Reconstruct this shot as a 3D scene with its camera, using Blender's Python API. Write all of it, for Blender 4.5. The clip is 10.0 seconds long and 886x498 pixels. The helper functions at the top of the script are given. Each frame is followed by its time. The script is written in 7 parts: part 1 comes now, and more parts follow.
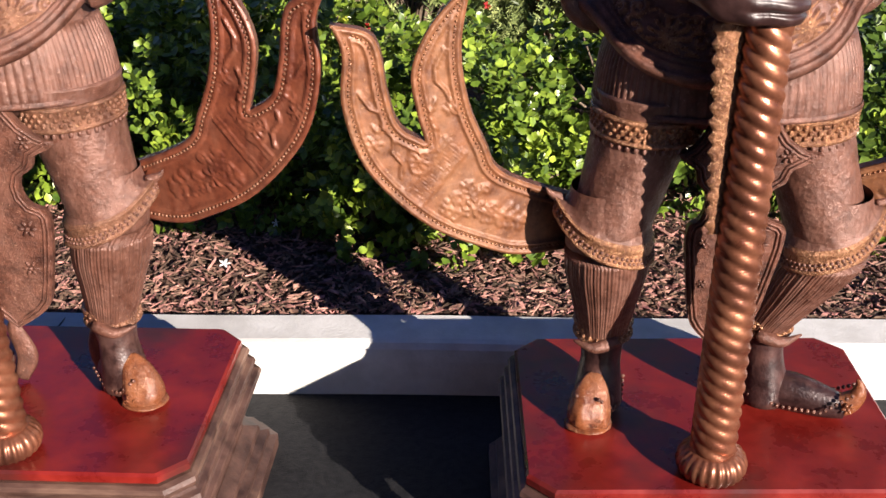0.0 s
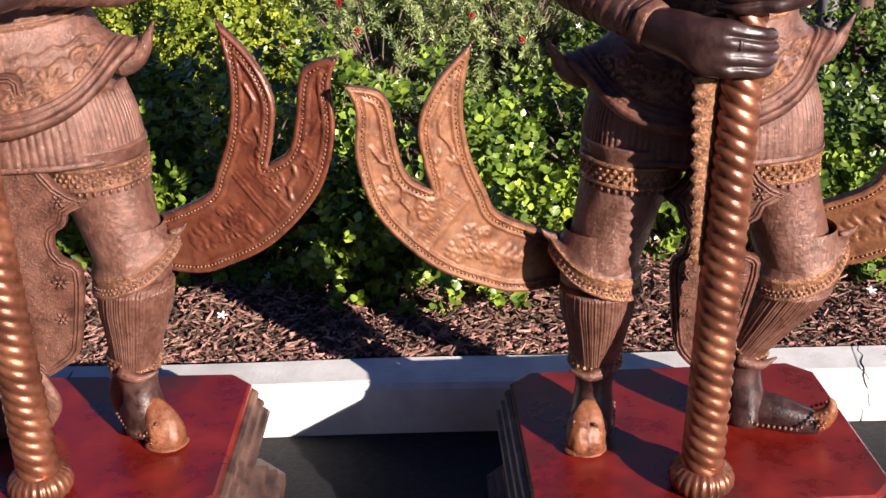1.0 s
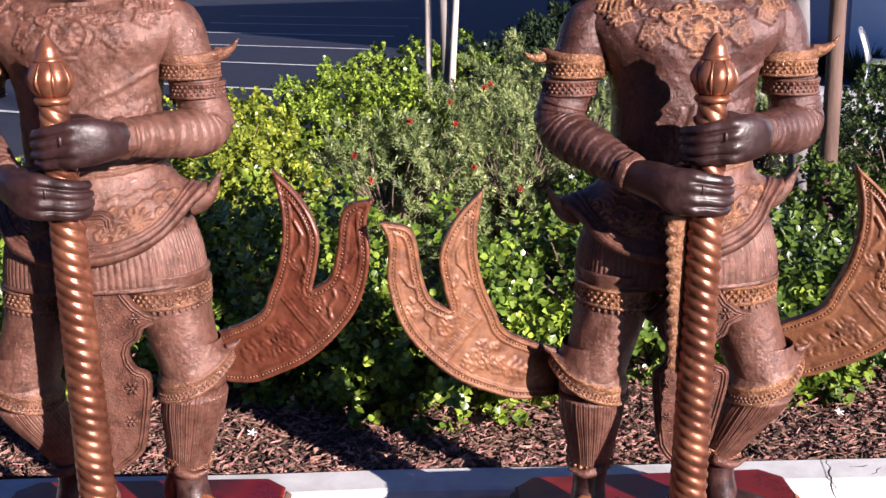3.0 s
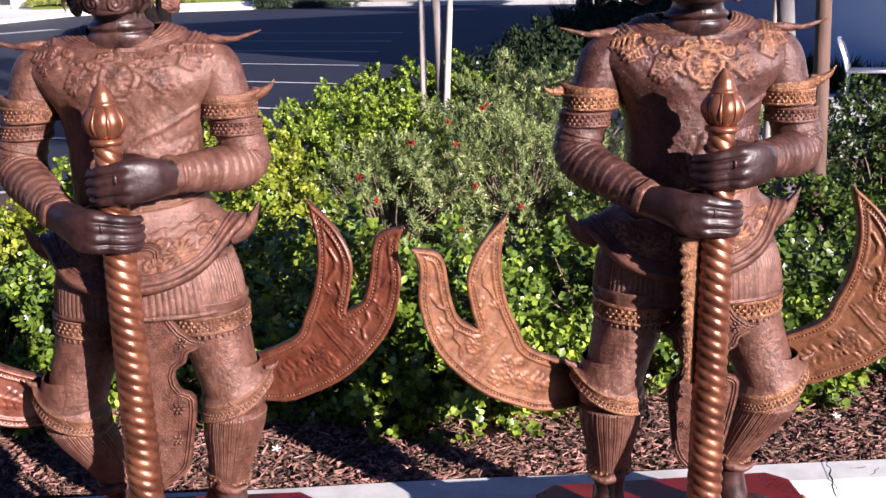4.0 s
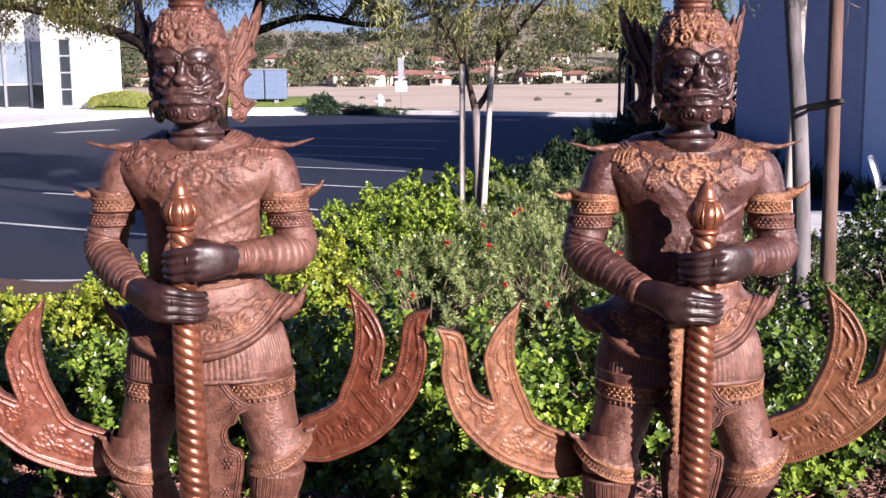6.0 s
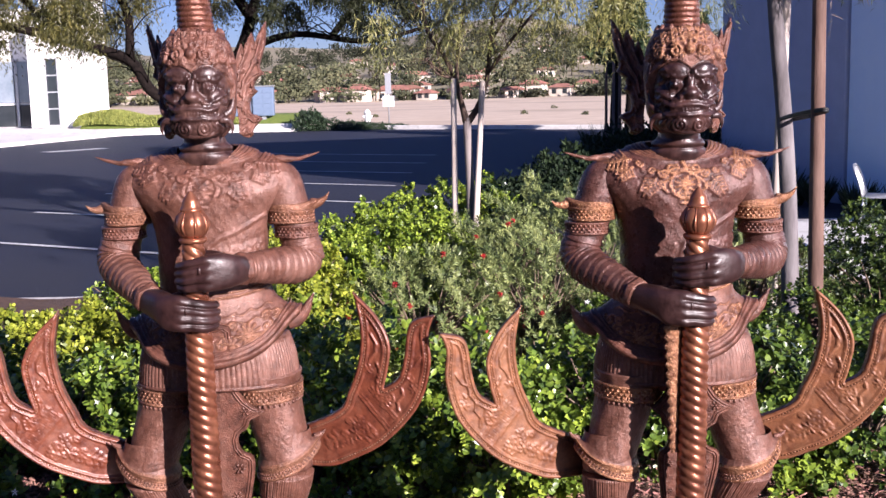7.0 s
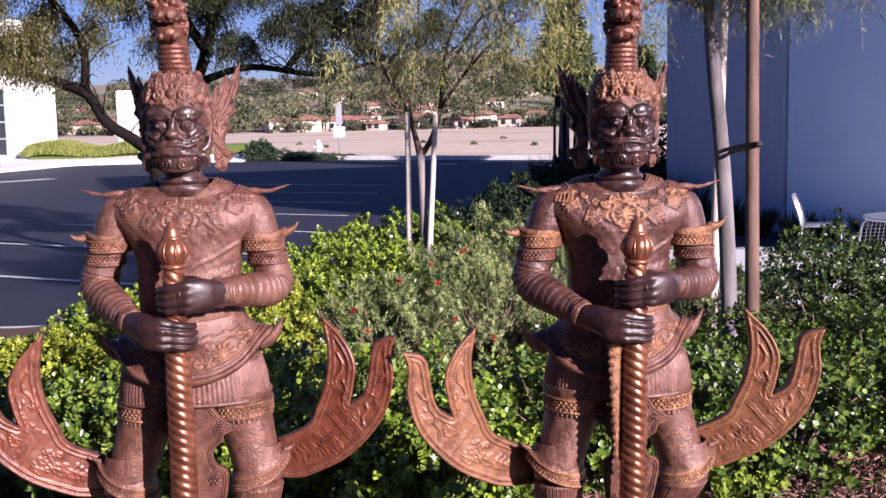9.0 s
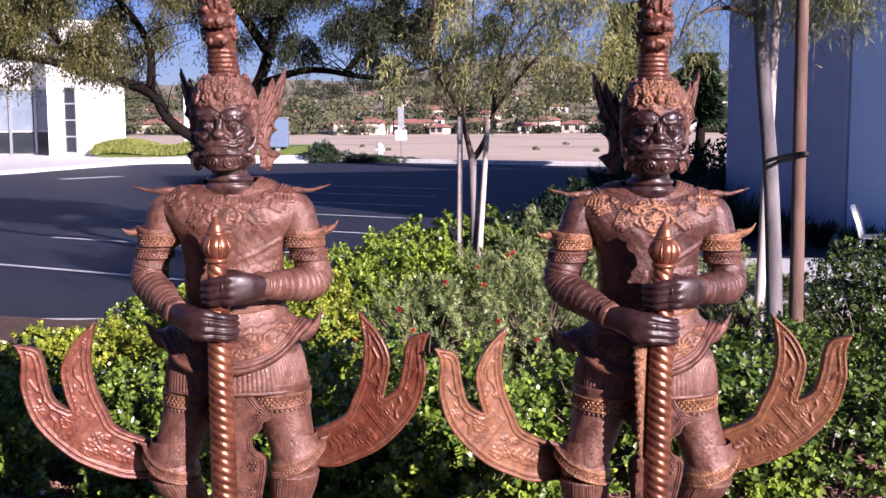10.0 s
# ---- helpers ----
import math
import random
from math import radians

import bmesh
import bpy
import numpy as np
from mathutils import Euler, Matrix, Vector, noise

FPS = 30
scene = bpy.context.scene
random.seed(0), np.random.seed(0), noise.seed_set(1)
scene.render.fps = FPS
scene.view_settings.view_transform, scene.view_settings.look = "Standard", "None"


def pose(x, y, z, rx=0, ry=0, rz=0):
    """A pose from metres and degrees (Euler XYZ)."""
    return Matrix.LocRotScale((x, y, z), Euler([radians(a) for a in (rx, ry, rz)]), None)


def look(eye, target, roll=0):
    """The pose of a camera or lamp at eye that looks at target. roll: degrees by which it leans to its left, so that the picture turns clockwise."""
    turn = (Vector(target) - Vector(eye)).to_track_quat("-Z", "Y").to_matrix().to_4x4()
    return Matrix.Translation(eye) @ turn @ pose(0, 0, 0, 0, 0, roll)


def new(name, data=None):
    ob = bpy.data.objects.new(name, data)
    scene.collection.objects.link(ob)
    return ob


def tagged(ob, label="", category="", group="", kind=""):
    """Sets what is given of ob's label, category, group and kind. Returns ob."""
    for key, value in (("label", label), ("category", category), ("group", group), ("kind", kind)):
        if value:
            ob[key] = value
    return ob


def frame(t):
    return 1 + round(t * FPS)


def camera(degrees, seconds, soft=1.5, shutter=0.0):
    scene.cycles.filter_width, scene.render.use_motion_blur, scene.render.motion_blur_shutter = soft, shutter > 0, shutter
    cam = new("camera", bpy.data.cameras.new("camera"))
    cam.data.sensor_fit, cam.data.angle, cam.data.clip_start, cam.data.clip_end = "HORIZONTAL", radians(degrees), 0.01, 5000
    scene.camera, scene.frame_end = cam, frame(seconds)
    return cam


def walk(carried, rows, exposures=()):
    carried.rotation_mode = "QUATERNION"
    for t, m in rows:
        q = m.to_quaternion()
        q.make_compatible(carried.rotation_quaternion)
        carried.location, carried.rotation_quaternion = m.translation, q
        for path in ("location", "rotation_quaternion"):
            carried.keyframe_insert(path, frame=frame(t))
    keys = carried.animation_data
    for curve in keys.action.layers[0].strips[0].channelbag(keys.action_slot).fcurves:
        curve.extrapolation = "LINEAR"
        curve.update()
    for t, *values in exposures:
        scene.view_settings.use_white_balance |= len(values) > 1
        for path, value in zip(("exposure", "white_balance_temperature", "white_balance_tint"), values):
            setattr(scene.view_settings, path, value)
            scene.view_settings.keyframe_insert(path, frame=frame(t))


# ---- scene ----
cam = camera(42.7, 10.0)
PATH = [
    (0, (0.437, -0.197, 1.51), (0.366, 1.61, 0.658), -0.6),
    (0.5, (0.412, -0.281, 1.535), (0.338, 1.559, 0.755), -0.8),
    (1, (0.344, -0.363, 1.555), (0.358, 1.486, 0.792), -1.3),
    (1.5, (0.301, -0.473, 1.576), (0.356, 1.399, 0.875), -1.9),
    (2, (0.31, -0.561, 1.603), (0.381, 1.345, 1.001), -0.9),
    (2.5, (0.326, -0.661, 1.62), (0.37, 1.261, 1.068), -0.8),
    (2.7, (0.316, -0.7, 1.618), (0.346, 1.229, 1.091), -1.0),
    (3.8, (0.207, -0.853, 1.677), (0.258, 1.082, 1.175), -1.4),
    (4, (0.188, -0.889, 1.693), (0.251, 1.048, 1.198), -1.9),
    (4.5, (0.174, -0.991, 1.709), (0.269, 0.954, 1.256), -1.6),
    (5, (0.21, -1.095, 1.72), (0.301, 0.866, 1.337), -0.9),
    (5.5, (0.216, -1.195, 1.724), (0.252, 0.776, 1.389), -1.2),
    (6, (0.227, -1.281, 1.723), (0.22, 0.695, 1.413), -0.6),
    (6.2, (0.227, -1.302, 1.719), (0.215, 0.675, 1.418), -0.6),
    (7.3, (0.178, -1.436, 1.726), (0.201, 0.543, 1.441), -1.6),
    (7.5, (0.176, -1.474, 1.727), (0.209, 0.506, 1.442), -1.4),
    (8, (0.172, -1.523, 1.731), (0.225, 0.457, 1.454), -0.7),
    (8.5, (0.162, -1.581, 1.738), (0.242, 0.4, 1.476), -1.2),
    (9, (0.156, -1.638, 1.746), (0.259, 0.345, 1.511), -1.2),
    (9.5, (0.191, -1.678, 1.744), (0.231, 0.307, 1.505), -1.0),
    (10, (0.231, -1.753, 1.746), (0.227, 0.234, 1.52), -0.3),
]
walk(cam, [(t, look(eye, target, roll)) for t, eye, target, roll in PATH], [(0.0, 1.28, 6450, 13), (2.5, 1.26, 6080, 19), (4.5, 1.26, 5980, 21), (6.5, 1.32, 5930, 23), (10.0, 1.20, 5860, 31)])

from mathutils.geometry import delaunay_2d_cdt

# ---- light ----
SUN_AZ, SUN_EL = 38.0, 18.5
world = bpy.data.worlds.new("world")
scene.world = world
world.use_nodes = True
wn = world.node_tree.nodes
sky = wn.new("ShaderNodeTexSky")
sky.sky_type, sky.sun_disc = "NISHITA", False
sky.sun_elevation, sky.sun_rotation = radians(SUN_EL), radians(180 - SUN_AZ)
sky.air_density, sky.dust_density, sky.ozone_density = 1.0, 0.0, 1.5
wn["Background"].inputs[1].default_value = 0.0235
tint = wn.new("ShaderNodeMixRGB")
tint.blend_type = "MULTIPLY"
tint.inputs[0].default_value, tint.inputs[2].default_value = 1.0, (0.78, 0.96, 1.7, 1)
world.node_tree.links.new(sky.outputs[0], tint.inputs[1])
world.node_tree.links.new(tint.outputs[0], wn["Background"].inputs[0])
sun_data = bpy.data.lights.new("sun", "SUN")
sun_data.energy, sun_data.angle, sun_data.color = 5.0, radians(0.53), (1.0, 0.905, 0.79)
sun = new("sun", sun_data)
to_sun = Vector((math.sin(radians(SUN_AZ)) * math.cos(radians(SUN_EL)),
                 -math.cos(radians(SUN_AZ)) * math.cos(radians(SUN_EL)), math.sin(radians(SUN_EL))))
sun.matrix_world = look(to_sun * 60, (0, 0, 0))


# ---- materials ----
def mat(name, c1, c2=None, scale=8.0, rough=0.6, metal=0.0, bump=0.2, bscale=60.0, bdist=0.004, c3=None, s3=1.5,
        m3=0.5, island=0.0, obj_random=0.0, coat=0.0, spec=0.5, voronoi=False, rough2=None, trans=0.0, stretch=None):
    """Base colour c1 to c2 by fine noise, c3 in large stains, bump by noise or cells, variation by island or object."""
    m = bpy.data.materials.new(name)
    m.use_nodes = True
    nt = m.node_tree
    N, L = nt.nodes, nt.links
    b = N["Principled BSDF"]
    b.inputs["Roughness"].default_value = rough
    b.inputs["Metallic"].default_value = metal
    b.inputs["Specular IOR Level"].default_value = spec
    b.inputs["Coat Weight"].default_value = coat
    b.inputs["Coat Roughness"].default_value = 0.25
    tc = N.new("ShaderNodeTexCoord")
    src = tc.outputs["Object"]
    if stretch:
        mp = N.new("ShaderNodeMapping")
        mp.inputs["Scale"].default_value = stretch
        L.new(src, mp.inputs[0])
        src = mp.outputs[0]
    c2 = c2 or c1
    n1 = N.new("ShaderNodeTexNoise")
    n1.inputs["Scale"].default_value, n1.inputs["Detail"].default_value = scale, 6
    n1.inputs["Roughness"].default_value = 0.65
    L.new(src, n1.inputs["Vector"])
    r1 = N.new("ShaderNodeValToRGB")
    r1.color_ramp.elements[0].position, r1.color_ramp.elements[1].position = 0.36, 0.64
    r1.color_ramp.elements[0].color, r1.color_ramp.elements[1].color = (*c1, 1), (*c2, 1)
    L.new(n1.outputs["Fac"], r1.inputs[0])
    col = r1.outputs[0]
    if c3:
        n3 = N.new("ShaderNodeTexNoise")
        n3.inputs["Scale"].default_value, n3.inputs["Detail"].default_value = s3, 4
        L.new(src, n3.inputs["Vector"])
        r3 = N.new("ShaderNodeValToRGB")
        r3.color_ramp.elements[0].position, r3.color_ramp.elements[1].position = m3 - 0.06, m3 + 0.12
        L.new(n3.outputs["Fac"], r3.inputs[0])
        mx = N.new("ShaderNodeMixRGB")
        mx.inputs[2].default_value = (*c3, 1)
        L.new(r3.outputs[0], mx.inputs[0])
        L.new(col, mx.inputs[1])
        col = mx.outputs[0]
    if island or obj_random:
        hs = N.new("ShaderNodeHueSaturation")
        rnd = N.new("ShaderNodeNewGeometry").outputs["Random Per Island"] if island else N.new("ShaderNodeObjectInfo").outputs["Random"]
        amt = island or obj_random
        mr = N.new("ShaderNodeMapRange")
        mr.inputs[3].default_value, mr.inputs[4].default_value = 1 - amt, 1 + amt
        L.new(rnd, mr.inputs[0])
        L.new(mr.outputs[0], hs.inputs["Value"])
        mh = N.new("ShaderNodeMapRange")
        mh.inputs[3].default_value, mh.inputs[4].default_value = 0.5 + 0.03 * amt, 0.5 - 0.03 * amt
        L.new(rnd, mh.inputs[0])
        L.new(mh.outputs[0], hs.inputs["Hue"])
        L.new(col, hs.inputs["Color"])
        col = hs.outputs[0]
    L.new(col, b.inputs["Base Color"])
    if rough2 is not None:
        rr = N.new("ShaderNodeMapRange")
        rr.inputs[1].default_value, rr.inputs[2].default_value = 0.35, 0.65
        rr.inputs[3].default_value, rr.inputs[4].default_value = rough, rough2
        L.new(n1.outputs["Fac"], rr.inputs[0])
        L.new(rr.outputs[0], b.inputs["Roughness"])
    if bump:
        if voronoi:
            t = N.new("ShaderNodeTexVoronoi")
            t.inputs["Scale"].default_value = bscale
            out = t.outputs["Distance"]
        else:
            t = N.new("ShaderNodeTexNoise")
            t.inputs["Scale"].default_value, t.inputs["Detail"].default_value = bscale, 5
            out = t.outputs["Fac"]
        L.new(src, t.inputs["Vector"])
        bp = N.new("ShaderNodeBump")
        bp.inputs["Strength"].default_value, bp.inputs["Distance"].default_value = bump, bdist
        L.new(out, bp.inputs["Height"])
        L.new(bp.outputs[0], b.inputs["Normal"])
    if trans:
        tr = N.new("ShaderNodeBsdfTranslucent")
        L.new(col, tr.inputs[0])
        ms = N.new("ShaderNodeMixShader")
        ms.inputs[0].default_value = trans
        L.new(b.outputs[0], ms.inputs[1])
        L.new(tr.outputs[0], ms.inputs[2])
        L.new(ms.outputs[0], N["Material Output"].inputs[0])
    return m


def patina(name, dark, mid, light, dust, rough=(0.3, 0.6), metal=0.1, grain=240.0, bump=1.0, fleck=0.57, bdist=0.0035, dusty=0.5):
    """Aged bronze-like skin: dark ground, mid patches, pale worn flecks, dust in streaks, pitted relief."""
    m = bpy.data.materials.new(name)
    m.use_nodes = True
    nt = m.node_tree
    N, L = nt.nodes, nt.links
    b = N["Principled BSDF"]
    b.inputs["Metallic"].default_value = metal
    tc = N.new("ShaderNodeTexCoord").outputs["Object"]

    def noise(scale, detail, vec=tc, roughness=0.7):
        n = N.new("ShaderNodeTexNoise")
        n.inputs["Scale"].default_value, n.inputs["Detail"].default_value, n.inputs["Roughness"].default_value = scale, detail, roughness
        L.new(vec, n.inputs["Vector"])
        return n.outputs["Fac"]

    def ramp(src, lo, hi):
        r = N.new("ShaderNodeMapRange")
        r.inputs[1].default_value, r.inputs[2].default_value = lo, hi
        L.new(src, r.inputs[0])
        return r.outputs[0]

    def mix(fac, a, c):
        x = N.new("ShaderNodeMixRGB")
        L.new(fac, x.inputs[0])
        if isinstance(a, tuple):
            x.inputs[1].default_value = (*a, 1)
        else:
            L.new(a, x.inputs[1])
        x.inputs[2].default_value = (*c, 1)
        return x.outputs[0]

    fine = noise(grain, 6)
    col = mix(ramp(noise(34, 7), 0.36, 0.62), dark, mid)
    mp = N.new("ShaderNodeMapping")
    mp.inputs["Scale"].default_value = (1, 1, 0.3)
    L.new(tc, mp.inputs[0])
    d = N.new("ShaderNodeMath")
    d.operation = "MULTIPLY"
    L.new(ramp(noise(13, 6, mp.outputs[0]), 0.46, 0.7), d.inputs[0])
    d.inputs[1].default_value = dusty
    col = mix(d.outputs[0], col, dust)
    col = mix(ramp(fine, fleck, fleck + 0.12), col, light)
    pits = N.new("ShaderNodeTexVoronoi")
    pits.inputs["Scale"].default_value = grain * 0.55
    L.new(tc, pits.inputs["Vector"])
    L.new(col, b.inputs["Base Color"])
    rr = N.new("ShaderNodeMapRange")
    rr.inputs[1].default_value, rr.inputs[2].default_value = 0.38, 0.62
    rr.inputs[3].default_value, rr.inputs[4].default_value = rough[0], rough[1]
    L.new(noise(55, 5), rr.inputs[0])
    L.new(rr.outputs[0], b.inputs["Roughness"])
    h = N.new("ShaderNodeMath")
    h.operation = "MULTIPLY_ADD"
    L.new(pits.outputs["Distance"], h.inputs[0])
    h.inputs[1].default_value = 0.5
    L.new(fine, h.inputs[2])
    bp = N.new("ShaderNodeBump")
    bp.inputs["Strength"].default_value, bp.inputs["Distance"].default_value = bump, bdist
    L.new(h.outputs[0], bp.inputs["Height"])
    L.new(bp.outputs[0], b.inputs["Normal"])
    return m


M_CLOTH = patina("dusty_brown_bronze", (0.075, 0.029, 0.019), (0.172, 0.074, 0.050), (0.43, 0.26, 0.195), (0.25, 0.130, 0.098), (0.28, 0.55), 0.2, 170, 0.55, 0.605, 0.0036, 0.75)
M_CLOTHD = patina("dark_brown_bronze", (0.042, 0.016, 0.012), (0.108, 0.044, 0.034), (0.38, 0.22, 0.175), (0.175, 0.088, 0.070), (0.22, 0.5), 0.22, 170, 0.55, 0.60, 0.0036, 0.65)
M_CARVE = patina("carved_red_brown", (0.050, 0.018, 0.012), (0.168, 0.067, 0.044), (0.40, 0.215, 0.145), (0.24, 0.120, 0.086), (0.3, 0.55), 0.2, 260, 0.6, 0.585, 0.0030, 0.5)
M_GOLD = patina("worn_copper_gilding", (0.12, 0.044, 0.023), (0.35, 0.160, 0.078), (0.62, 0.38, 0.20), (0.38, 0.20, 0.115), (0.22, 0.45), 0.4, 220, 0.9, 0.56, 0.0036, 0.4)
M_GOLDL = patina("dull_copper_gilding", (0.09, 0.034, 0.019), (0.25, 0.110, 0.062), (0.52, 0.31, 0.18), (0.31, 0.16, 0.10), (0.28, 0.5), 0.3, 220, 0.8, 0.575, 0.0036, 0.45)
M_DARK = mat("dark_patinated_bronze", (0.023, 0.010, 0.009), (0.066, 0.031, 0.026), 40, 0.30, 0.15, 0.4, 160, 0.003,
             c3=(0.105, 0.052, 0.041), s3=22, m3=0.54, coat=0.08, rough2=0.5)
M_DARKR = mat("wine_black_bronze", (0.016, 0.007, 0.007), (0.048, 0.021, 0.019), 40, 0.28, 0.15, 0.4, 160, 0.003,
              c3=(0.080, 0.036, 0.030), s3=22, m3=0.56, coat=0.1, rough2=0.44)
M_COLUMN = patina("red_copper_crown", (0.075, 0.024, 0.015), (0.19, 0.072, 0.044), (0.42, 0.22, 0.13), (0.24, 0.11, 0.07), (0.2, 0.42), 0.45, 200, 0.5, 0.6, 0.003, 0.4)
M_HAND = mat("polished_black_bronze", (0.018, 0.0075, 0.007), (0.044, 0.018, 0.016), 24, 0.36, 0.1, 0.4, 120, 0.002, coat=0.05, rough2=0.5)
M_LACQ = patina("red_brown_lacquer", (0.082, 0.020, 0.011), (0.185, 0.052, 0.026), (0.38, 0.17, 0.095), (0.25, 0.105, 0.062), (0.30, 0.48), 0.15, 150, 0.3, 0.64, 0.002, 0.5)
M_LACQG = patina("golden_brown_lacquer", (0.095, 0.033, 0.015), (0.222, 0.084, 0.036), (0.48, 0.26, 0.125), (0.31, 0.148, 0.070), (0.42, 0.58), 0.15, 150, 0.3, 0.62, 0.002, 0.6)
M_COPPER = mat("burnished_copper", (0.20, 0.065, 0.036), (0.40, 0.160, 0.086), 16, 0.26, 0.7, 0.3, 80, 0.002,
               c3=(0.12, 0.042, 0.026), s3=9, m3=0.54, rough2=0.42)
M_AMBER = patina("amber_lacquer", (0.10, 0.026, 0.011), (0.23, 0.075, 0.028), (0.50, 0.28, 0.15), (0.25, 0.12, 0.07), (0.18, 0.4), 0.1, 120, 0.5, 0.6, 0.004, 0.5)
M_REDTOP = mat("red_lacquered_board", (0.105, 0.005, 0.004), (0.225, 0.016, 0.010), 9, 0.22, 0.0, 0.12, 40, 0.002,
               c3=(0.055, 0.012, 0.010), s3=5, m3=0.54, rough2=0.42, coat=0.3)
M_PLINTH = mat("worn_painted_moulding", (0.03, 0.014, 0.011), (0.11, 0.056, 0.042), 14, 0.45, 0.0, 0.4, 90, 0.003,
               c3=(0.20, 0.115, 0.08), s3=9, m3=0.6, stretch=(0.5, 1, 2.5))
M_KERB = mat("pale_concrete", (0.60, 0.58, 0.55), (0.72, 0.70, 0.67), 14, 0.85, 0, 0.35, 120, 0.003, c3=(0.48, 0.46, 0.43), s3=3.0, m3=0.6)
M_ASPH = mat("asphalt", (0.012, 0.0155, 0.028), (0.031, 0.034, 0.055), 60, 0.7, 0, 0.5, 220, 0.005, c3=(0.026, 0.028, 0.040), s3=0.4, m3=0.5, spec=0.3)
M_SEAL = mat("black_sealed_asphalt", (0.008, 0.008, 0.009), (0.022, 0.021, 0.022), 60, 0.7, 0, 0.5, 220, 0.005, c3=(0.030, 0.029, 0.030), s3=1.1, m3=0.58, spec=0.3)
M_LINE = mat("white_road_paint", (0.55, 0.55, 0.54), (0.75, 0.75, 0.73), 9, 0.7, 0, 0.2, 90, 0.002)
M_FIELD = mat("dry_dirt", (0.56, 0.435, 0.315), (0.69, 0.56, 0.425), 0.5, 0.95, 0, 0.4, 1.2, 0.1, c3=(0.40, 0.31, 0.22), s3=0.035, m3=0.56)
M_SOIL = mat("dark_soil", (0.05, 0.027, 0.018), (0.13, 0.07, 0.046), 30, 0.95, 0, 0.8, 70, 0.02)
M_CHIP = mat("bark_chip", (0.070, 0.028, 0.022), (0.37, 0.205, 0.145), 30, 0.75, 0, 0.3, 120, 0.002, island=0.8)
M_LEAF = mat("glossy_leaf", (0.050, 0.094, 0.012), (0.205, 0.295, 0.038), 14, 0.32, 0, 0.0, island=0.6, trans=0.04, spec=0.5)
# darker copy of the plum leaf, shade put into the right-hand shrubs' colour
M_LEAFS = mat("shade_green_leaf", (0.030, 0.060, 0.009), (0.125, 0.190, 0.028), 14, 0.34, 0, 0.0, island=0.6, trans=0.04, spec=0.45)
# brighter copy of the plum leaf, sunlight put into its colour
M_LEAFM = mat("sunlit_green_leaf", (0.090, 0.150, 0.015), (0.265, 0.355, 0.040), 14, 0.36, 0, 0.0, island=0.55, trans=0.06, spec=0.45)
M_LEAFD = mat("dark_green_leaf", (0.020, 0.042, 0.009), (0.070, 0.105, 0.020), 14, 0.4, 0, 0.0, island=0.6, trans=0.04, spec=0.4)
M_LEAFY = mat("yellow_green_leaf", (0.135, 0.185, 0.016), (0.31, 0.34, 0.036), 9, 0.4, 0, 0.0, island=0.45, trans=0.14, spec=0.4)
M_NEEDLE = mat("grey_green_needle", (0.085, 0.128, 0.040), (0.31, 0.355, 0.125), 8, 0.45, 0, 0.0, island=0.5, trans=0.06)
M_TWIG = mat("grey_brown_twig", (0.09, 0.06, 0.04), (0.22, 0.16, 0.11), 30, 0.85, 0, 0.3, 90, 0.003)
M_WHITEFL = mat("white_petal", (0.78, 0.78, 0.74), (0.85, 0.85, 0.82), 9, 0.6, 0, 0.0, trans=0.15)
M_REDFL = mat("red_flower", (0.24, 0.010, 0.008), (0.40, 0.028, 0.018), 20, 0.5, 0, 0.0, island=0.35)
M_WILLOW = mat("willow_leaf", (0.038, 0.042, 0.011), (0.125, 0.115, 0.030), 3, 0.45, 0, 0.0, island=0.6, trans=0.12)
# willow leaf darkened to stand for the part of the crown in shade
M_WILLOWSHADE = mat("shade_dark_willow_leaf", (0.010, 0.014, 0.006), (0.030, 0.036, 0.013), 3, 0.6, 0, 0.0, island=0.5, trans=0.05, spec=0.25)
M_OLIVE = mat("yellow_olive_leaf", (0.110, 0.124, 0.032), (0.35, 0.335, 0.110), 3, 0.45, 0, 0.0, island=0.5, trans=0.25)
M_GUM = mat("green_gum_leaf", (0.050, 0.068, 0.020), (0.19, 0.205, 0.066), 3, 0.45, 0, 0.0, island=0.5, trans=0.18)
M_DRY = mat("dry_leaf", (0.30, 0.20, 0.09), (0.40, 0.30, 0.16), 3, 0.7, 0, 0.0, island=0.35, trans=0.2)
M_BARKY = mat("young_dark_bark", (0.055, 0.036, 0.028), (0.125, 0.086, 0.066), 25, 0.9, 0, 0.5, 60, 0.004, spec=0.2)
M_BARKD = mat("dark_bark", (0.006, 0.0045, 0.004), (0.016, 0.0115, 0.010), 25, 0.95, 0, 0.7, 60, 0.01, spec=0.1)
M_STAKE = mat("weathered_pole", (0.14, 0.118, 0.113), (0.24, 0.215, 0.21), 14, 0.8, 0, 0.6, 60, 0.004, c3=(0.26, 0.20, 0.17), s3=1.6, m3=0.52, stretch=(1, 1, 0.15))
M_TRUNK = mat("grey_lilac_bark", (0.085, 0.073, 0.074), (0.165, 0.145, 0.148), 14, 0.85, 0, 0.7, 50, 0.005, c3=(0.21, 0.19, 0.19), s3=6, m3=0.56, stretch=(1, 1, 0.3))
M_STAKEB = mat("brown_weathered_pole", (0.085, 0.044, 0.031), (0.18, 0.108, 0.080), 14, 0.8, 0, 0.6, 60, 0.004, c3=(0.20, 0.16, 0.145), s3=1.3, m3=0.58, stretch=(1, 1, 0.15))
M_STAKEW = mat("pale_pole", (0.44, 0.36, 0.31), (0.58, 0.50, 0.44), 18, 0.8, 0, 0.4, 60, 0.004, stretch=(1, 1, 0.2))
M_RUBBER = mat("black_rubber", (0.012, 0.012, 0.012), (0.02, 0.02, 0.02), 20, 0.6)
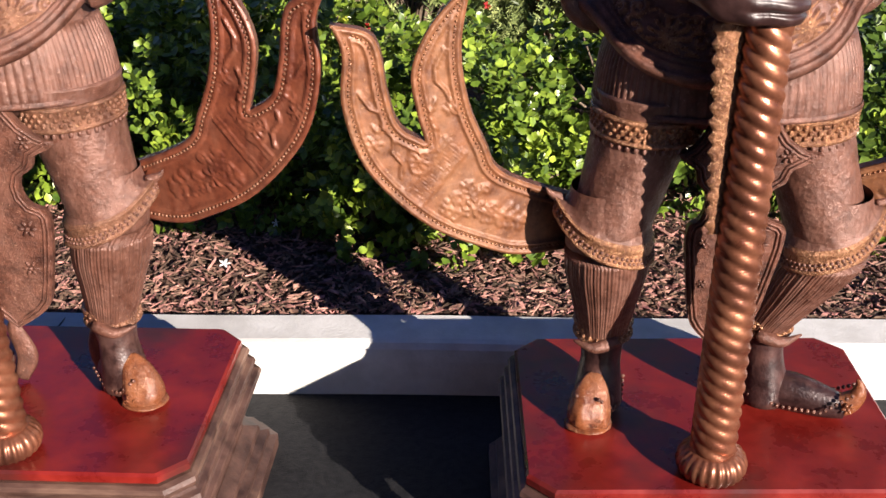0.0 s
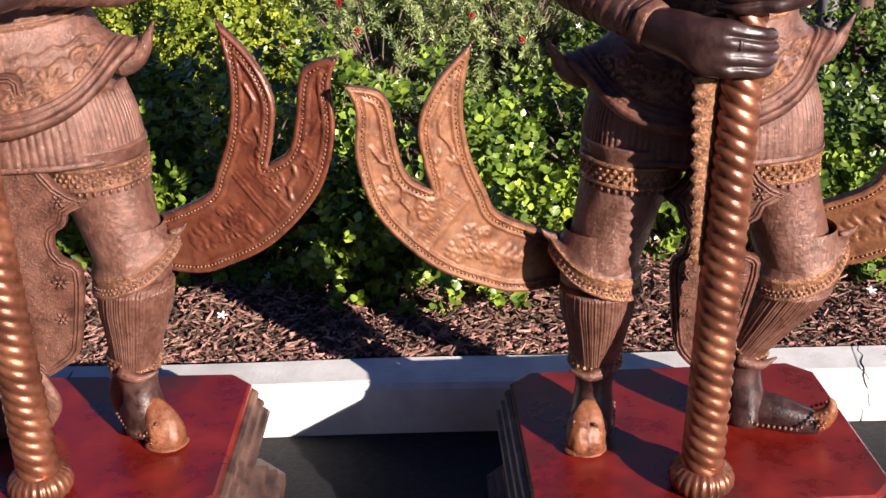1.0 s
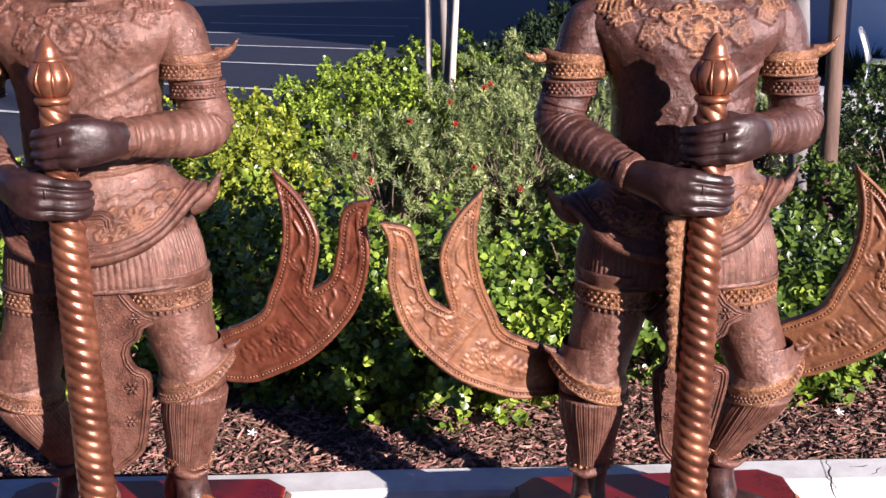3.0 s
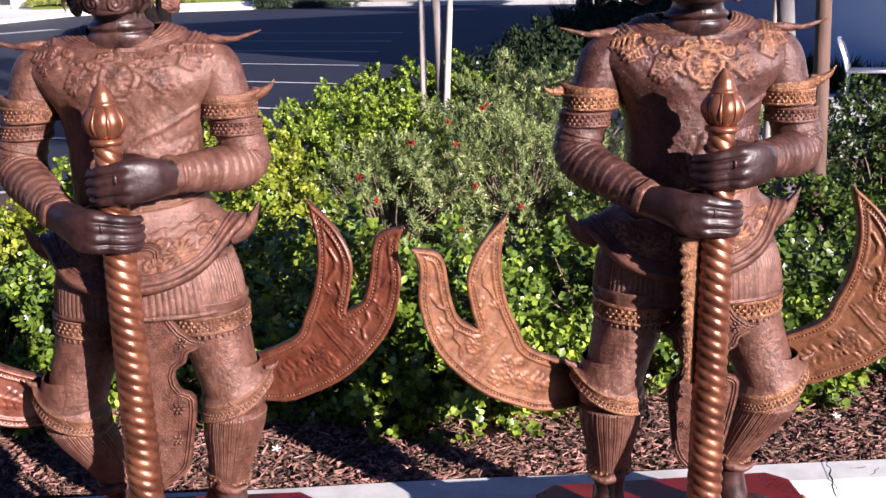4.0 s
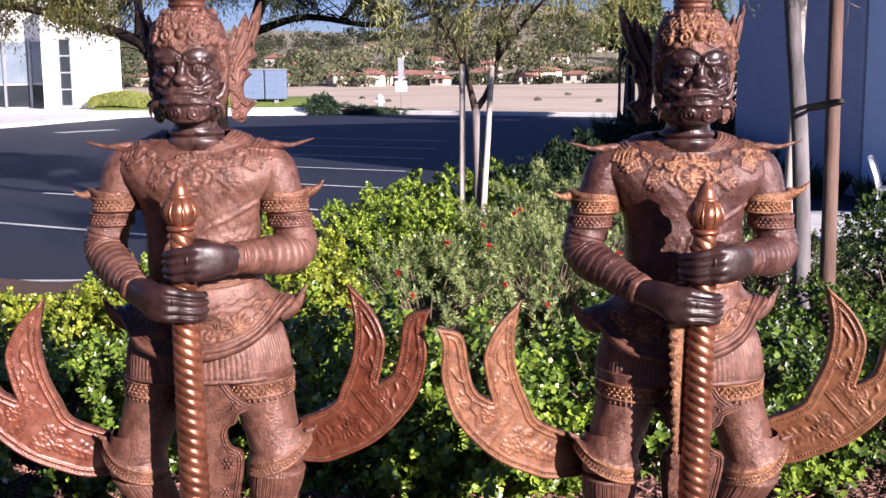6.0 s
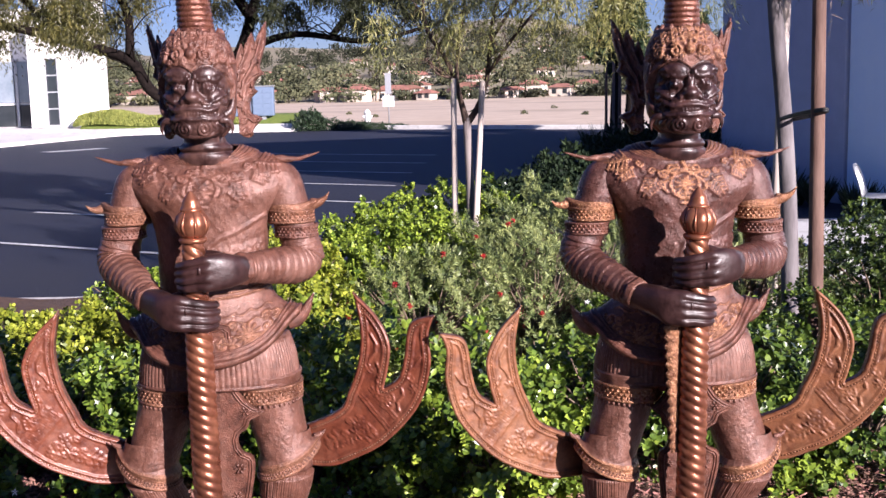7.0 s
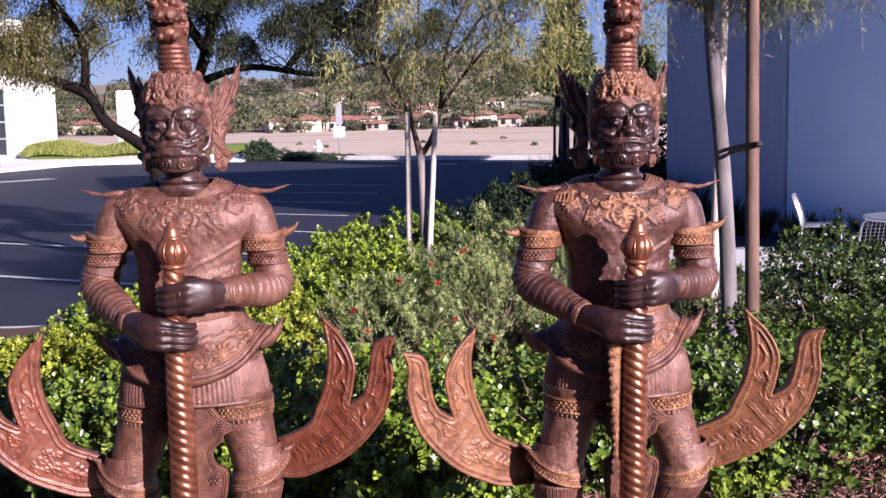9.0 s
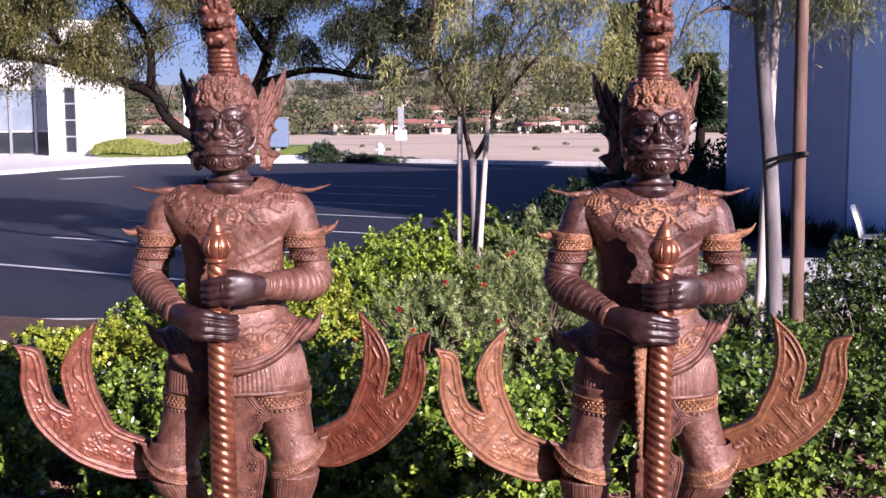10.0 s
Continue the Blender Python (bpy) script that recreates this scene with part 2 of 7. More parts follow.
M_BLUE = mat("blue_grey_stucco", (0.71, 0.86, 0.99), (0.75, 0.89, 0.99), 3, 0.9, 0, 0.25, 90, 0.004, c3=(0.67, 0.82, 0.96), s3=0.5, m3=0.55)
# darker copy of the wall stucco; a plane's deeper shade put into colour
M_BLUED = mat("shade_dark_stucco", (0.44, 0.47, 0.56), (0.49, 0.52, 0.61), 3, 0.9, 0, 0.25, 90, 0.004)
M_SKYBLOCK = mat("dark_sky_blocker", (0.06, 0.055, 0.06), (0.09, 0.082, 0.085), 3, 0.85, 0, 0.3, 60, 0.004, c3=(0.05, 0.046, 0.05), s3=0.4, m3=0.55)
M_WHITEW = mat("white_stucco", (0.78, 0.77, 0.74), (0.84, 0.83, 0.80), 2, 0.9, 0, 0.2, 60, 0.004)
M_GLASSD = mat("dark_window_glass", (0.02, 0.026, 0.03), (0.03, 0.036, 0.042), 1, 0.08, 0, 0.0, spec=0.8)
# pale base colour imitates sky mirrored in the entrance panes
M_GLASSL = mat("painted_reflection_glass", (0.16, 0.20, 0.24), (0.26, 0.30, 0.34), 0.8, 0.06, 0, 0.0, spec=0.9)
M_ALU = mat("aluminium_frame", (0.45, 0.46, 0.47), (0.55, 0.56, 0.57), 20, 0.35, 0.6)
M_LAWN = mat("lawn_green", (0.19, 0.225, 0.045), (0.28, 0.30, 0.07), 5, 0.8, 0, 0.0, island=0.4, trans=0.2)
M_GRASSD = mat("dark_strap_leaf", (0.012, 0.028, 0.012), (0.03, 0.055, 0.022), 5, 0.5, 0, 0.0, island=0.5)
# leaf colour near black so the side shrubs look shaded
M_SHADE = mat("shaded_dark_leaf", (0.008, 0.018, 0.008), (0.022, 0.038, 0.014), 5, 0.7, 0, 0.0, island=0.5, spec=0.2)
M_STEEL = mat("galvanised_wire", (0.55, 0.56, 0.58), (0.66, 0.67, 0.69), 30, 0.35, 0.7)
M_ROOF = mat("terracotta_roof", (0.26, 0.115, 0.080), (0.36, 0.17, 0.12), 0.6, 0.9, 0, 0.0, obj_random=0.2)
M_HOUSE = mat("cream_render", (0.47, 0.40, 0.33), (0.58, 0.52, 0.44), 0.4, 0.9, 0, 0.0, obj_random=0.3)
M_HILL = mat("hill_foliage", (0.055, 0.066, 0.032), (0.120, 0.122, 0.060), 0.25, 0.9, 0, 0.0, obj_random=0.6, trans=0.1)
M_SIGN = mat("sign_grey", (0.52, 0.54, 0.56), (0.60, 0.62, 0.64), 5, 0.5)
M_MAIL = mat("grey_blue_enamel", (0.125, 0.175, 0.255), (0.15, 0.20, 0.285), 5, 0.45)
M_SIGNB = mat("sign_blue_grey", (0.12, 0.17, 0.25), (0.15, 0.20, 0.29), 5, 0.5)


# ---- mesh helpers ----
class Shape:
    """Collects vertices and faces with a material slot each."""

    def __init__(self):
        self.v, self.f, self.m, self.n = [], [], [], 0

    def add(self, verts, faces, slot=0):
        verts = np.asarray(verts, float).reshape(-1, 3)
        self.v.append(verts)
        self.f.extend([tuple(i + self.n for i in q) for q in faces])
        self.m.extend([slot] * len(faces))
        self.n += len(verts)

    def add_many(self, pts, template_faces, slot=0):
        """pts: (N, K, 3); the same faces for each of the N copies."""
        n, k = pts.shape[0], pts.shape[1]
        base = np.arange(n)[:, None] * k + self.n
        for q in template_faces:
            self.f.extend(map(tuple, (base + np.array(q)[None, :]).tolist()))
            self.m.extend([slot] * n)
        self.v.append(pts.reshape(-1, 3))
        self.n += n * k

    def mesh(self, name, mats, smooth=True):
        me = bpy.data.meshes.new(name)
        me.from_pydata(np.concatenate(self.v).tolist(), [], self.f)
        for m in mats:
            me.materials.append(m)
        me.polygons.foreach_set("material_index", self.m)
        me.polygons.foreach_set("use_smooth", [smooth] * len(self.f))
        me.update()
        return me


def part(name, shape, mats, parent=None, label="", smooth=True):
    mats = mats if isinstance(mats, (list, tuple)) else [mats]
    ob = new(name, shape.mesh(name, mats, smooth))
    if parent:
        ob.parent = parent
    if label:
        ob["label"] = label
    return ob


def thing(name, label, category, loc=(0, 0, 0), group="", kind=""):
    ob = new(name)
    ob.location = loc
    return tagged(ob, label, category, group, kind)


def spline(pts, k):
    """Catmull-Rom through rows of numbers, k steps a span."""
    p = np.asarray(pts, float)
    q = np.vstack([2 * p[0] - p[1], p, 2 * p[-1] - p[-2]])
    out = []
    for i in range(1, len(q) - 2):
        for t in np.arange(k) / k:
            a, b, c, d = q[i - 1:i + 3]
            out.append(0.5 * ((2 * b) + (c - a) * t + (2 * a - 5 * b + 4 * c - d) * t * t + (3 * b - a - 3 * c + d) * t ** 3))
    out.append(p[-1])
    return np.array(out)


def grid_faces(rows, n, closed=True):
    f = []
    for i in range(rows - 1):
        for j in range(n if closed else n - 1):
            a, b = i * n + j, i * n + (j + 1) % n
            f.append((a, b, b + n, a + n))
    return f


def loft(S, rings, slot=0, n=32, k=4, mod=None, caps=True, power=2.0):
    """Level rings (x, y, z, rx, ry), smoothed; mod(theta, row share, z) scales the radius."""
    r = spline(rings, k) if k > 1 else np.asarray(rings, float)
    th = np.arange(n) * 2 * np.pi / n
    c, s = np.cos(th), np.sin(th)
    if power != 2.0:
        c, s = np.sign(c) * np.abs(c) ** (2 / power), np.sign(s) * np.abs(s) ** (2 / power)
    v = []
    for i, (x, y, z, rx, ry) in enumerate(r):
        g = mod(th, i / (len(r) - 1), z) if mod else 1.0
        v.append(np.stack([x + rx * c * g, y + ry * s * g, np.full(n, z)], 1))
    f = grid_faces(len(r), n)
    if caps:
        f += [tuple(range(n - 1, -1, -1)), tuple((len(r) - 1) * n + j for j in range(n))]
    if r[-1][2] < r[0][2]:
        f = [q[::-1] for q in f]
    S.add(np.concatenate(v), f, slot)


def tube(S, pts, slot=0, n=12, k=4, mod=None, flat=1.0, caps=True):
    """Rows (x, y, z, radius) along a path; flat squashes the second axis."""
    r = spline(pts, k) if k > 1 else np.asarray(pts, float)
    p = r[:, :3]
    t = np.gradient(p, axis=0)
    t /= np.linalg.norm(t, axis=1)[:, None] + 1e-9
    up = np.array([0.0, 1.0, 0.0]) if abs(t[0][1]) < 0.9 else np.array([1.0, 0.0, 0.0])
    th = np.arange(n) * 2 * np.pi / n
    v = []
    for i in range(len(r)):
        a = np.cross(t[i], up)
        a /= np.linalg.norm(a) + 1e-9
        up = np.cross(a, t[i])
        g = mod(th, i / (len(r) - 1)) if mod else 1.0
        rad = (r[i][3] * g) * np.ones(n)
        v.append(p[i] + np.cos(th)[:, None] * a * rad[:, None] + np.sin(th)[:, None] * up * rad[:, None] * flat)
    f = grid_faces(len(r), n)
    if caps:
        f += [tuple(range(n - 1, -1, -1)), tuple((len(r) - 1) * n + j for j in range(n))]
    S.add(np.concatenate(v), f, slot)


def ball(S, c, r, slot=0, n=12, m=8, turn=None):
    r = (r, r, r) if isinstance(r, (int, float)) else r
    v = [(0, 0, -1)]
    for i in range(1, m):
        a = -math.pi / 2 + math.pi * i / m
        for j in range(n):
            b = 2 * math.pi * j / n
            v.append((math.cos(a) * math.cos(b), math.cos(a) * math.sin(b), math.sin(a)))
    v.append((0, 0, 1))
    v = np.array(v) * np.array(r)
    if turn is not None:
        v = v @ np.array(Euler([radians(a) for a in turn]).to_matrix()).T
    f = [(0, 1 + (j + 1) % n, 1 + j) for j in range(n)]
    for i in range(m - 2):
        for j in range(n):
            a, b = 1 + i * n + j, 1 + i * n + (j + 1) % n
            f.append((a, b, b + n, a + n))
    top = 1 + (m - 1) * n
    f += [(top - n + j, top - n + (j + 1) % n, top) for j in range(n)]
    S.add(v + np.array(c), f, slot)


def box(S, lo, hi, slot=0, bevel=0.0):
    x0, y0, z0 = lo
    x1, y1, z1 = hi
    b = bevel
    if not b:
        v = [(x, y, z) for z in (z0, z1) for x, y in ((x0, y0), (x1, y0), (x1, y1), (x0, y1))]
        f = [(3, 2, 1, 0), (4, 5, 6, 7)] + [(i, (i + 1) % 4, 4 + (i + 1) % 4, 4 + i) for i in range(4)]
        S.add(v, f, slot)
        return
    rows = []
    for z, e in ((z0, b), (z0 + b, 0), (z1 - b, 0), (z1, b)):
        rows += [(x0 + e + b, y0 + e, z), (x1 - e - b, y0 + e, z), (x1 - e, y0 + e + b, z), (x1 - e, y1 - e - b, z),
                 (x1 - e - b, y1 - e, z), (x0 + e + b, y1 - e, z), (x0 + e, y1 - e - b, z), (x0 + e, y0 + e + b, z)]
    S.add(rows, grid_faces(4, 8) + [tuple(range(7, -1, -1)), tuple(range(24, 32))], slot)


def plate(S, outline, y0, y1, slot=0, warp=None):
    """An upright plate: outline in (x, z), from depth y0 (front) to y1."""
    o = np.asarray(outline, float)
    n = len(o)
    area = np.sum(o[:, 0] * np.roll(o[:, 1], -1) - np.roll(o[:, 0], -1) * o[:, 1])
    if area < 0:
        o = o[::-1]
    v2, f2 = tri_fill(o)
    m = len(v2)
    fr = np.stack([v2[:, 0], np.full(m, y0), v2[:, 1]], 1)
    bk = np.stack([v2[:, 0], np.full(m, y1), v2[:, 1]], 1)
    sd = np.concatenate([np.stack([o[:, 0], np.full(n, y), o[:, 1]], 1) for y in (y0, y1)])
    w = warp or (lambda q: q)
    S.add(w(fr), f2, slot)
    S.add(w(bk), [q[::-1] for q in f2], slot)
    S.add(w(sd), [((i + 1) % n, i, n + i, n + (i + 1) % n) for i in range(n)], slot)


def tri_fill(o, step=None):
    """Triangles that fill a closed outline, with a few points inside for bending."""
    o = np.asarray(o, float)
    n = len(o)
    lo, hi = o.min(0), o.max(0)
    extra = []
    step = step or max(hi - lo) / 16
    for x in np.arange(lo[0] + step / 2, hi[0], step):
        for z in np.arange(lo[1] + step / 2, hi[1], step):
            a, b = o, np.roll(o, -1, 0)
            cross = ((a[:, 1] > z) != (b[:, 1] > z)) & (x < (b[:, 0] - a[:, 0]) * (z - a[:, 1]) / (b[:, 1] - a[:, 1] + 1e-12) + a[:, 0])
            if cross.sum() % 2 and np.min(np.hypot(o[:, 0] - x, o[:, 1] - z)) > step * 0.35:
                extra.append((x, z))
    pts = [Vector(q) for q in o.tolist() + extra]
    v, _, f, *_ = delaunay_2d_cdt(pts, [], [list(range(n))], 1, 1e-7)
    return np.array([tuple(q) for q in v]), [tuple(q) for q in f]


def inset(outline, d):
    """Moves a closed outline inwards by d along its normals."""
    o = np.asarray(outline, float)
    area = np.sum(o[:, 0] * np.roll(o[:, 1], -1) - np.roll(o[:, 0], -1) * o[:, 1])
    t = np.roll(o, -1, 0) - np.roll(o, 1, 0)
    t /= np.linalg.norm(t, axis=1)[:, None] + 1e-9
    nrm = np.stack([-t[:, 1], t[:, 0]], 1) * (1 if area > 0 else -1)
    return o + nrm * d


# ---- ground and kerb ----
KY = 2.15        # front face of the kerb
S = Shape()
xs = np.concatenate([np.linspace(-900, -120, 14), np.linspace(-100, 100, 41), np.linspace(120, 900, 14)])
ys = np.concatenate([np.linspace(-60, 40, 11), np.linspace(50, 290, 43), np.linspace(310, 1500, 40)])
X, Y = np.meshgrid(xs, ys)


def land(x, y):
    """Level at the lot, a faint fall over the field, then a hill."""
    rise = np.clip((y - 60) / 250, 0, 1) * -2.4
    hill = np.clip((y - 300) / 700, 0, 1) ** 1.1 * (46 + 10 * np.sin(x * 0.011 + 0.6) + 6 * np.sin(x * 0.027))
    return -0.03 + rise + hill


S.add(np.stack([X, Y, land(X, Y)], -1).reshape(-1, 3), grid_faces(len(ys), len(xs), False))
nt = M_FIELD.node_tree
sep = nt.nodes.new("ShaderNodeSeparateXYZ")
nt.links.new(nt.nodes["Texture Coordinate"].outputs["Object"], sep.inputs[0])
far = nt.nodes.new("ShaderNodeMapRange")
far.inputs[1].default_value, far.inputs[2].default_value = 298, 316
nt.links.new(sep.outputs[1], far.inputs[0])
scrub = nt.nodes.new("ShaderNodeMixRGB")
scrub.inputs[2].default_value = (0.27, 0.235, 0.15, 1)
nt.links.new(far.outputs[0], scrub.inputs[0])
base_in = nt.nodes["Principled BSDF"].inputs["Base Color"]
nt.links.new(base_in.links[0].from_socket, scrub.inputs[1])
nt.links.new(scrub.outputs[0], base_in)
tagged(part("ground", S, M_FIELD), "dry tan dirt field rising to a hill", "ground", kind="structure")

S = Shape()
nx, ny = 60, 40
gx, gy = np.meshgrid(np.linspace(-34, 30, nx), np.linspace(0, 1, ny))
gy = -14 + gy * (14 + np.where(gx < -4, 46.8, 46.8 - 0.6 * (gx + 4)))
S.add(np.stack([gx, gy, 0.006 * np.sin(gx * 0.4) * np.sin(gy * 0.3)], -1).reshape(-1, 3), grid_faces(ny, nx, False))
tagged(part("parking_lot", S, M_ASPH), "dark grey asphalt parking lot with faint stains", "parking lot", kind="structure")


S = Shape()
gx, gy = np.meshgrid(np.linspace(-20, 20, 81), np.linspace(-6.4, KY + 0.012, 36))
S.add(np.stack([gx, gy, 0.004 + 0.006 * np.sin(gx * 0.4) * np.sin(gy * 0.3)], -1).reshape(-1, 3), grid_faces(36, 81, False))
tagged(part("forecourt", S, M_SEAL), "black freshly sealed asphalt forecourt before the kerb", "pavement", kind="structure")


def stripe(x0, y0, length, ang=-29.0, w=0.1):
    S = Shape()
    n = 24
    c, s = math.cos(radians(ang)), math.sin(radians(ang))
    v = []
    for i in range(n + 1):
        d = length * i / n
        for e in (-w / 2, w / 2):
            x, y = x0 + c * d - s * e, y0 + s * d + c * e
            v.append((x, y, 0.012 + 0.006 * math.sin(x * 0.4) * math.sin(y * 0.3)))
    S.add(v, [(2 * i, 2 * i + 2, 2 * i + 3, 2 * i + 1) for i in range(n)])
    return tagged(part("parking_stripe", S, M_LINE), "white painted parking stripe on asphalt", "road marking", "parking stripes", "structure")


for i in range(8):
    stripe(-6.2 + 0.25 * i, 9.6 + 2.85 * i, 5.4)
stripe(-11.5, 33.0, 2.1, 52.0, 0.55)

# the bed behind the kerb: soil, then bark chips
S = Shape()
nx, ny = 90, 50
gx, gy = np.meshgrid(np.linspace(-5.2, 8.5, nx), np.linspace(KY + 0.148, 7.28, ny))
gz = 0.125 + 0.02 * np.sin(gx * 5.1) * np.sin(gy * 6.3) + 0.05 * np.clip((gy - 2.4) / 1.0, 0, 1)
gz[gy < KY + 0.16] = 0.12
S.add(np.stack([gx, gy, gz], -1).reshape(-1, 3), grid_faces(ny, nx, False))
tagged(part("planting_bed", S, M_SOIL), "dark soil of the raised planting bed", "soil", kind="structure")


def bed_z(x, y):
    return 0.125 + 0.02 * np.sin(x * 5.1) * np.sin(y * 6.3) + 0.05 * np.clip((y - 2.4) / 1.0, 0, 1)


rng = np.random.default_rng(3)
N = 34000
cx, cy = rng.uniform(-2.3, 3.2, N), KY + 0.165 + rng.uniform(0, 1, N) ** 1.25 * 1.15
ln, wd, tk = 0.004 + 0.028 * rng.uniform(0, 1, N) ** 1.6, 0.0014 + 0.0064 * rng.uniform(0, 1, N) ** 1.6, rng.uniform(0.0008, 0.0024, N)
yaw, pit, rol = rng.uniform(0, 2 * np.pi, N), rng.normal(0, 0.28, N), rng.normal(0, 0.5, N)
corner = np.array([(-1, -0.3, -1), (0.5, -1, -1), (1, 0.2, -1), (-0.6, 0.9, -1), (-0.95, -0.25, 1), (0.6, -0.9, 1), (0.95, 0.25, 1), (-0.5, 0.85, 1)], float)
P = corner[None] * np.stack([ln, wd, tk], 1)[:, None, :]
cr, sr = np.cos(rol)[:, None], np.sin(rol)[:, None]
P = np.stack([P[..., 0], P[..., 1] * cr - P[..., 2] * sr, P[..., 1] * sr + P[..., 2] * cr], -1)
cp, sp = np.cos(pit)[:, None], np.sin(pit)[:, None]
P = np.stack([P[..., 0] * cp + P[..., 2] * sp, P[..., 1], -P[..., 0] * sp + P[..., 2] * cp], -1)
ca, sa = np.cos(yaw)[:, None], np.sin(yaw)[:, None]
P = np.stack([P[..., 0] * ca - P[..., 1] * sa, P[..., 0] * sa + P[..., 1] * ca, P[..., 2]], -1)
P += np.stack([cx, cy, bed_z(cx, cy) + rng.uniform(0.0, 0.022, N)], 1)[:, None, :]
S = Shape()
S.add_many(P, [(4, 5, 6, 7), (0, 1, 5, 4), (1, 2, 6, 5), (2, 3, 7, 6), (3, 0, 4, 7)])
tagged(part("bark_mulch", S, M_CHIP, smooth=False), "loose brown shredded bark mulch over the bed", "mulch", kind="stuff")


def kerb_piece(x0, x1, name, y0=KY, turn=1):
    """Cast kerb with a rounded nose and slightly battered face; ends a little uneven at cracks."""
    prof = [(0.012, -0.05), (0.004, 0.03), (0.0, 0.10), (0.003, 0.132), (0.012, 0.146), (0.026, 0.15), (0.142, 0.151), (0.15, 0.145), (0.15, -0.05)]
    S = Shape()
    n = max(2, int((x1 - x0) / 0.12))
    v = []
    for i in range(n + 1):
        x = x0 + (x1 - x0) * i / n
        for j, (py, pz) in enumerate(prof):
            jx = 0.012 * math.sin(j * 2.3 + x0 * 9) if i == 0 else (0.012 * math.sin(j * 2.3 + x1 * 9) if i == n else 0)
            v.append((x + jx, y0 + turn * (py + 0.002 * math.sin(x * 7)), pz + 0.0015 * math.sin(x * 5.3)))
    m = len(prof)
    f = []
    for i in range(n):
        for j in range(m - 1):
            a = i * m + j
            f.append((a, a + m, a + m + 1, a + 1))
    f += [tuple(range(m)), tuple(n * m + j for j in range(m - 1, -1, -1))]
    S.add(v, f if turn > 0 else [q[::-1] for q in f])
    return part(name, S, M_KERB, smooth=False)


kerb = thing("kerb", "pale weathered concrete kerb with hairline cracks", "kerb", kind="structure")
for x0, x1 in ((-5.2, -2.0), (-1.996, 0.741), (0.745, 1.423), (1.428, 3.2), (3.204, 8.5)):
    kerb_piece(x0, x1, "kerb_segment").parent = kerb
back_kerb = thing("kerb", "pale concrete kerb between the planting bed and the lot", "kerb", kind="structure")
for x0, x1 in ((-5.2, -2.6), (-2.596, 0.4), (0.404, 2.98)):
    kerb_piece(x0, x1, "kerb_segment", 7.43, -1).parent = back_kerb

crack_rng = random.Random(8)
for x0, y0, n, a in ((1.50, 2.24, 4, 0.2), (1.55, 2.19, 4, 0.9), (0.74, 2.155, 5, 1.45), (-0.62, 2.2, 4, 1.3)):
    S = Shape()
    pts = []
    x, y = x0, y0
    for i in range(n):
        pts.append((x, y, 0.1515, 0.0012 + 0.0012 * crack_rng.random()))
        x += 0.022 * math.cos(a) + crack_rng.uniform(-0.008, 0.008)
        y = min(KY + 0.135, y + 0.022 * math.sin(a) + crack_rng.uniform(-0.006, 0.006))
    tube(S, pts, 0, 6, 3, flat=1.0)
    part("crack", S, M_RUBBER, kerb, "dark hairline crack").location.z = -0.0008
S = Shape()
tube(S, [(1.462, 2.298, 0.1510, 0.0014), (1.446, 2.268, 0.1512, 0.0020), (1.449, 2.240, 0.1512, 0.0016), (1.432, 2.205, 0.1512, 0.0022), (1.428, 2.172, 0.1500, 0.0024), (1.422, 2.155, 0.1400, 0.0026), (1.428, 2.1505, 0.118, 0.0022), (1.439, 2.1505, 0.095, 0.0018),
         (1.441, 2.1515, 0.070, 0.0020), (1.452, 2.1535, 0.040, 0.0014), (1.456, 2.158, 0.004, 0.0010)], 0, 6, 3)
part("crack", S, M_RUBBER, kerb, "dark jagged crack across top and face")

# ---- plinths ----
def octagon(hx, hy, cut):
    return [(-hx + cut, -hy), (hx - cut, -hy), (hx, -hy + cut), (hx, hy - cut), (hx - cut, hy), (-hx + cut, hy), (-hx, hy - cut), (-hx, -hy + cut)]


def tiers(S, rows, slot=0):
    """Stacked cut-cornered outlines: (half x, half y, corner cut, z)."""
    v = [(x, y, z) for hx, hy, cut, z in rows for x, y in octagon(hx, hy, cut)]
    S.add(v, grid_faces(len(rows), 8) + [tuple(range(7, -1, -1)), tuple((len(rows) - 1) * 8 + j for j in range(8))], slot)


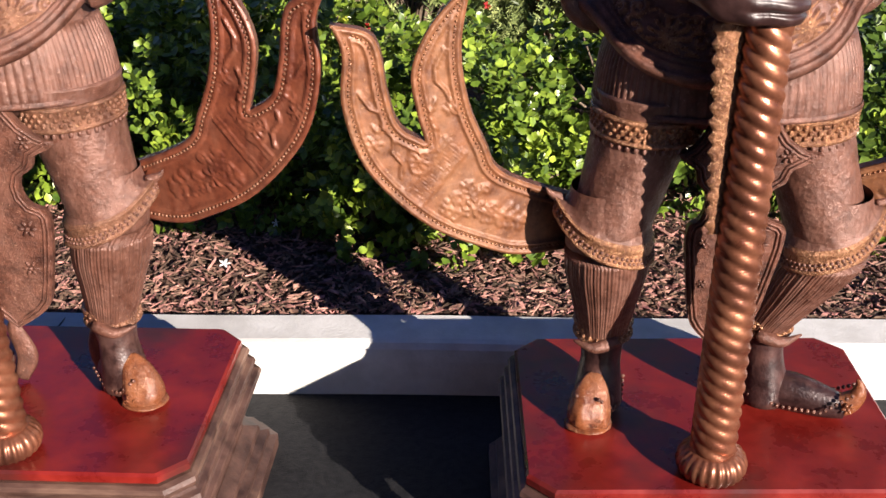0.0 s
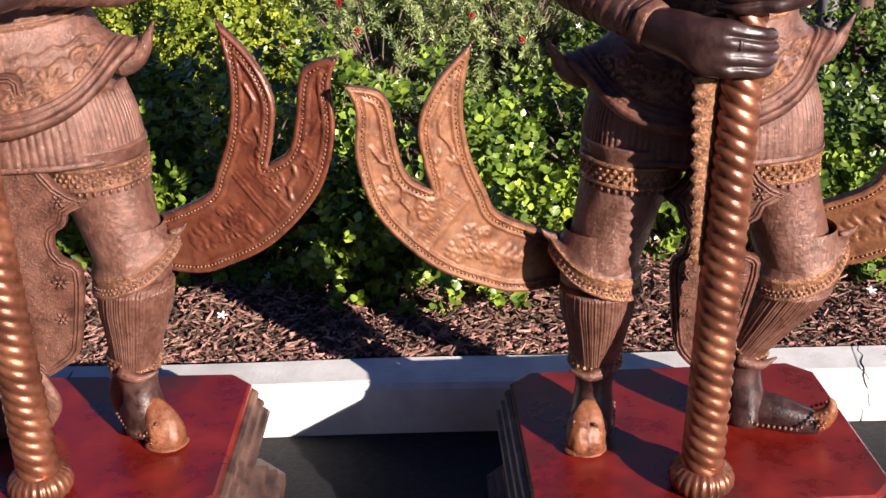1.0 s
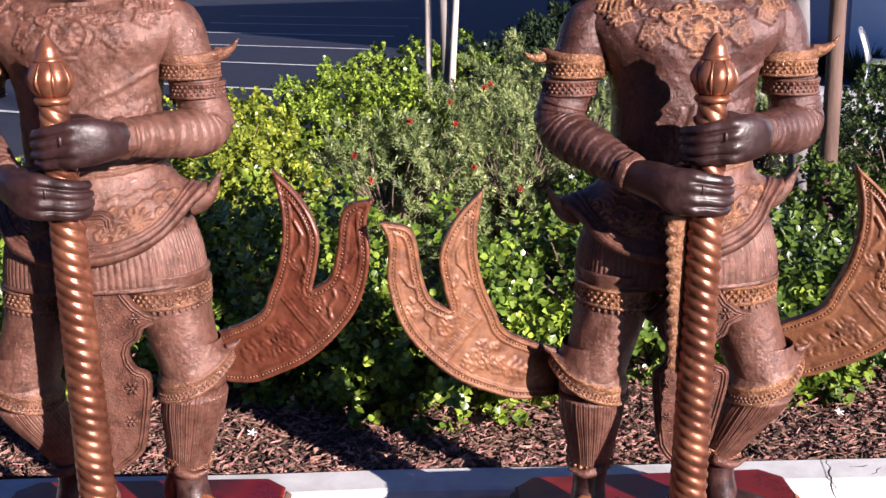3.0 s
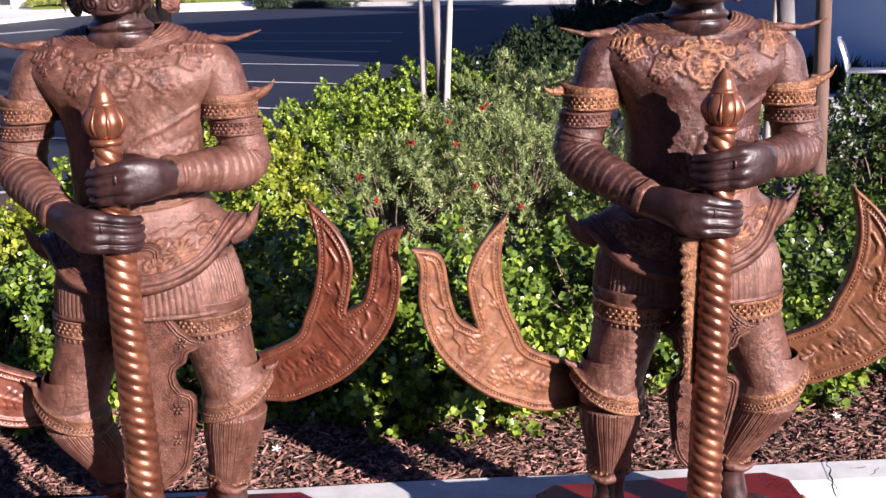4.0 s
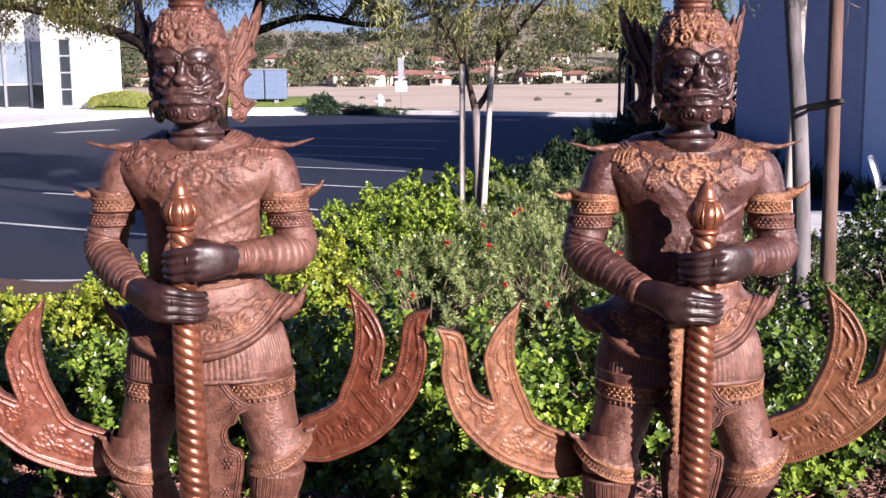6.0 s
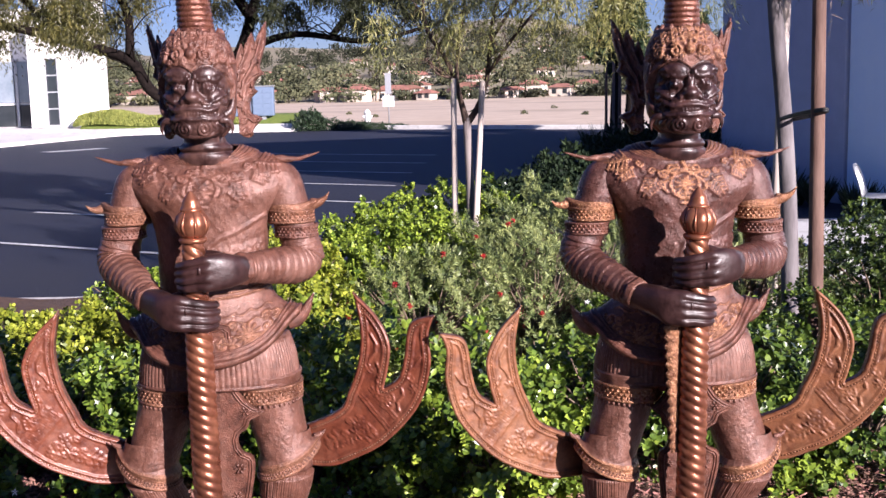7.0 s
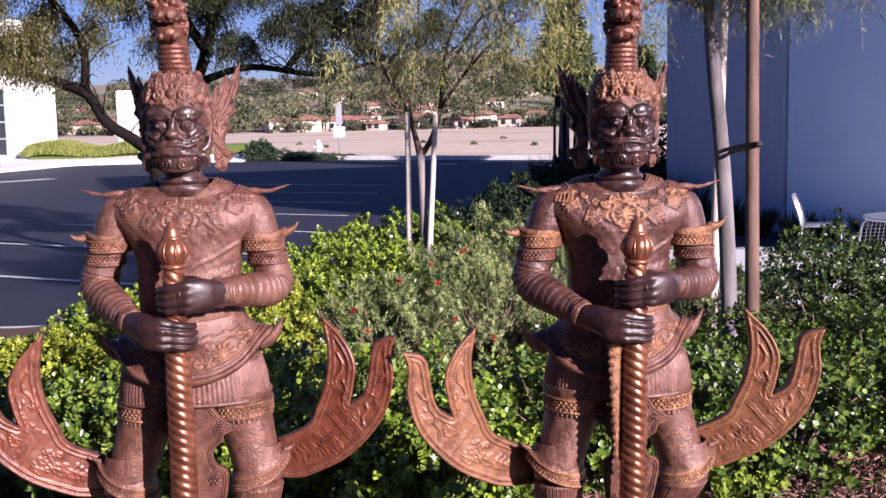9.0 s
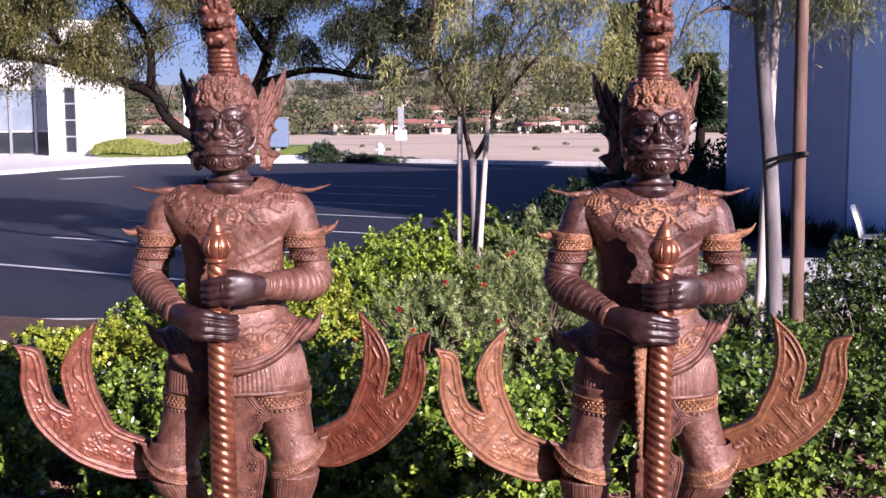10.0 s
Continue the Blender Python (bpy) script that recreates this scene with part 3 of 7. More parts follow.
def plinth(loc, turn):
    p = thing("statue_plinth", "stepped wooden plinth with red lacquered top and worn mouldings", "plinth", loc, "statue plinths")
    p.rotation_euler.z = radians(turn)
    hx, hy, ct = 0.343, 0.264, 0.046
    S = Shape()
    tiers(S, [(hx - 0.004, hy - 0.004, ct, 0.288), (hx, hy, ct, 0.292), (hx, hy, ct, 0.305), (hx - 0.005, hy - 0.005, ct, 0.31)])
    part("top_board", S, M_REDTOP, p, "red lacquered board with cut corners", smooth=False)
    S = Shape()
    rows = []
    z, e = 0.2875, 0.0
    for k in range(3):
        rows += [(hx + e + 0.002, hy + e + 0.002, ct, z), (hx + e + 0.010, hy + e + 0.010, ct, z - 0.004), (hx + e + 0.013, hy + e + 0.013, ct, z - 0.012),
                 (hx + e + 0.010, hy + e + 0.010, ct, z - 0.020), (hx + e + 0.008, hy + e + 0.008, ct, z - 0.026)]
        z -= 0.030
        e += 0.009
    tiers(S, rows[::-1])
    part("upper_moulding", S, M_PLINTH, p, "three-stepped worn brown moulding", smooth=False)
    S = Shape()
    tiers(S, [(hx - 0.012, hy - 0.012, ct, 0.095), (hx - 0.02, hy - 0.02, ct, 0.13), (hx - 0.02, hy - 0.02, ct, 0.175), (hx - 0.005, hy - 0.005, ct, 0.2)])
    part("frieze", S, M_PLINTH, p, smooth=False)
    S = Shape()
    tiers(S, [(hx + 0.05, hy + 0.05, ct, 0.0), (hx + 0.05, hy + 0.05, ct, 0.035), (hx + 0.035, hy + 0.035, ct, 0.042), (hx + 0.035, hy + 0.035, ct, 0.058),
              (hx + 0.018, hy + 0.018, ct, 0.066), (hx + 0.016, hy + 0.016, ct, 0.08), (hx, hy, ct, 0.09), (hx - 0.01, hy - 0.01, ct, 0.096)])
    part("base_moulding", S, M_PLINTH, p, smooth=False)
    for sx in (-1, 1):
        S = Shape()
        for dz, r in ((0.095, 0.02), (0.125, 0.028), (0.155, 0.022), (0.185, 0.03)):
            ball(S, (sx * (hx - 0.01), -hy + 0.012, dz), (r, r * 0.8, 0.022), 0, 8, 6)
        part("corner_bracket", S, M_GOLD, p, "gilded carved leaf bracket at the corner")
    return p


LEFT, RIGHT = (-0.413, 1.67, 0.31), (0.838, 1.635, 0.31)
plinth((-0.425, 1.68, 0.0), -1.0)
plinth((0.852, 1.652, 0.0), 1.5)


# ---- statues ----
def beads(S, pts, r, slot=1, step=0.012, y=None):
    """A row of small beads along a path in space."""
    p = np.asarray(pts, float)
    d = np.concatenate([[0], np.cumsum(np.linalg.norm(np.diff(p, axis=0), axis=1))])
    for s in np.arange(step / 2, d[-1], step):
        q = [np.interp(s, d, p[:, a]) for a in range(3)]
        ball(S, q, r, slot, 6, 4)


def flower(S, c, r, slot=1, n=8, depth=0.5):
    """A carved rosette that faces the front."""
    x, y, z = c
    for i in range(n):
        a = 2 * math.pi * i / n
        ball(S, (x + math.cos(a) * r * 0.62, y, z + math.sin(a) * r * 0.62), (r * 0.42, r * depth * 0.5, r * 0.2), slot, 8, 5, (0, -math.degrees(a), 0))
    ball(S, (x, y - r * 0.12, z), (r * 0.3, r * depth * 0.6, r * 0.3), slot, 8, 5)


def scroll(S, c, r, turns=1.4, hand=1, slot=1, thick=0.2, start=0.0, depth=0.6):
    """A carved spiral in the front plane."""
    x, y, z = c
    pts = []
    n = int(10 * turns)
    for i in range(n + 1):
        t = i / n
        a = start + hand * t * turns * 2 * math.pi
        rr = r * (1 - 0.8 * t)
        pts.append((x + rr * math.cos(a), y - r * 0.15 * t, z + rr * math.sin(a), r * thick * (1 - 0.45 * t)))
    tube(S, pts, slot, 7, 2, flat=1.0)


def curl(cx, cz, r, turns=1.3, hand=1, start=0.0):
    """A flat spiral, as points in the front plane."""
    t = np.linspace(0, 1, int(12 * turns) + 2)
    a = start + hand * t * turns * 2 * math.pi
    rr = r * (1 - 0.82 * t)
    return np.stack([cx + rr * np.cos(a), cz + rr * np.sin(a)], 1)


def petals(cx, cz, r, n, w, h):
    """Strokes of a rosette."""
    out = [(((cx, cz),), r * 0.34, h * 1.25)]
    for i in range(n):
        a = 2 * math.pi * i / n
        out.append((((cx + 0.45 * r * math.cos(a), cz + 0.45 * r * math.sin(a)), (cx + r * math.cos(a), cz + r * math.sin(a))), w, h))
    return out


def carved_leaf(base, tip, h, lobes=4, w=0.16):
    """Strokes of a lobed leaf from base to tip."""
    b, t = np.array(base, float), np.array(tip, float)
    d = t - b
    ln = float(np.hypot(*d))
    nrm = np.array((-d[1], d[0]))
    out = [((b, b + d * 0.6, t), ln * w * 0.55, h)]
    for i in range(lobes):
        u = 0.12 + 0.62 * i / max(1, lobes - 1)
        spread = 0.46 * (1 - 0.55 * u)
        for e in (-1, 1):
            p = b + d * u
            q = p + d * 0.16 + nrm * spread * e
            out.append(((p, (p + q) / 2 + d * 0.02, q, q + d * 0.07 - nrm * 0.05 * e), ln * w * 0.5, h * 0.9))
    return out


def carve(x, z, strokes):
    """Height of rounded strokes (points, width, height) over the points x, z."""
    h = np.zeros_like(x)
    for pts, w, ht in strokes:
        p = np.asarray(pts, float).reshape(-1, 2)
        if len(p) == 1:
            p = np.concatenate([p, p + 1e-6])
        m = (x > p[:, 0].min() - w) & (x < p[:, 0].max() + w) & (z > p[:, 1].min() - w) & (z < p[:, 1].max() + w)
        if not m.any():
            continue
        q = np.stack([x[m], z[m]], 1)
        d = np.full(len(q), 9.0)
        for a, b in zip(p[:-1], p[1:]):
            ab = b - a
            t = np.clip(((q - a) @ ab) / (ab @ ab + 1e-12), 0, 1)
            d = np.minimum(d, np.hypot(*(q - a - t[:, None] * ab).T))
        k = ht * np.sqrt(np.clip(1 - (d / w) ** 2, 0, 1))
        h[m] = np.maximum(h[m], k) if ht > 0 else np.minimum(h[m], k)
    return h


def dome(x, z, cx, cz, rx, rz, h):
    return h * np.sqrt(np.clip(1 - ((x - cx) / rx) ** 2 - ((z - cz) / rz) ** 2, 0, 1))


def skin(S, V, H, slots):
    """A closed-round sheet of rows, raised by H along its normals; slots gives the material at each point."""
    du = np.roll(V, -1, 1) - np.roll(V, 1, 1)
    dv = np.gradient(V, axis=0)
    N = np.cross(du, dv)
    N /= np.linalg.norm(N, axis=2, keepdims=True) + 1e-12
    if np.sum(N * (V - V.mean(1, keepdims=True))) < 0:
        N = -N
        flip = True
    else:
        flip = False
    W = V + N * H[..., None]
    r, n = V.shape[:2]
    f = grid_faces(r, n)
    if flip:
        f = [q[::-1] for q in f]
    S.add(W.reshape(-1, 3), f)
    S.m[-len(f):] = np.asarray(slots)[:-1].reshape(-1).tolist()


def ring_rows(table, k):
    """Rows (z, half x, half y, centre y), smoothed."""
    return spline(table, k).T


def round_power(th, p):
    c, s = np.cos(th), np.sin(th)
    return np.sign(c) * np.abs(c) ** (2 / p), np.sign(s) * np.abs(s) ** (2 / p)


FIN = [(0.17, 0.445), (0.318, 0.520), (0.353, 0.580), (0.383, 0.662), (0.393, 0.757), (0.376, 0.862), (0.440, 0.795), (0.473, 0.722),
       (0.466, 0.651), (0.453, 0.597), (0.494, 0.628), (0.512, 0.687), (0.522, 0.758), (0.541, 0.790), (0.596, 0.806), (0.580, 0.757),
       (0.584, 0.676), (0.560, 0.580), (0.513, 0.507), (0.442, 0.436), (0.360, 0.388), (0.290, 0.360), (0.17, 0.355)]
FIN_CORNERS = (5, 9, 14)


def fin_outline():
    """Spline through the control points, sharp at the two tips and in the crotch."""
    out = []
    cuts = [0, *FIN_CORNERS, len(FIN) - 1]
    for a, b in zip(cuts, cuts[1:]):
        out.extend(spline(FIN[a:b + 1], 6)[:-1].tolist())
    out.append(FIN[-1])
    return np.array(out)


def fin(S, side, dx, dz, y, scale=1.0):
    """Two-pronged flame fin: board, sunk lacquer panel, beaded rim, carved sprays."""
    o = fin_outline()
    o = np.stack([o[:, 0] * scale, (o[:, 1] - 0.42) * scale + 0.42 + dz], 1)
    o[:, 0] = side * (o[:, 0] + dx)

    def bend(v):
        w = v.copy()
        d = np.clip(np.abs(v[:, 0]) - 0.2, -0.05, 1)
        w[:, 1] += 0.115 - 0.46 * d + 0.2 * d * d
        return w

    tips = [np.array((side * (FIN[i][0] * scale + dx), (FIN[i][1] - 0.42) * scale + 0.42 + dz)) for i in (5, 14)]

    def rim(d):
        w = np.clip(np.min([np.hypot(*(o - q).T) for q in tips], axis=0) / 0.05, 0.0, 1.0)[:, None]
        return o + (inset(o, d) - o) * w

    plate(S, o, y + 0.003, y + 0.022, 1, bend)
    q, f = tri_fill(o if np.sum(o[:, 0] * np.roll(o[:, 1], -1) - np.roll(o[:, 0], -1) * o[:, 1]) > 0 else o[::-1], 0.0036)
    a, b = o, np.roll(o, -1, 0)
    ab = b - a
    t = np.clip(np.einsum("nmk,mk->nm", q[:, None] - a[None], ab) / (np.sum(ab * ab, 1) + 1e-12), 0, 1)
    d = np.min(np.hypot(*np.moveaxis(q[:, None] - a[None] - t[..., None] * ab[None], 2, 0)), axis=1)
    fx, fz = (side * q[:, 0] - dx) / scale, (q[:, 1] - 0.42 - dz) / scale + 0.42
    # blossom in an ogive, vines up the prongs, a ribbed band across the neck, a leafy spray below it
    st = petals(0.462, 0.565, 0.013, 7, 0.0030, 0.0055)
    st += [(((0.446, 0.544), (0.447, 0.575), (0.456, 0.598), (0.465, 0.609), (0.475, 0.592), (0.480, 0.566), (0.474, 0.545), (0.46, 0.54), (0.446, 0.544)), 0.0034, 0.004),
           (((0.420, 0.752), (0.436, 0.722), (0.434, 0.700), (0.419, 0.682), (0.412, 0.664)), 0.0032, 0.0060), (((0.436, 0.668), (0.445, 0.642), (0.434, 0.618), (0.440, 0.596), (0.430, 0.576)), 0.0031, 0.0058),
           (((0.556, 0.690), (0.540, 0.664), (0.524, 0.655), (0.520, 0.630), (0.502, 0.608), (0.506, 0.584), (0.490, 0.562), (0.494, 0.538)), 0.0031, 0.0058), (((0.52, 0.63), (0.531, 0.622), (0.536, 0.632)), 0.003, 0.0035)]
    st += petals(0.410, 0.650, 0.011, 6, 0.0026, 0.0048) + petals(0.536, 0.602, 0.012, 6, 0.0026, 0.0048)
    u, w = np.array((0.402, 0.585)), np.array((0.490, 0.482))
    across = np.array((0.72, 0.62))
    for k_, wd, h in ((-0.024, 0.0030, 0.0035), (-0.014, 0.0026, 0.003), (0.014, 0.0026, 0.003), (0.024, 0.0030, 0.0035)):
        st.append(((u + across * k_, w + across * k_), wd, h))
    for k_ in np.linspace(0.04, 0.96, 22):
        c0 = u + (w - u) * k_
        st.append(((c0 - across * 0.010, c0 + across * 0.010), 0.0016, 0.0022))
        st.append((((c0 + across * 0.019),), 0.0030, 0.0032))
        st.append((((c0 - across * 0.019),), 0.0030, 0.0032))
    st += petals(0.372, 0.464, 0.017, 7, 0.0036, 0.0060) + [(curl(0.400, 0.486, 0.012, 1.2, 1), 0.0034, 0.0042), (curl(0.338, 0.462, 0.011, 1.2, -1), 0.0034, 0.0042), (curl(0.352, 0.496, 0.010, 1.2, 1), 0.0032, 0.004)]
    st += carved_leaf((0.388, 0.456), (0.424, 0.476), 0.0042, 3, 0.22) + carved_leaf((0.360, 0.456), (0.326, 0.438), 0.0042, 3, 0.22) + carved_leaf((0.374, 0.48), (0.384, 0.514), 0.0042, 3, 0.22) + carved_leaf((0.33, 0.45), (0.286, 0.424), 0.0038, 3, 0.2)
    R = np.where(d > 0.022, carve(fx, fz, st), 0.0)
    H = np.interp(d, [0, 0.002, 0.0055, 0.009, 0.0095, 0.016, 0.0165, 0.0192, 0.022, 0.0235, 0.03], [0, 0.0024, 0.006, 0.0024, 0.0, 0.0, 0.0024, 0.005, 0.002, -0.0014, -0.0014]) + R
    H = H + 0.0005 * np.sin(fx * 90 + fz * 60) * np.sin(fz * 110)
    S.add(bend(np.stack([q[:, 0], y - H, q[:, 1]], 1)), f)
    S.m[-len(f):] = [3] * len(f)
    ib = rim(0.0128)
    beads(S, bend(np.stack([ib[:, 0], np.full(len(ib), y - 0.001), ib[:, 1]], 1)), 0.0029, 4, 0.0088)


def band_ring(S, c, r, h, slot=1, studs=18, tilt=(0, 0), ry=None, rows=(0.0,), stud=0.007):
    """A carved band round a limb, with rims and a row of studs."""
    x, y, z = c
    ry = ry or r

    def off(a):
        return tilt[0] * math.cos(a) * r + tilt[1] * math.sin(a) * ry

    n = 36
    prof = [(-h / 2, 0.0), (-h / 2, 0.006), (-h * 0.38, 0.008), (-h * 0.3, 0.003), (h * 0.3, 0.003), (h * 0.38, 0.008), (h / 2, 0.006), (h / 2, 0.0)]
    v = []
    for pz, pr in prof:
        for j in range(n):
            a = 2 * math.pi * j / n
            v.append((x + (r + pr) * math.cos(a), y + (ry + pr) * math.sin(a), z + pz + off(a)))
    S.add(v, grid_faces(len(prof), n), slot)
    for row in rows:
        for j in range(studs):
            a = 2 * math.pi * (j + 0.5 * (row != 0)) / studs
            ball(S, (x + (r + 0.003) * math.cos(a), y + (ry + 0.003) * math.sin(a), z + row + off(a)), (stud, stud, stud * 1.1), slot, 6, 4)


def leg(S, sx, hip, knee, ankle, toe, slim=1.0):
    """Thigh, flared knee band, ribbed gaiter, ankle cuff and curled shoe. Points are (x, y, z)."""
    h, k, a = (np.array(q, float) for q in (hip, knee, ankle))
    up = lambda t: h + (k - h) * t
    rings = []
    for t, rx, ry in ((-0.15, 0.102, 0.105), (0.0, 0.090, 0.096), (0.3, 0.081, 0.088), (0.6, 0.075, 0.081), (0.85, 0.072, 0.077), (1.0, 0.071, 0.075), (1.15, 0.064, 0.068)):
        q = up(t)
        rings.append((q[0], q[1], q[2], rx, ry))
    loft(S, rings, 0, 64, 7, lambda th, t, z: 1 + 0.008 * np.sin(th * 3 + z * 31) + 0.006 * np.sin(th * 7 - z * 47) + 0.004 * np.sin(th * 13 + z * 90))
    # band of blossoms below the skirt, its lower edge toothed
    q = up(0.10)
    band_ring(S, q, 0.087, 0.044, 4, 38, (0.06 * sx, 0.0), 0.094, (-0.009, 0.0, 0.009), 0.0044)
    for e in range(40):
        t = 2 * math.pi * e / 40
        ball(S, (q[0] + 0.089 * math.cos(t), q[1] + 0.096 * math.sin(t), q[2] - 0.027 + 0.0052 * sx * math.cos(t)), (0.0042, 0.004, 0.006), 0, 6, 5)
    # cuff of the breeches: the cloth swells to a beaded gold band, drawn out to a raised point at the outer side
    n = 72
    th = np.arange(n) * 2 * np.pi / n
    c, s = np.cos(th), np.sin(th)
    g = np.maximum(0, c * sx) ** 6
    prof = [(0.066, 0.075, 0), (0.0705, 0.045, 0), (0.0735, 0.022, 0), (0.0765, 0.010, 1), (0.0800, 0.007, 1), (0.0805, 0.003, 1), (0.0780, 0.000, 1), (0.0785, -0.012, 1), (0.0790, -0.020, 1),
            (0.0825, -0.023, 1), (0.0830, -0.028, 1), (0.0790, -0.031, 1), (0.066, -0.028, 1), (0.050, -0.010, 1)]
    rows = []
    for pr, pz, w in prof:
        k_ = np.clip((0.05 - pz) / 0.05, 0, 1) if pz > -0.03 else 1.0
        rows.append(np.stack([k[0] + pr * c * (1 + 0.17 * g * k_), k[1] + pr * s * (1 + 0.04 * g), k[2] + pz + (0.026 * c * sx - 0.012 * np.maximum(0, -s) + 0.028 * g) * k_], 1))
    V = np.array(rows)
    slots = np.repeat(np.array([0 if w == 0 else 4 for _, _, w in prof])[:, None], n, 1)
    skin(S, V, np.zeros(V.shape[:2]), slots)
    for row, off in ((7, 0.0), (8, 0.5)):
        p = V[row]
        for e in range(56):
            u = (e + off) * n / 56
            a0 = int(u) % n
            ball(S, p[a0] + (p[(a0 + 1) % n] - p[a0]) * (u % 1), 0.0034, 1, 6, 4)
    b = V[6][int(np.argmax(c * sx))]
    tip_ = b + np.array((sx * 0.018, 0.0, 0.016))
    tube(S, [(*(b + np.array((-sx * 0.012, 0, -0.006))), 0.012), (*((b + tip_) / 2 + np.array((0, 0, -0.003))), 0.006), (*tip_, 0.0012)], 1, 10, 4, flat=0.7)
    # ribbed gaiter
    c0 = np.array((k[0], k[1] + 0.004, k[2] - 0.05))

    def ribs(th, t, z):
        return 1 + 0.0085 * np.sin(th * 71 + 2 * np.sin(th * 3) + 0.6 * np.sin(t * 9)) + 0.006 * np.sin(th * 43 + t * 2.5) + 0.006 * np.sin(th * 19 - t * 1.5)

    rings = []
    for t, r in ((0.0, 0.073), (0.25, 0.071), (0.55, 0.06), (0.85, 0.05), (1.0, 0.047)):
        q = c0 + (a - c0) * t
        rings.append((q[0], q[1], q[2], r, r * 1.05))
    loft(S, rings[::-1], 0, 420, 6, ribs)
    band_ring(S, (a[0], a[1], a[2] + 0.012), 0.048, 0.034, 4, 22, (0, 0), None, (-0.007, 0.007), 0.0046)
    tube(S, [(a[0] - 0.02 * sx, a[1] - 0.045, a[2] + 0.004, 0.014), (a[0] + 0.02 * sx, a[1] - 0.058, a[2] - 0.006, 0.011), (a[0] + 0.058 * sx, a[1] - 0.05, a[2] + 0.006, 0.002)], 1, 8, 4)
    # shoe
    t = np.array(toe, float)
    d = t - np.array((a[0], a[1], 0))
    d[2] = 0
    d /= np.linalg.norm(d)
    heel = np.array((a[0], a[1], 0.0)) - d * 0.045
    tip = np.array((t[0], t[1], 0.0))
    loft(S, [(a[0], a[1], a[2] - 0.005, 0.043, 0.045), (a[0] + d[0] * 0.005, a[1] + d[1] * 0.005, a[2] - 0.05, 0.037, 0.04),
             (a[0] + d[0] * 0.012, a[1] + d[1] * 0.012, 0.07, 0.042, 0.046), (a[0] + d[0] * 0.014, a[1] + d[1] * 0.014, 0.02, 0.046, 0.05)][::-1], 2, 24, 4)
    m1, m2 = heel + (tip - heel) * 0.45, heel + (tip - heel) * 0.8
    tube(S, [(*(heel + (0, 0, 0.03)), 0.03), (*(m1 + (0, 0, 0.042)), 0.040 if slim < 1 else 0.046), (*(m2 + (0, 0, 0.032)), 0.033 if slim < 1 else 0.042), (*(tip + (0, 0, 0.026)), 0.022)], 2, 18, 5, flat=0.85)
    n2 = np.array((-d[1], d[0], 0))
    if slim == 1.0:
        px_, py_ = (tip - d * 0.002)[:2]
        loft(S, [(px_ - d[0] * 0.01, py_ - d[1] * 0.01, 0.0, 0.040, 0.036), (px_, py_, 0.005, 0.043, 0.039), (px_, py_, 0.009, 0.0425, 0.038), (px_ - d[0] * 0.002, py_ - d[1] * 0.002, 0.012, 0.039, 0.034)], 7, 36, 3,
             lambda th, t, z: 1 + 0.03 * np.sin(th * 4 + 1) + 0.015 * np.sin(th * 11), power=2.3)
        loft(S, [(px_ - d[0] * 0.004, py_ - d[1] * 0.004, 0.010, 0.039, 0.035), (px_ - d[0] * 0.002, py_ - d[1] * 0.002, 0.028, 0.040, 0.034), (px_ - d[0] * 0.006, py_ - d[1] * 0.006, 0.054, 0.036, 0.027),
                 (px_ - d[0] * 0.015, py_ - d[1] * 0.015, 0.076, 0.029, 0.017), (px_ - d[0] * 0.024, py_ - d[1] * 0.024, 0.092, 0.019, 0.008), (px_ - d[0] * 0.03, py_ - d[1] * 0.03, 0.099, 0.010, 0.003)], 7, 44, 4,
             lambda th, t, z: 1 + 0.05 * np.exp(-((th - 4.3) / 0.22) ** 2) + 0.018 * np.sin(th * 6 + t * 5) + 0.012 * np.sin(th * 13 - t * 9), power=2.4)
        for fx, fz in ((-0.018, 0.034), (-0.026, 0.022), (-0.008, 0.024)):
            scroll(S, (px_ + sx * fx, py_ - 0.036, fz), 0.006, 1.0, sx, 7, 0.2)
    else:
        tube(S, [(*(m2 + (0, 0, 0.03)), 0.024), (*(tip - d * 0.006 + (0, 0, 0.034)), 0.024), (*(tip + d * 0.014 + (0, 0, 0.054)), 0.018), (*(tip + d * 0.018 + (0, 0, 0.078)), 0.010), (*(tip + d * 0.012 + (0, 0, 0.092)), 0.002)], 7, 16, 5, flat=0.8)
        flower(S, tip + d * 0.004 - n2 * 0.026 + (0, 0, 0.04), 0.013, 7, 6, 0.5)
    for sgn in (-1, 1):
        beads(S, [heel + n2 * 0.034 * sgn + (0, 0, 0.05), m1 + n2 * 0.044 * sgn + (0, 0, 0.03), m2 + n2 * 0.04 * sgn + (0, 0, 0.03), tip + n2 * 0.02 * sgn + d * 0.012 + (0, 0, 0.07)], 0.0042, 1, 0.011)
    # standing heel flap
    tube(S, [(*(heel - d * 0.012 + (0, 0, 0.01)), 0.014), (*(heel - d * 0.03 + (0, 0, 0.06)), 0.022), (*(heel - d * 0.016 + (0, 0, 0.12)), 0.016), (*(heel - d * 0.02 + (0, 0, 0.15)), 0.002)], 1, 10, 4, flat=0.5)


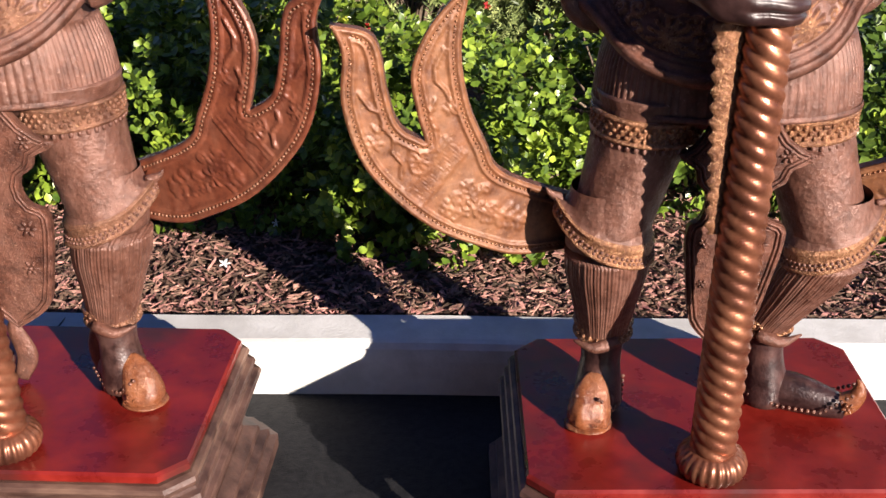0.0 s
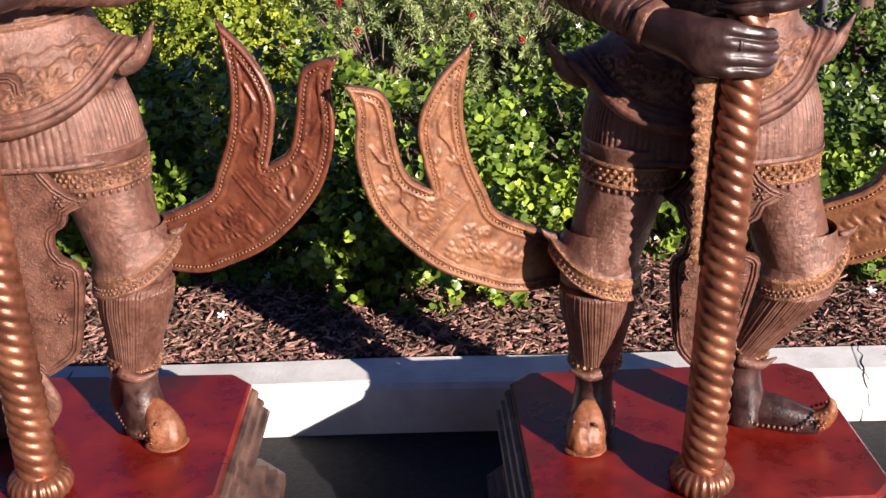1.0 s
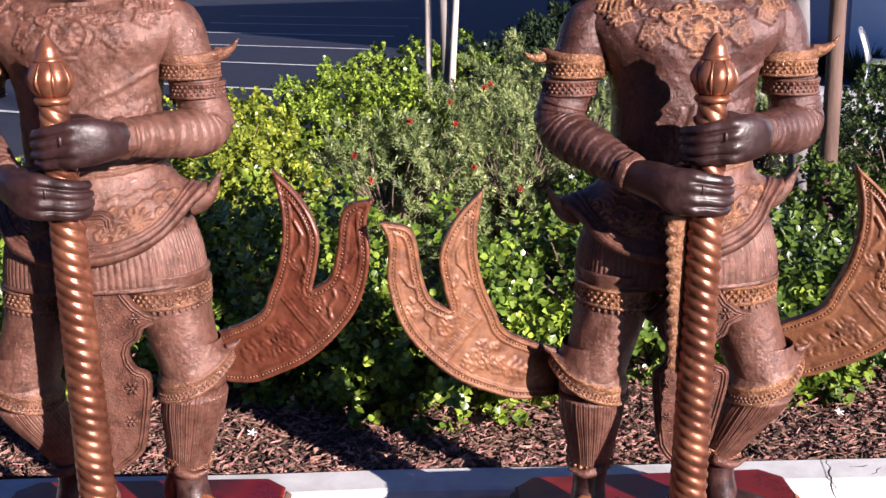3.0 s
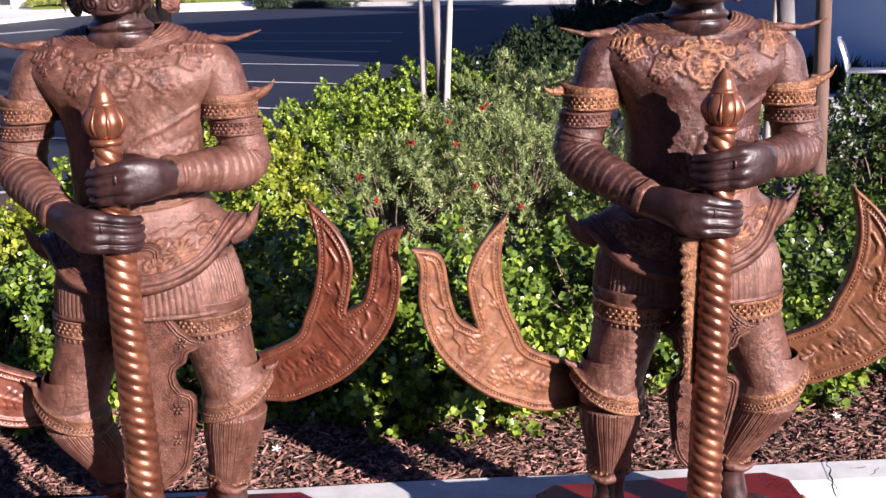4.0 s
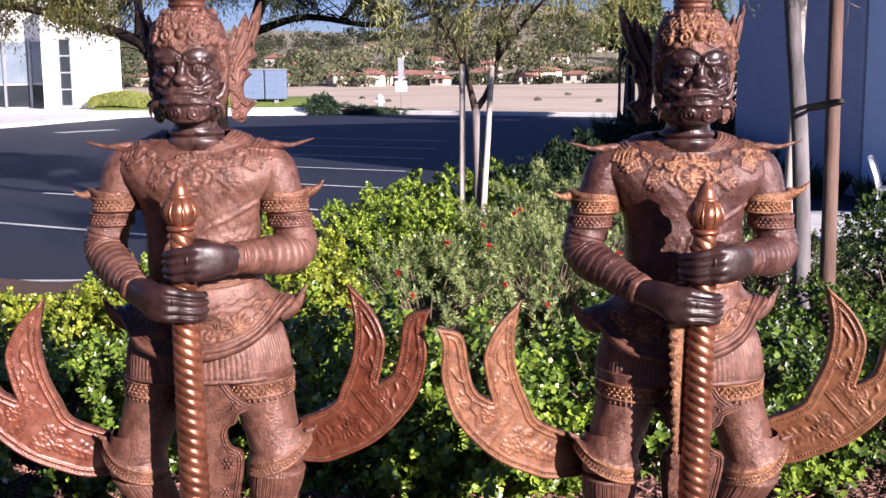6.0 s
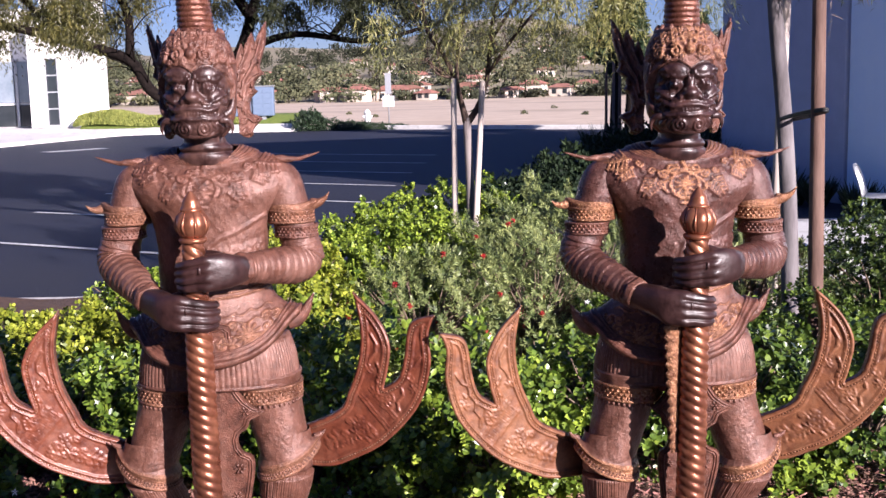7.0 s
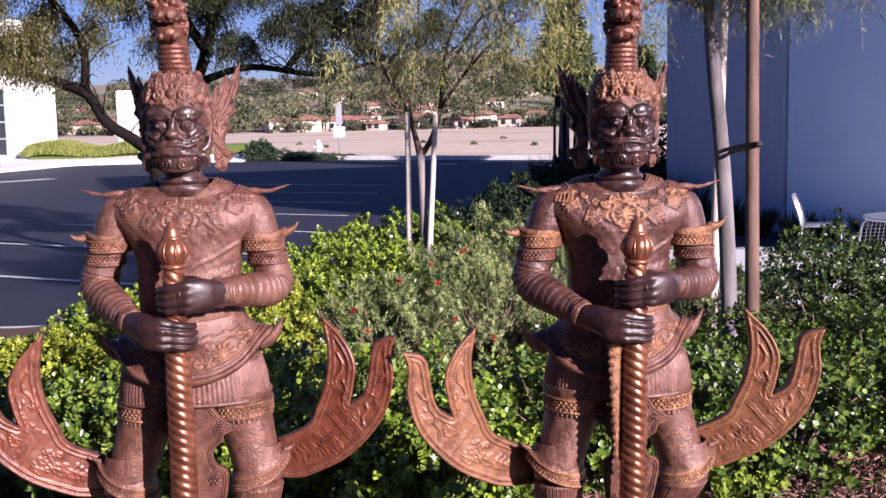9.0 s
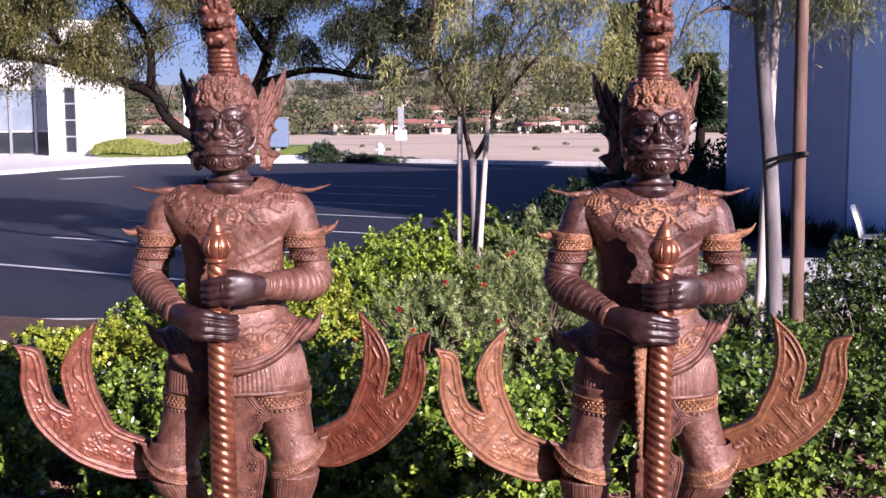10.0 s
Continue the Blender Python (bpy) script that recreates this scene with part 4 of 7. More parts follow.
def hand_on_club(S, wrist, z, sx, cy=-0.226, droop=0.012):
    """A fist round the club: smooth back of the hand at side sx, four fingers laid side by side across the front."""
    w = np.array(wrist, float)
    way = [(sx * (abs(w[0]) + 0.008), w[1] + 0.006, w[2], 0.032, 0.030), (sx * 0.092, cy - 0.004, (w[2] + z) / 2 + 0.003, 0.040, 0.030), (sx * 0.070, cy - 0.026, z + 0.004, 0.0455, 0.0275),
           (sx * 0.046, cy - 0.041, z + 0.003, 0.0465, 0.0215), (sx * 0.022, cy - 0.046, z, 0.0450, 0.0165), (-sx * 0.004, cy - 0.044, z - droop * 0.4, 0.0430, 0.0145), (-sx * 0.028, cy - 0.033, z - droop * 0.8, 0.0410, 0.0135),
           (-sx * 0.042, cy - 0.012, z - droop, 0.0385, 0.0125), (-sx * 0.043, cy + 0.010, z - droop, 0.034, 0.010), (-sx * 0.036, cy + 0.022, z - droop, 0.020, 0.004)]
    r = spline(way, 8)
    m, n = len(r), 96
    p = r[:, :3]
    t = np.gradient(p, axis=0)
    t /= np.linalg.norm(t, axis=1)[:, None]
    side = np.cross(t, np.array((0.0, 0.0, 1.0)))
    side /= np.linalg.norm(side, axis=1)[:, None]
    th = np.arange(n) * 2 * np.pi / n
    c, s = round_power(th, 2.7)
    V, H = [], []
    for i in range(m):
        u = i / (m - 1)
        V.append(p[i] + np.array((0.0, 0.0, 1.0)) * (s * r[i][3])[:, None] + side[i] * (c * r[i][4])[:, None])
        finger = np.clip((u - 0.36) / 0.14, 0, 1)
        gap = np.min([np.abs(s - q) for q in (-0.52, 0.0, 0.52)], axis=0)
        h = -0.0085 * finger * np.exp(-(gap / 0.085) ** 2) * np.abs(c) ** 0.3
        mid = np.exp(-(np.min([np.abs(s - q) for q in (-0.78, -0.26, 0.26, 0.78)], axis=0) / 0.2) ** 2)
        h += mid * (0.0040 * np.exp(-((u - 0.40) / 0.05) ** 2) + 0.0022 * np.exp(-((u - 0.60) / 0.04) ** 2) - 0.0012 * np.exp(-((u - 0.50) / 0.03) ** 2))
        h -= 0.003 * finger * (s < -0.52) * np.exp(-((s + 0.9) / 0.4) ** 2)
        H.append(h)
    skin(S, np.array(V), np.array(H), np.full((m, n), 6))
    # wristband of the glove and the thumb behind
    tube(S, [(sx * 0.07, cy + 0.012, z + 0.022, 0.019), (sx * 0.044, cy + 0.026, z + 0.034, 0.0155), (sx * 0.012, cy + 0.036, z + 0.036, 0.012), (-sx * 0.018, cy + 0.032, z + 0.03, 0.008)], 6, 12, 4)
    # ring on one finger
    i = int(0.46 * m)
    ball(S, p[i] + side[i] * r[i][4] * 1.0 * (1 if side[i][1] < 0 else -1) + np.array((0, 0, 0.26 * r[i][3])), (0.0045, 0.003, 0.0095), 6, 8, 6)


def arm(S, sx, shoulder, elbow, wrist, flare_tip):
    s, e, w = (np.array(q, float) for q in (shoulder, elbow, wrist))
    # sleeve
    tube(S, [(s[0] - 0.05 * sx, s[1], s[2] + 0.016, 0.045), (*s, 0.054), (*(s + (e - s) * 0.28), 0.056), (*(s + (e - s) * 0.6), 0.052), (*(s + (e - s) * 0.85), 0.052), (*e, 0.05)], 8, 28, 6)

    def wraps(th, t):
        return 0.985 + 0.085 * ((t * 16 + 0.12 * np.sin(th * 2 + t * 30)) % 1.0) ** 0.7

    b0 = e + (s - e) * 0.28
    corner1 = e + (s - e) * 0.08 + (w - e) * 0.04
    tube(S, [(*b0, 0.052), (*corner1, 0.053), (*(e + (w - e) * 0.22), 0.051), (*(e + (w - e) * 0.55), 0.045), (*(e + (w - e) * 0.85), 0.038), (*(e + (w - e) * 0.98), 0.036)], 8, 28, 26, wraps)
    tube(S, [(*(e + (w - e) * 0.93), 0.0415), (*(e + (w - e) * 1.02), 0.039)], 1, 20, 4, lambda th, t: 1 + 0.07 * np.sin(th * 14))
    # double armband
    for t, h, r in ((0.42, 0.036, 0.0575), (0.60, 0.034, 0.053)):
        q = s + (e - s) * t
        band_ring(S, q, r, h, 4 if t < 0.5 else 1, 30, (0, 0), None, (-0.008, 0.0, 0.008), 0.0036)
    q = s + (e - s) * 0.34
    n = 32
    v = []
    for pr, pz, k_ in ((0.048, 0.016, 0.55), (0.0565, 0.0165, 0.80), (0.0585, 0.014, 0.85), (0.0592, 0.006, 0.55), (0.0588, -0.006, 0.25), (0.0560, -0.018, 0.0)):
        for j in range(n):
            a = 2 * math.pi * j / n
            g = max(0.0, math.cos(a) * sx) ** 6 * k_
            v.append((q[0] + pr * math.cos(a) * (1 + 0.42 * g), q[1] + pr * math.sin(a) * (1 - 0.25 * g), q[2] + pz + 0.010 * g))
    S.add(v, grid_faces(6, n), 4)
    f = np.array(flare_tip, float)
    b = np.array((q[0] + sx * 0.062, q[1], q[2] + 0.010))
    tube(S, [(*b, 0.017), (*(b * 0.6 + f * 0.4 + (0, 0, -0.007)), 0.0115), (*(b * 0.25 + f * 0.75 + (0, 0, -0.006)), 0.0062), (*(f + (0, 0, 0.004)), 0.0012)], 4, 10, 5, flat=0.7)


EAR = [[(0.086, 1.42), (0.093, 1.37), (0.094, 1.335), (0.096, 1.312), (0.109, 1.297), (0.123, 1.308), (0.129, 1.330), (0.152, 1.356)], [(0.152, 1.356), (0.138, 1.366), (0.124, 1.372), (0.122, 1.395), (0.127, 1.414), (0.143, 1.430)],
       [(0.143, 1.430), (0.134, 1.440), (0.138, 1.458), (0.158, 1.478)], [(0.158, 1.478), (0.150, 1.496), (0.157, 1.525), (0.167, 1.562), (0.171, 1.618)], [(0.171, 1.618), (0.153, 1.588), (0.142, 1.560), (0.138, 1.545)],
       [(0.138, 1.545), (0.140, 1.562), (0.134, 1.586)], [(0.134, 1.586), (0.118, 1.556), (0.112, 1.530)], [(0.112, 1.530), (0.112, 1.542), (0.107, 1.556)], [(0.107, 1.556), (0.095, 1.522), (0.088, 1.48), (0.086, 1.42)]]


def head(out, crown=1):
    """Guardian mask with bulging brows and scrolled lip, in a carved hood with ear flames and a beast-headed crown."""
    S = Shape()
    cy = -0.065
    # thick ringed neck
    loft(S, [(0, -0.004, 1.222, 0.084, 0.079), (0, -0.010, 1.238, 0.083, 0.080), (0, -0.015, 1.248, 0.077, 0.076), (0, -0.020, 1.255, 0.068, 0.069), (0, -0.025, 1.263, 0.0705, 0.073), (0, -0.029, 1.271, 0.0665, 0.070),
             (0, -0.034, 1.279, 0.057, 0.064), (0, -0.042, 1.295, 0.053, 0.062), (0, -0.052, 1.315, 0.055, 0.066), (0, -0.056, 1.335, 0.060, 0.072)], 2, 44, 5)
    z, hx, hy = ring_rows([(1.292, 0.030, 0.040), (1.299, 0.052, 0.068), (1.312, 0.066, 0.083), (1.330, 0.074, 0.091), (1.360, 0.082, 0.095), (1.400, 0.087, 0.097), (1.440, 0.090, 0.098), (1.475, 0.089, 0.096),
                           (1.505, 0.085, 0.091), (1.528, 0.078, 0.083), (1.545, 0.069, 0.072), (1.556, 0.060, 0.062), (1.561, 0.045, 0.045)], 9)
    n = 320
    th = np.arange(n) * 2 * np.pi / n
    c, s = round_power(th, 2.25)
    X, Y = hx[:, None] * c, cy + hy[:, None] * s
    Z = np.repeat(z[:, None], n, 1)
    V = np.stack([X, Y, Z], 2)
    front = (s < 0)[None, :] & (Z < 1.50)
    half = np.interp(Z, [1.29, 1.31, 1.33, 1.37, 1.42, 1.455, 1.478], [0.075, 0.070, 0.072, 0.0785, 0.0810, 0.0740, 0.045])
    arch = 1.458 + 0.020 * np.abs(np.sin(np.pi * np.clip(np.abs(X), 0, 0.075) / 0.075))
    e = np.where(front, np.minimum(half - np.abs(X), (arch - Z) * 1.2), -0.05)
    face = e > 0
    # brows, eyeballs, nose, cheeks, muzzle
    A = np.abs(X)
    F = dome(A, Z, 0.036, 1.455, 0.036, 0.023, 0.016)
    F = np.maximum(F, dome(A, Z, 0.036, 1.421, 0.0135, 0.0115, 0.009))
    F = np.maximum(F, dome(X, Z, 0, 1.412, 0.012, 0.034, 0.017))
    F = np.maximum(F, dome(X, Z, 0, 1.399, 0.021, 0.017, 0.030))
    F = np.maximum(F, dome(A, Z, 0.0175, 1.392, 0.0125, 0.0095, 0.018))
    F = np.maximum(F, dome(A, Z, 0.058, 1.398, 0.022, 0.020, 0.008))
    F = np.maximum(F, dome(X, Z, 0, 1.358, 0.070, 0.034, 0.014))
    F = np.maximum(F, dome(X, Z, 0, 1.322, 0.066, 0.028, 0.011))
    F = np.where(dome(A, Z, 0.036, 1.424, 0.026, 0.019, 1.0) > 0, np.maximum(F - 0.0022 * dome(A, Z, 0.036, 1.424, 0.026, 0.019, 1.0), dome(A, Z, 0.035, 1.421, 0.0125, 0.0110, 0.017)), F)
    st = []
    for sx in (-1, 1):
        m = lambda pts: [(sx * a, b) for a, b in pts]
        st += [(m(((0.006, 1.444), (0.022, 1.437), (0.040, 1.441), (0.058, 1.436), (0.070, 1.424))), 0.0042, 0.006),
               (m(((0.020, 1.418), (0.028, 1.430), (0.042, 1.432), (0.054, 1.422))), 0.0028, 0.0065), (m(((0.020, 1.417), (0.030, 1.410), (0.044, 1.410), (0.055, 1.421))), 0.0028, 0.0065),
               (m(((0.036, 1.421), (0.036, 1.4211))), 0.0046, 0.004),
               (m(((0.008, 1.452), (0.004, 1.440), (0.010, 1.430))), 0.0036, 0.005),
               (m(((0.060, 1.444), (0.068, 1.437), (0.074, 1.426))), 0.0026, 0.004), (m(((0.052, 1.456), (0.062, 1.456), (0.070, 1.448))), 0.0024, 0.004), (m(((0.056, 1.464), (0.064, 1.463), (0.070, 1.456))), 0.0022, 0.0035),
               (m(((0.024, 1.386), (0.036, 1.383), (0.050, 1.389), (0.062, 1.401), (0.070, 1.404))), 0.0052, 0.008),
               (m(((0.0, 1.372), (0.018, 1.371), (0.034, 1.366), (0.050, 1.372), (0.064, 1.383), (0.074, 1.381))), 0.0062, 0.0085),
               (m(((0.060, 1.392), (0.068, 1.386), (0.076, 1.390))), 0.0034, 0.006), (m(((0.058, 1.375), (0.066, 1.366), (0.076, 1.368))), 0.0036, 0.006),
               (m(((0.0, 1.3445), (0.022, 1.346), (0.044, 1.342), (0.060, 1.345), (0.070, 1.353))), 0.0042, 0.0062),
               (curl(sx * 0.021, 1.3225, 0.0165, 1.9, -sx, math.pi / 2), 0.0030, 0.0046),
               (m(((0.040, 1.336), (0.048, 1.324), (0.044, 1.312), (0.030, 1.306), (0.0, 1.304))), 0.0034, 0.0045), (m(((0.052, 1.334), (0.060, 1.322), (0.056, 1.310))), 0.0030, 0.006),
               (m(((0.062, 1.340), (0.070, 1.330), (0.068, 1.318))), 0.0030, 0.005), (m(((0.049, 1.360), (0.0495, 1.360))), 0.0065, -0.010)]
        for q in range(3):
            st.append((m(((0.0033 + 0.0070 * q, 1.3575), (0.0034 + 0.0070 * q, 1.3595))), 0.0027, 0.0018))
    grooves = carve(X, Z, [q for q in st if q[2] < 0])
    F = F + carve(X, Z, [q for q in st if q[2] > 0]) + grooves
    # hood: a rolled double rim round the face, then the diadem and scales behind
    arc = np.arctan2(X, -(Y - cy)) * 0.092
    Hd = 0.006 * np.clip(-e / 0.004, 0, 1) + 0.0045 * np.exp(-((e + 0.005) / 0.0028) ** 2) + 0.0025 * np.exp(-((e + 0.0135) / 0.0022) ** 2)
    st = [(((0.0, 1.506), (0.0, 1.5061)), 0.0125, 0.013), (curl(0.0, 1.506, 0.017, 1.0, 1), 0.0030, 0.006)] + carved_leaf((0, 1.524), (0, 1.558), 0.007, 3, 0.24)
    for sx in (-1, 1):
        for a, b, r, h in ((0.034, 1.502, 0.0155, 1), (0.071, 1.496, 0.0145, -1), (0.106, 1.490, 0.013, 1)):
            st.append((curl(sx * a, b, r, 1.5, h * sx, math.pi / 2 + h * 0.6), 0.0038, 0.0105))
        for a, b, a2, b2 in ((0.014, 1.520, 0.030, 1.552), (0.040, 1.520, 0.052, 1.550), (0.064, 1.516, 0.082, 1.543), (0.090, 1.508, 0.112, 1.532), (0.050, 1.494, 0.054, 1.478), (0.088, 1.490, 0.092, 1.472), (0.016, 1.498, 0.020, 1.484)):
            st += carved_leaf((sx * a, b), (sx * a2, b2), 0.0065, 3, 0.22)
        for k_ in range(11):
            st.append((((sx * (0.004 + 0.0088 * k_), 1.5535 - 0.0002 * k_ * k_),), 0.0034, 0.006))
        st += [(((sx * 0.096, 1.468), (sx * 0.1, 1.43), (sx * 0.098, 1.37), (sx * 0.09, 1.33)), 0.004, 0.005), (((sx * 0.108, 1.468), (sx * 0.112, 1.43), (sx * 0.11, 1.37)), 0.003, 0.004)]
    D = carve(arc, Z, st)
    ridge = 0.004 * np.exp(-((Z - 1.553) / 0.0025) ** 2) + 0.003 * np.exp(-((Z - 1.482) / 0.0024) ** 2) * (~face)
    H = np.where(face, F * np.clip(e / 0.006, 0, 1), Hd + D + ridge)
    H = H + 0.0006 * np.sin(X * 130 + Z * 70) * np.sin(Z * 190 - X * 40)
    slots = np.where(face, 2, np.where(D > 0.005, crown, 1))
    skin(S, V, H, slots)
    # tusks hooked out at the corners of the jaw
    for sx in (-1, 1):
        tube(S, [(sx * 0.060, cy - 0.072, 1.338, 0.008), (sx * 0.074, cy - 0.070, 1.340, 0.0085), (sx * 0.086, cy - 0.064, 1.334, 0.007), (sx * 0.091, cy - 0.060, 1.318, 0.0045), (sx * 0.088, cy - 0.058, 1.303, 0.001)], 2, 10, 4, flat=0.7)
        tube(S, [(sx * 0.070, cy - 0.062, 1.352, 0.010), (sx * 0.084, cy - 0.056, 1.362, 0.009), (sx * 0.092, cy - 0.050, 1.380, 0.005), (sx * 0.094, cy - 0.046, 1.398, 0.001)], 2, 10, 4, flat=0.55)
    # crown column: ringed stem, then a beast's head with gaping jaws, drawn out to a point
    z, r, y = ring_rows([(1.545, 0.050, -0.064), (1.565, 0.045, -0.066), (1.60, 0.0425, -0.072), (1.635, 0.0410, -0.080), (1.655, 0.0430, -0.087), (1.70, 0.0455, -0.104), (1.75, 0.0445, -0.122), (1.80, 0.040, -0.138),
                         (1.84, 0.034, -0.150), (1.89, 0.019, -0.160), (1.95, 0.003, -0.165)], 16)
    n = 160
    th = np.arange(n) * 2 * np.pi / n
    V = np.stack([r[:, None] * np.cos(th) - 0.011 * ((z - 1.545) / 0.3)[:, None], y[:, None] + r[:, None] * np.sin(th), np.repeat(z[:, None], n, 1)], 2)
    A = (np.mod(th + np.pi / 2 + np.pi, 2 * np.pi) - np.pi)[None, :] * 0.05 * np.ones_like(z)[:, None]
    Z = V[..., 2]
    H = np.where(Z < 1.645, 0.0036 * np.abs(np.sin((Z - 1.548) * np.pi / 0.0135)) ** 0.7, 0.0)
    M = np.maximum(dome(A, Z, 0, 1.672, 0.042, 0.020, 0.020), dome(A, Z, 0, 1.722, 0.048, 0.022, 0.024))
    M = np.maximum(M, dome(np.abs(A), Z, 0.030, 1.752, 0.014, 0.012, 0.014))
    st = [(((-0.06, 1.703), (-0.03, 1.697), (0, 1.6955), (0.03, 1.697), (0.06, 1.703)), 0.006, -0.014)]
    for sx in (-1, 1):
        for a, b, q, h in ((0.016, 1.724, 0.010, 1), (0.048, 1.742, 0.012, -1), (0.062, 1.715, 0.013, 1), (0.060, 1.680, 0.013, -1), (0.085, 1.745, 0.014, 1), (0.018, 1.775, 0.011, -1), (0.044, 1.782, 0.012, 1), (0.085, 1.695, 0.013, -1),
                           (0.075, 1.785, 0.013, -1), (0.020, 1.668, 0.008, 1), (0.11, 1.72, 0.014, 1), (0.030, 1.810, 0.011, 1)):
            st.append((curl(sx * a, b, q, 1.2, h * sx, a * 40), 0.0042, 0.0085))
        st += [(((sx * 0.012, 1.705), (sx * 0.012, 1.712)), 0.004, 0.007), (((sx * 0.026, 1.704), (sx * 0.026, 1.711)), 0.004, 0.006), (((sx * 0.01, 1.76), (sx * 0.012, 1.80), (sx * 0.004, 1.86)), 0.005, 0.008)]
    K = carve(A, Z, [q for q in st if q[2] > 0])
    H = H + M + K + carve(A, Z, [q for q in st if q[2] < 0])
    skin(S, V, H, np.where(K > 0.004, 1, 5))
    # pointed leaves standing round the foot of the column
    for j in range(13):
        a = 2 * math.pi * j / 13 + 0.2
        b = np.array((0.056 * math.cos(a), cy + 0.056 * math.sin(a), 1.548))
        o = np.array((math.cos(a), math.sin(a), 0))
        tube(S, [(*b, 0.011), (*(b + o * 0.006 + (0, 0, 0.012)), 0.010), (*(b + o * 0.004 + (0, 0, 0.026)), 0.002)], 1, 8, 3, flat=0.6)
    E = Shape()
    for sx in (-1, 1):
        # ear guard: tall carved flame with spiked edge, its lower lobe a drop with a hook
        o = []
        for run in EAR:
            o.extend(spline(run, 4)[:-1].tolist())
        o = np.array(o)
        o[:, 0] *= sx

        def sweep(v):
            w = v.copy()
            w[:, 1] += 0.03 + (np.abs(v[:, 0]) - 0.09) * 1.0
            return w

        plate(E, o, 0.004, 0.02, 1, sweep)
        q, f = tri_fill(o if np.sum(o[:, 0] * np.roll(o[:, 1], -1) - np.roll(o[:, 0], -1) * o[:, 1]) > 0 else o[::-1], 0.0024)
        a, b = o, np.roll(o, -1, 0)
        ab = b - a
        t = np.clip(np.einsum("nmk,mk->nm", q[:, None] - a[None], ab) / (np.sum(ab * ab, 1) + 1e-12), 0, 1)
        d = np.min(np.hypot(*np.moveaxis(q[:, None] - a[None] - t[..., None] * ab[None], 2, 0)), axis=1)
        st = [(((0.166, 1.600), (0.156, 1.565), (0.146, 1.530), (0.132, 1.495), (0.112, 1.460), (0.104, 1.420)), 0.0046, 0.009), (((0.130, 1.570), (0.122, 1.535), (0.106, 1.500), (0.098, 1.460)), 0.0040, 0.008),
              (((0.150, 1.476), (0.134, 1.466), (0.118, 1.446), (0.110, 1.410), (0.106, 1.380)), 0.0040, 0.008), (((0.136, 1.430), (0.122, 1.424), (0.114, 1.400), (0.112, 1.370)), 0.0036, 0.007),
              (((0.146, 1.352), (0.130, 1.350), (0.118, 1.362), (0.108, 1.350)), 0.0038, 0.008), (curl(0.110, 1.322, 0.013, 1.4, 1, 1.6), 0.0034, 0.008), (curl(0.104, 1.352, 0.009, 1.3, -1), 0.0032, 0.008),
              (curl(0.140, 1.508, 0.010, 1.3, 1), 0.0032, 0.008), (curl(0.100, 1.486, 0.009, 1.3, -1), 0.0032, 0.008), (curl(0.102, 1.395, 0.010, 1.3, 1), 0.0032, 0.008), (curl(0.096, 1.435, 0.008, 1.2, -1), 0.0030, 0.007), (curl(0.128, 1.448, 0.009, 1.2, 1), 0.0030, 0.007)]
        R = carve(np.abs(q[:, 0]), q[:, 1], [(p_, w_ * 1.2, h_ * 1.7) for p_, w_, h_ in st])
        H = np.interp(d, [0, 0.002, 0.0045, 0.0065], [0, 0.004, 0.002, -0.006]) + R
        E.add(sweep(np.stack([q[:, 0], 0.002 - H, q[:, 1]], 1)), f, 1)
    for q in E.v:
        w = np.clip((q[:, 2] - 1.27) / 0.05, 0, 1)
        q[:, 0] *= 1 - 0.06 * w
        q[:, 1] -= 0.05 * w
        q[:, 2] -= 0.020 * w
    for part_ in (S, E):
        base = out.n
        out.v.extend(part_.v)
        out.f.extend([tuple(a + base for a in t) for t in part_.f])
        out.m.extend(part_.m)
        out.n += part_.n


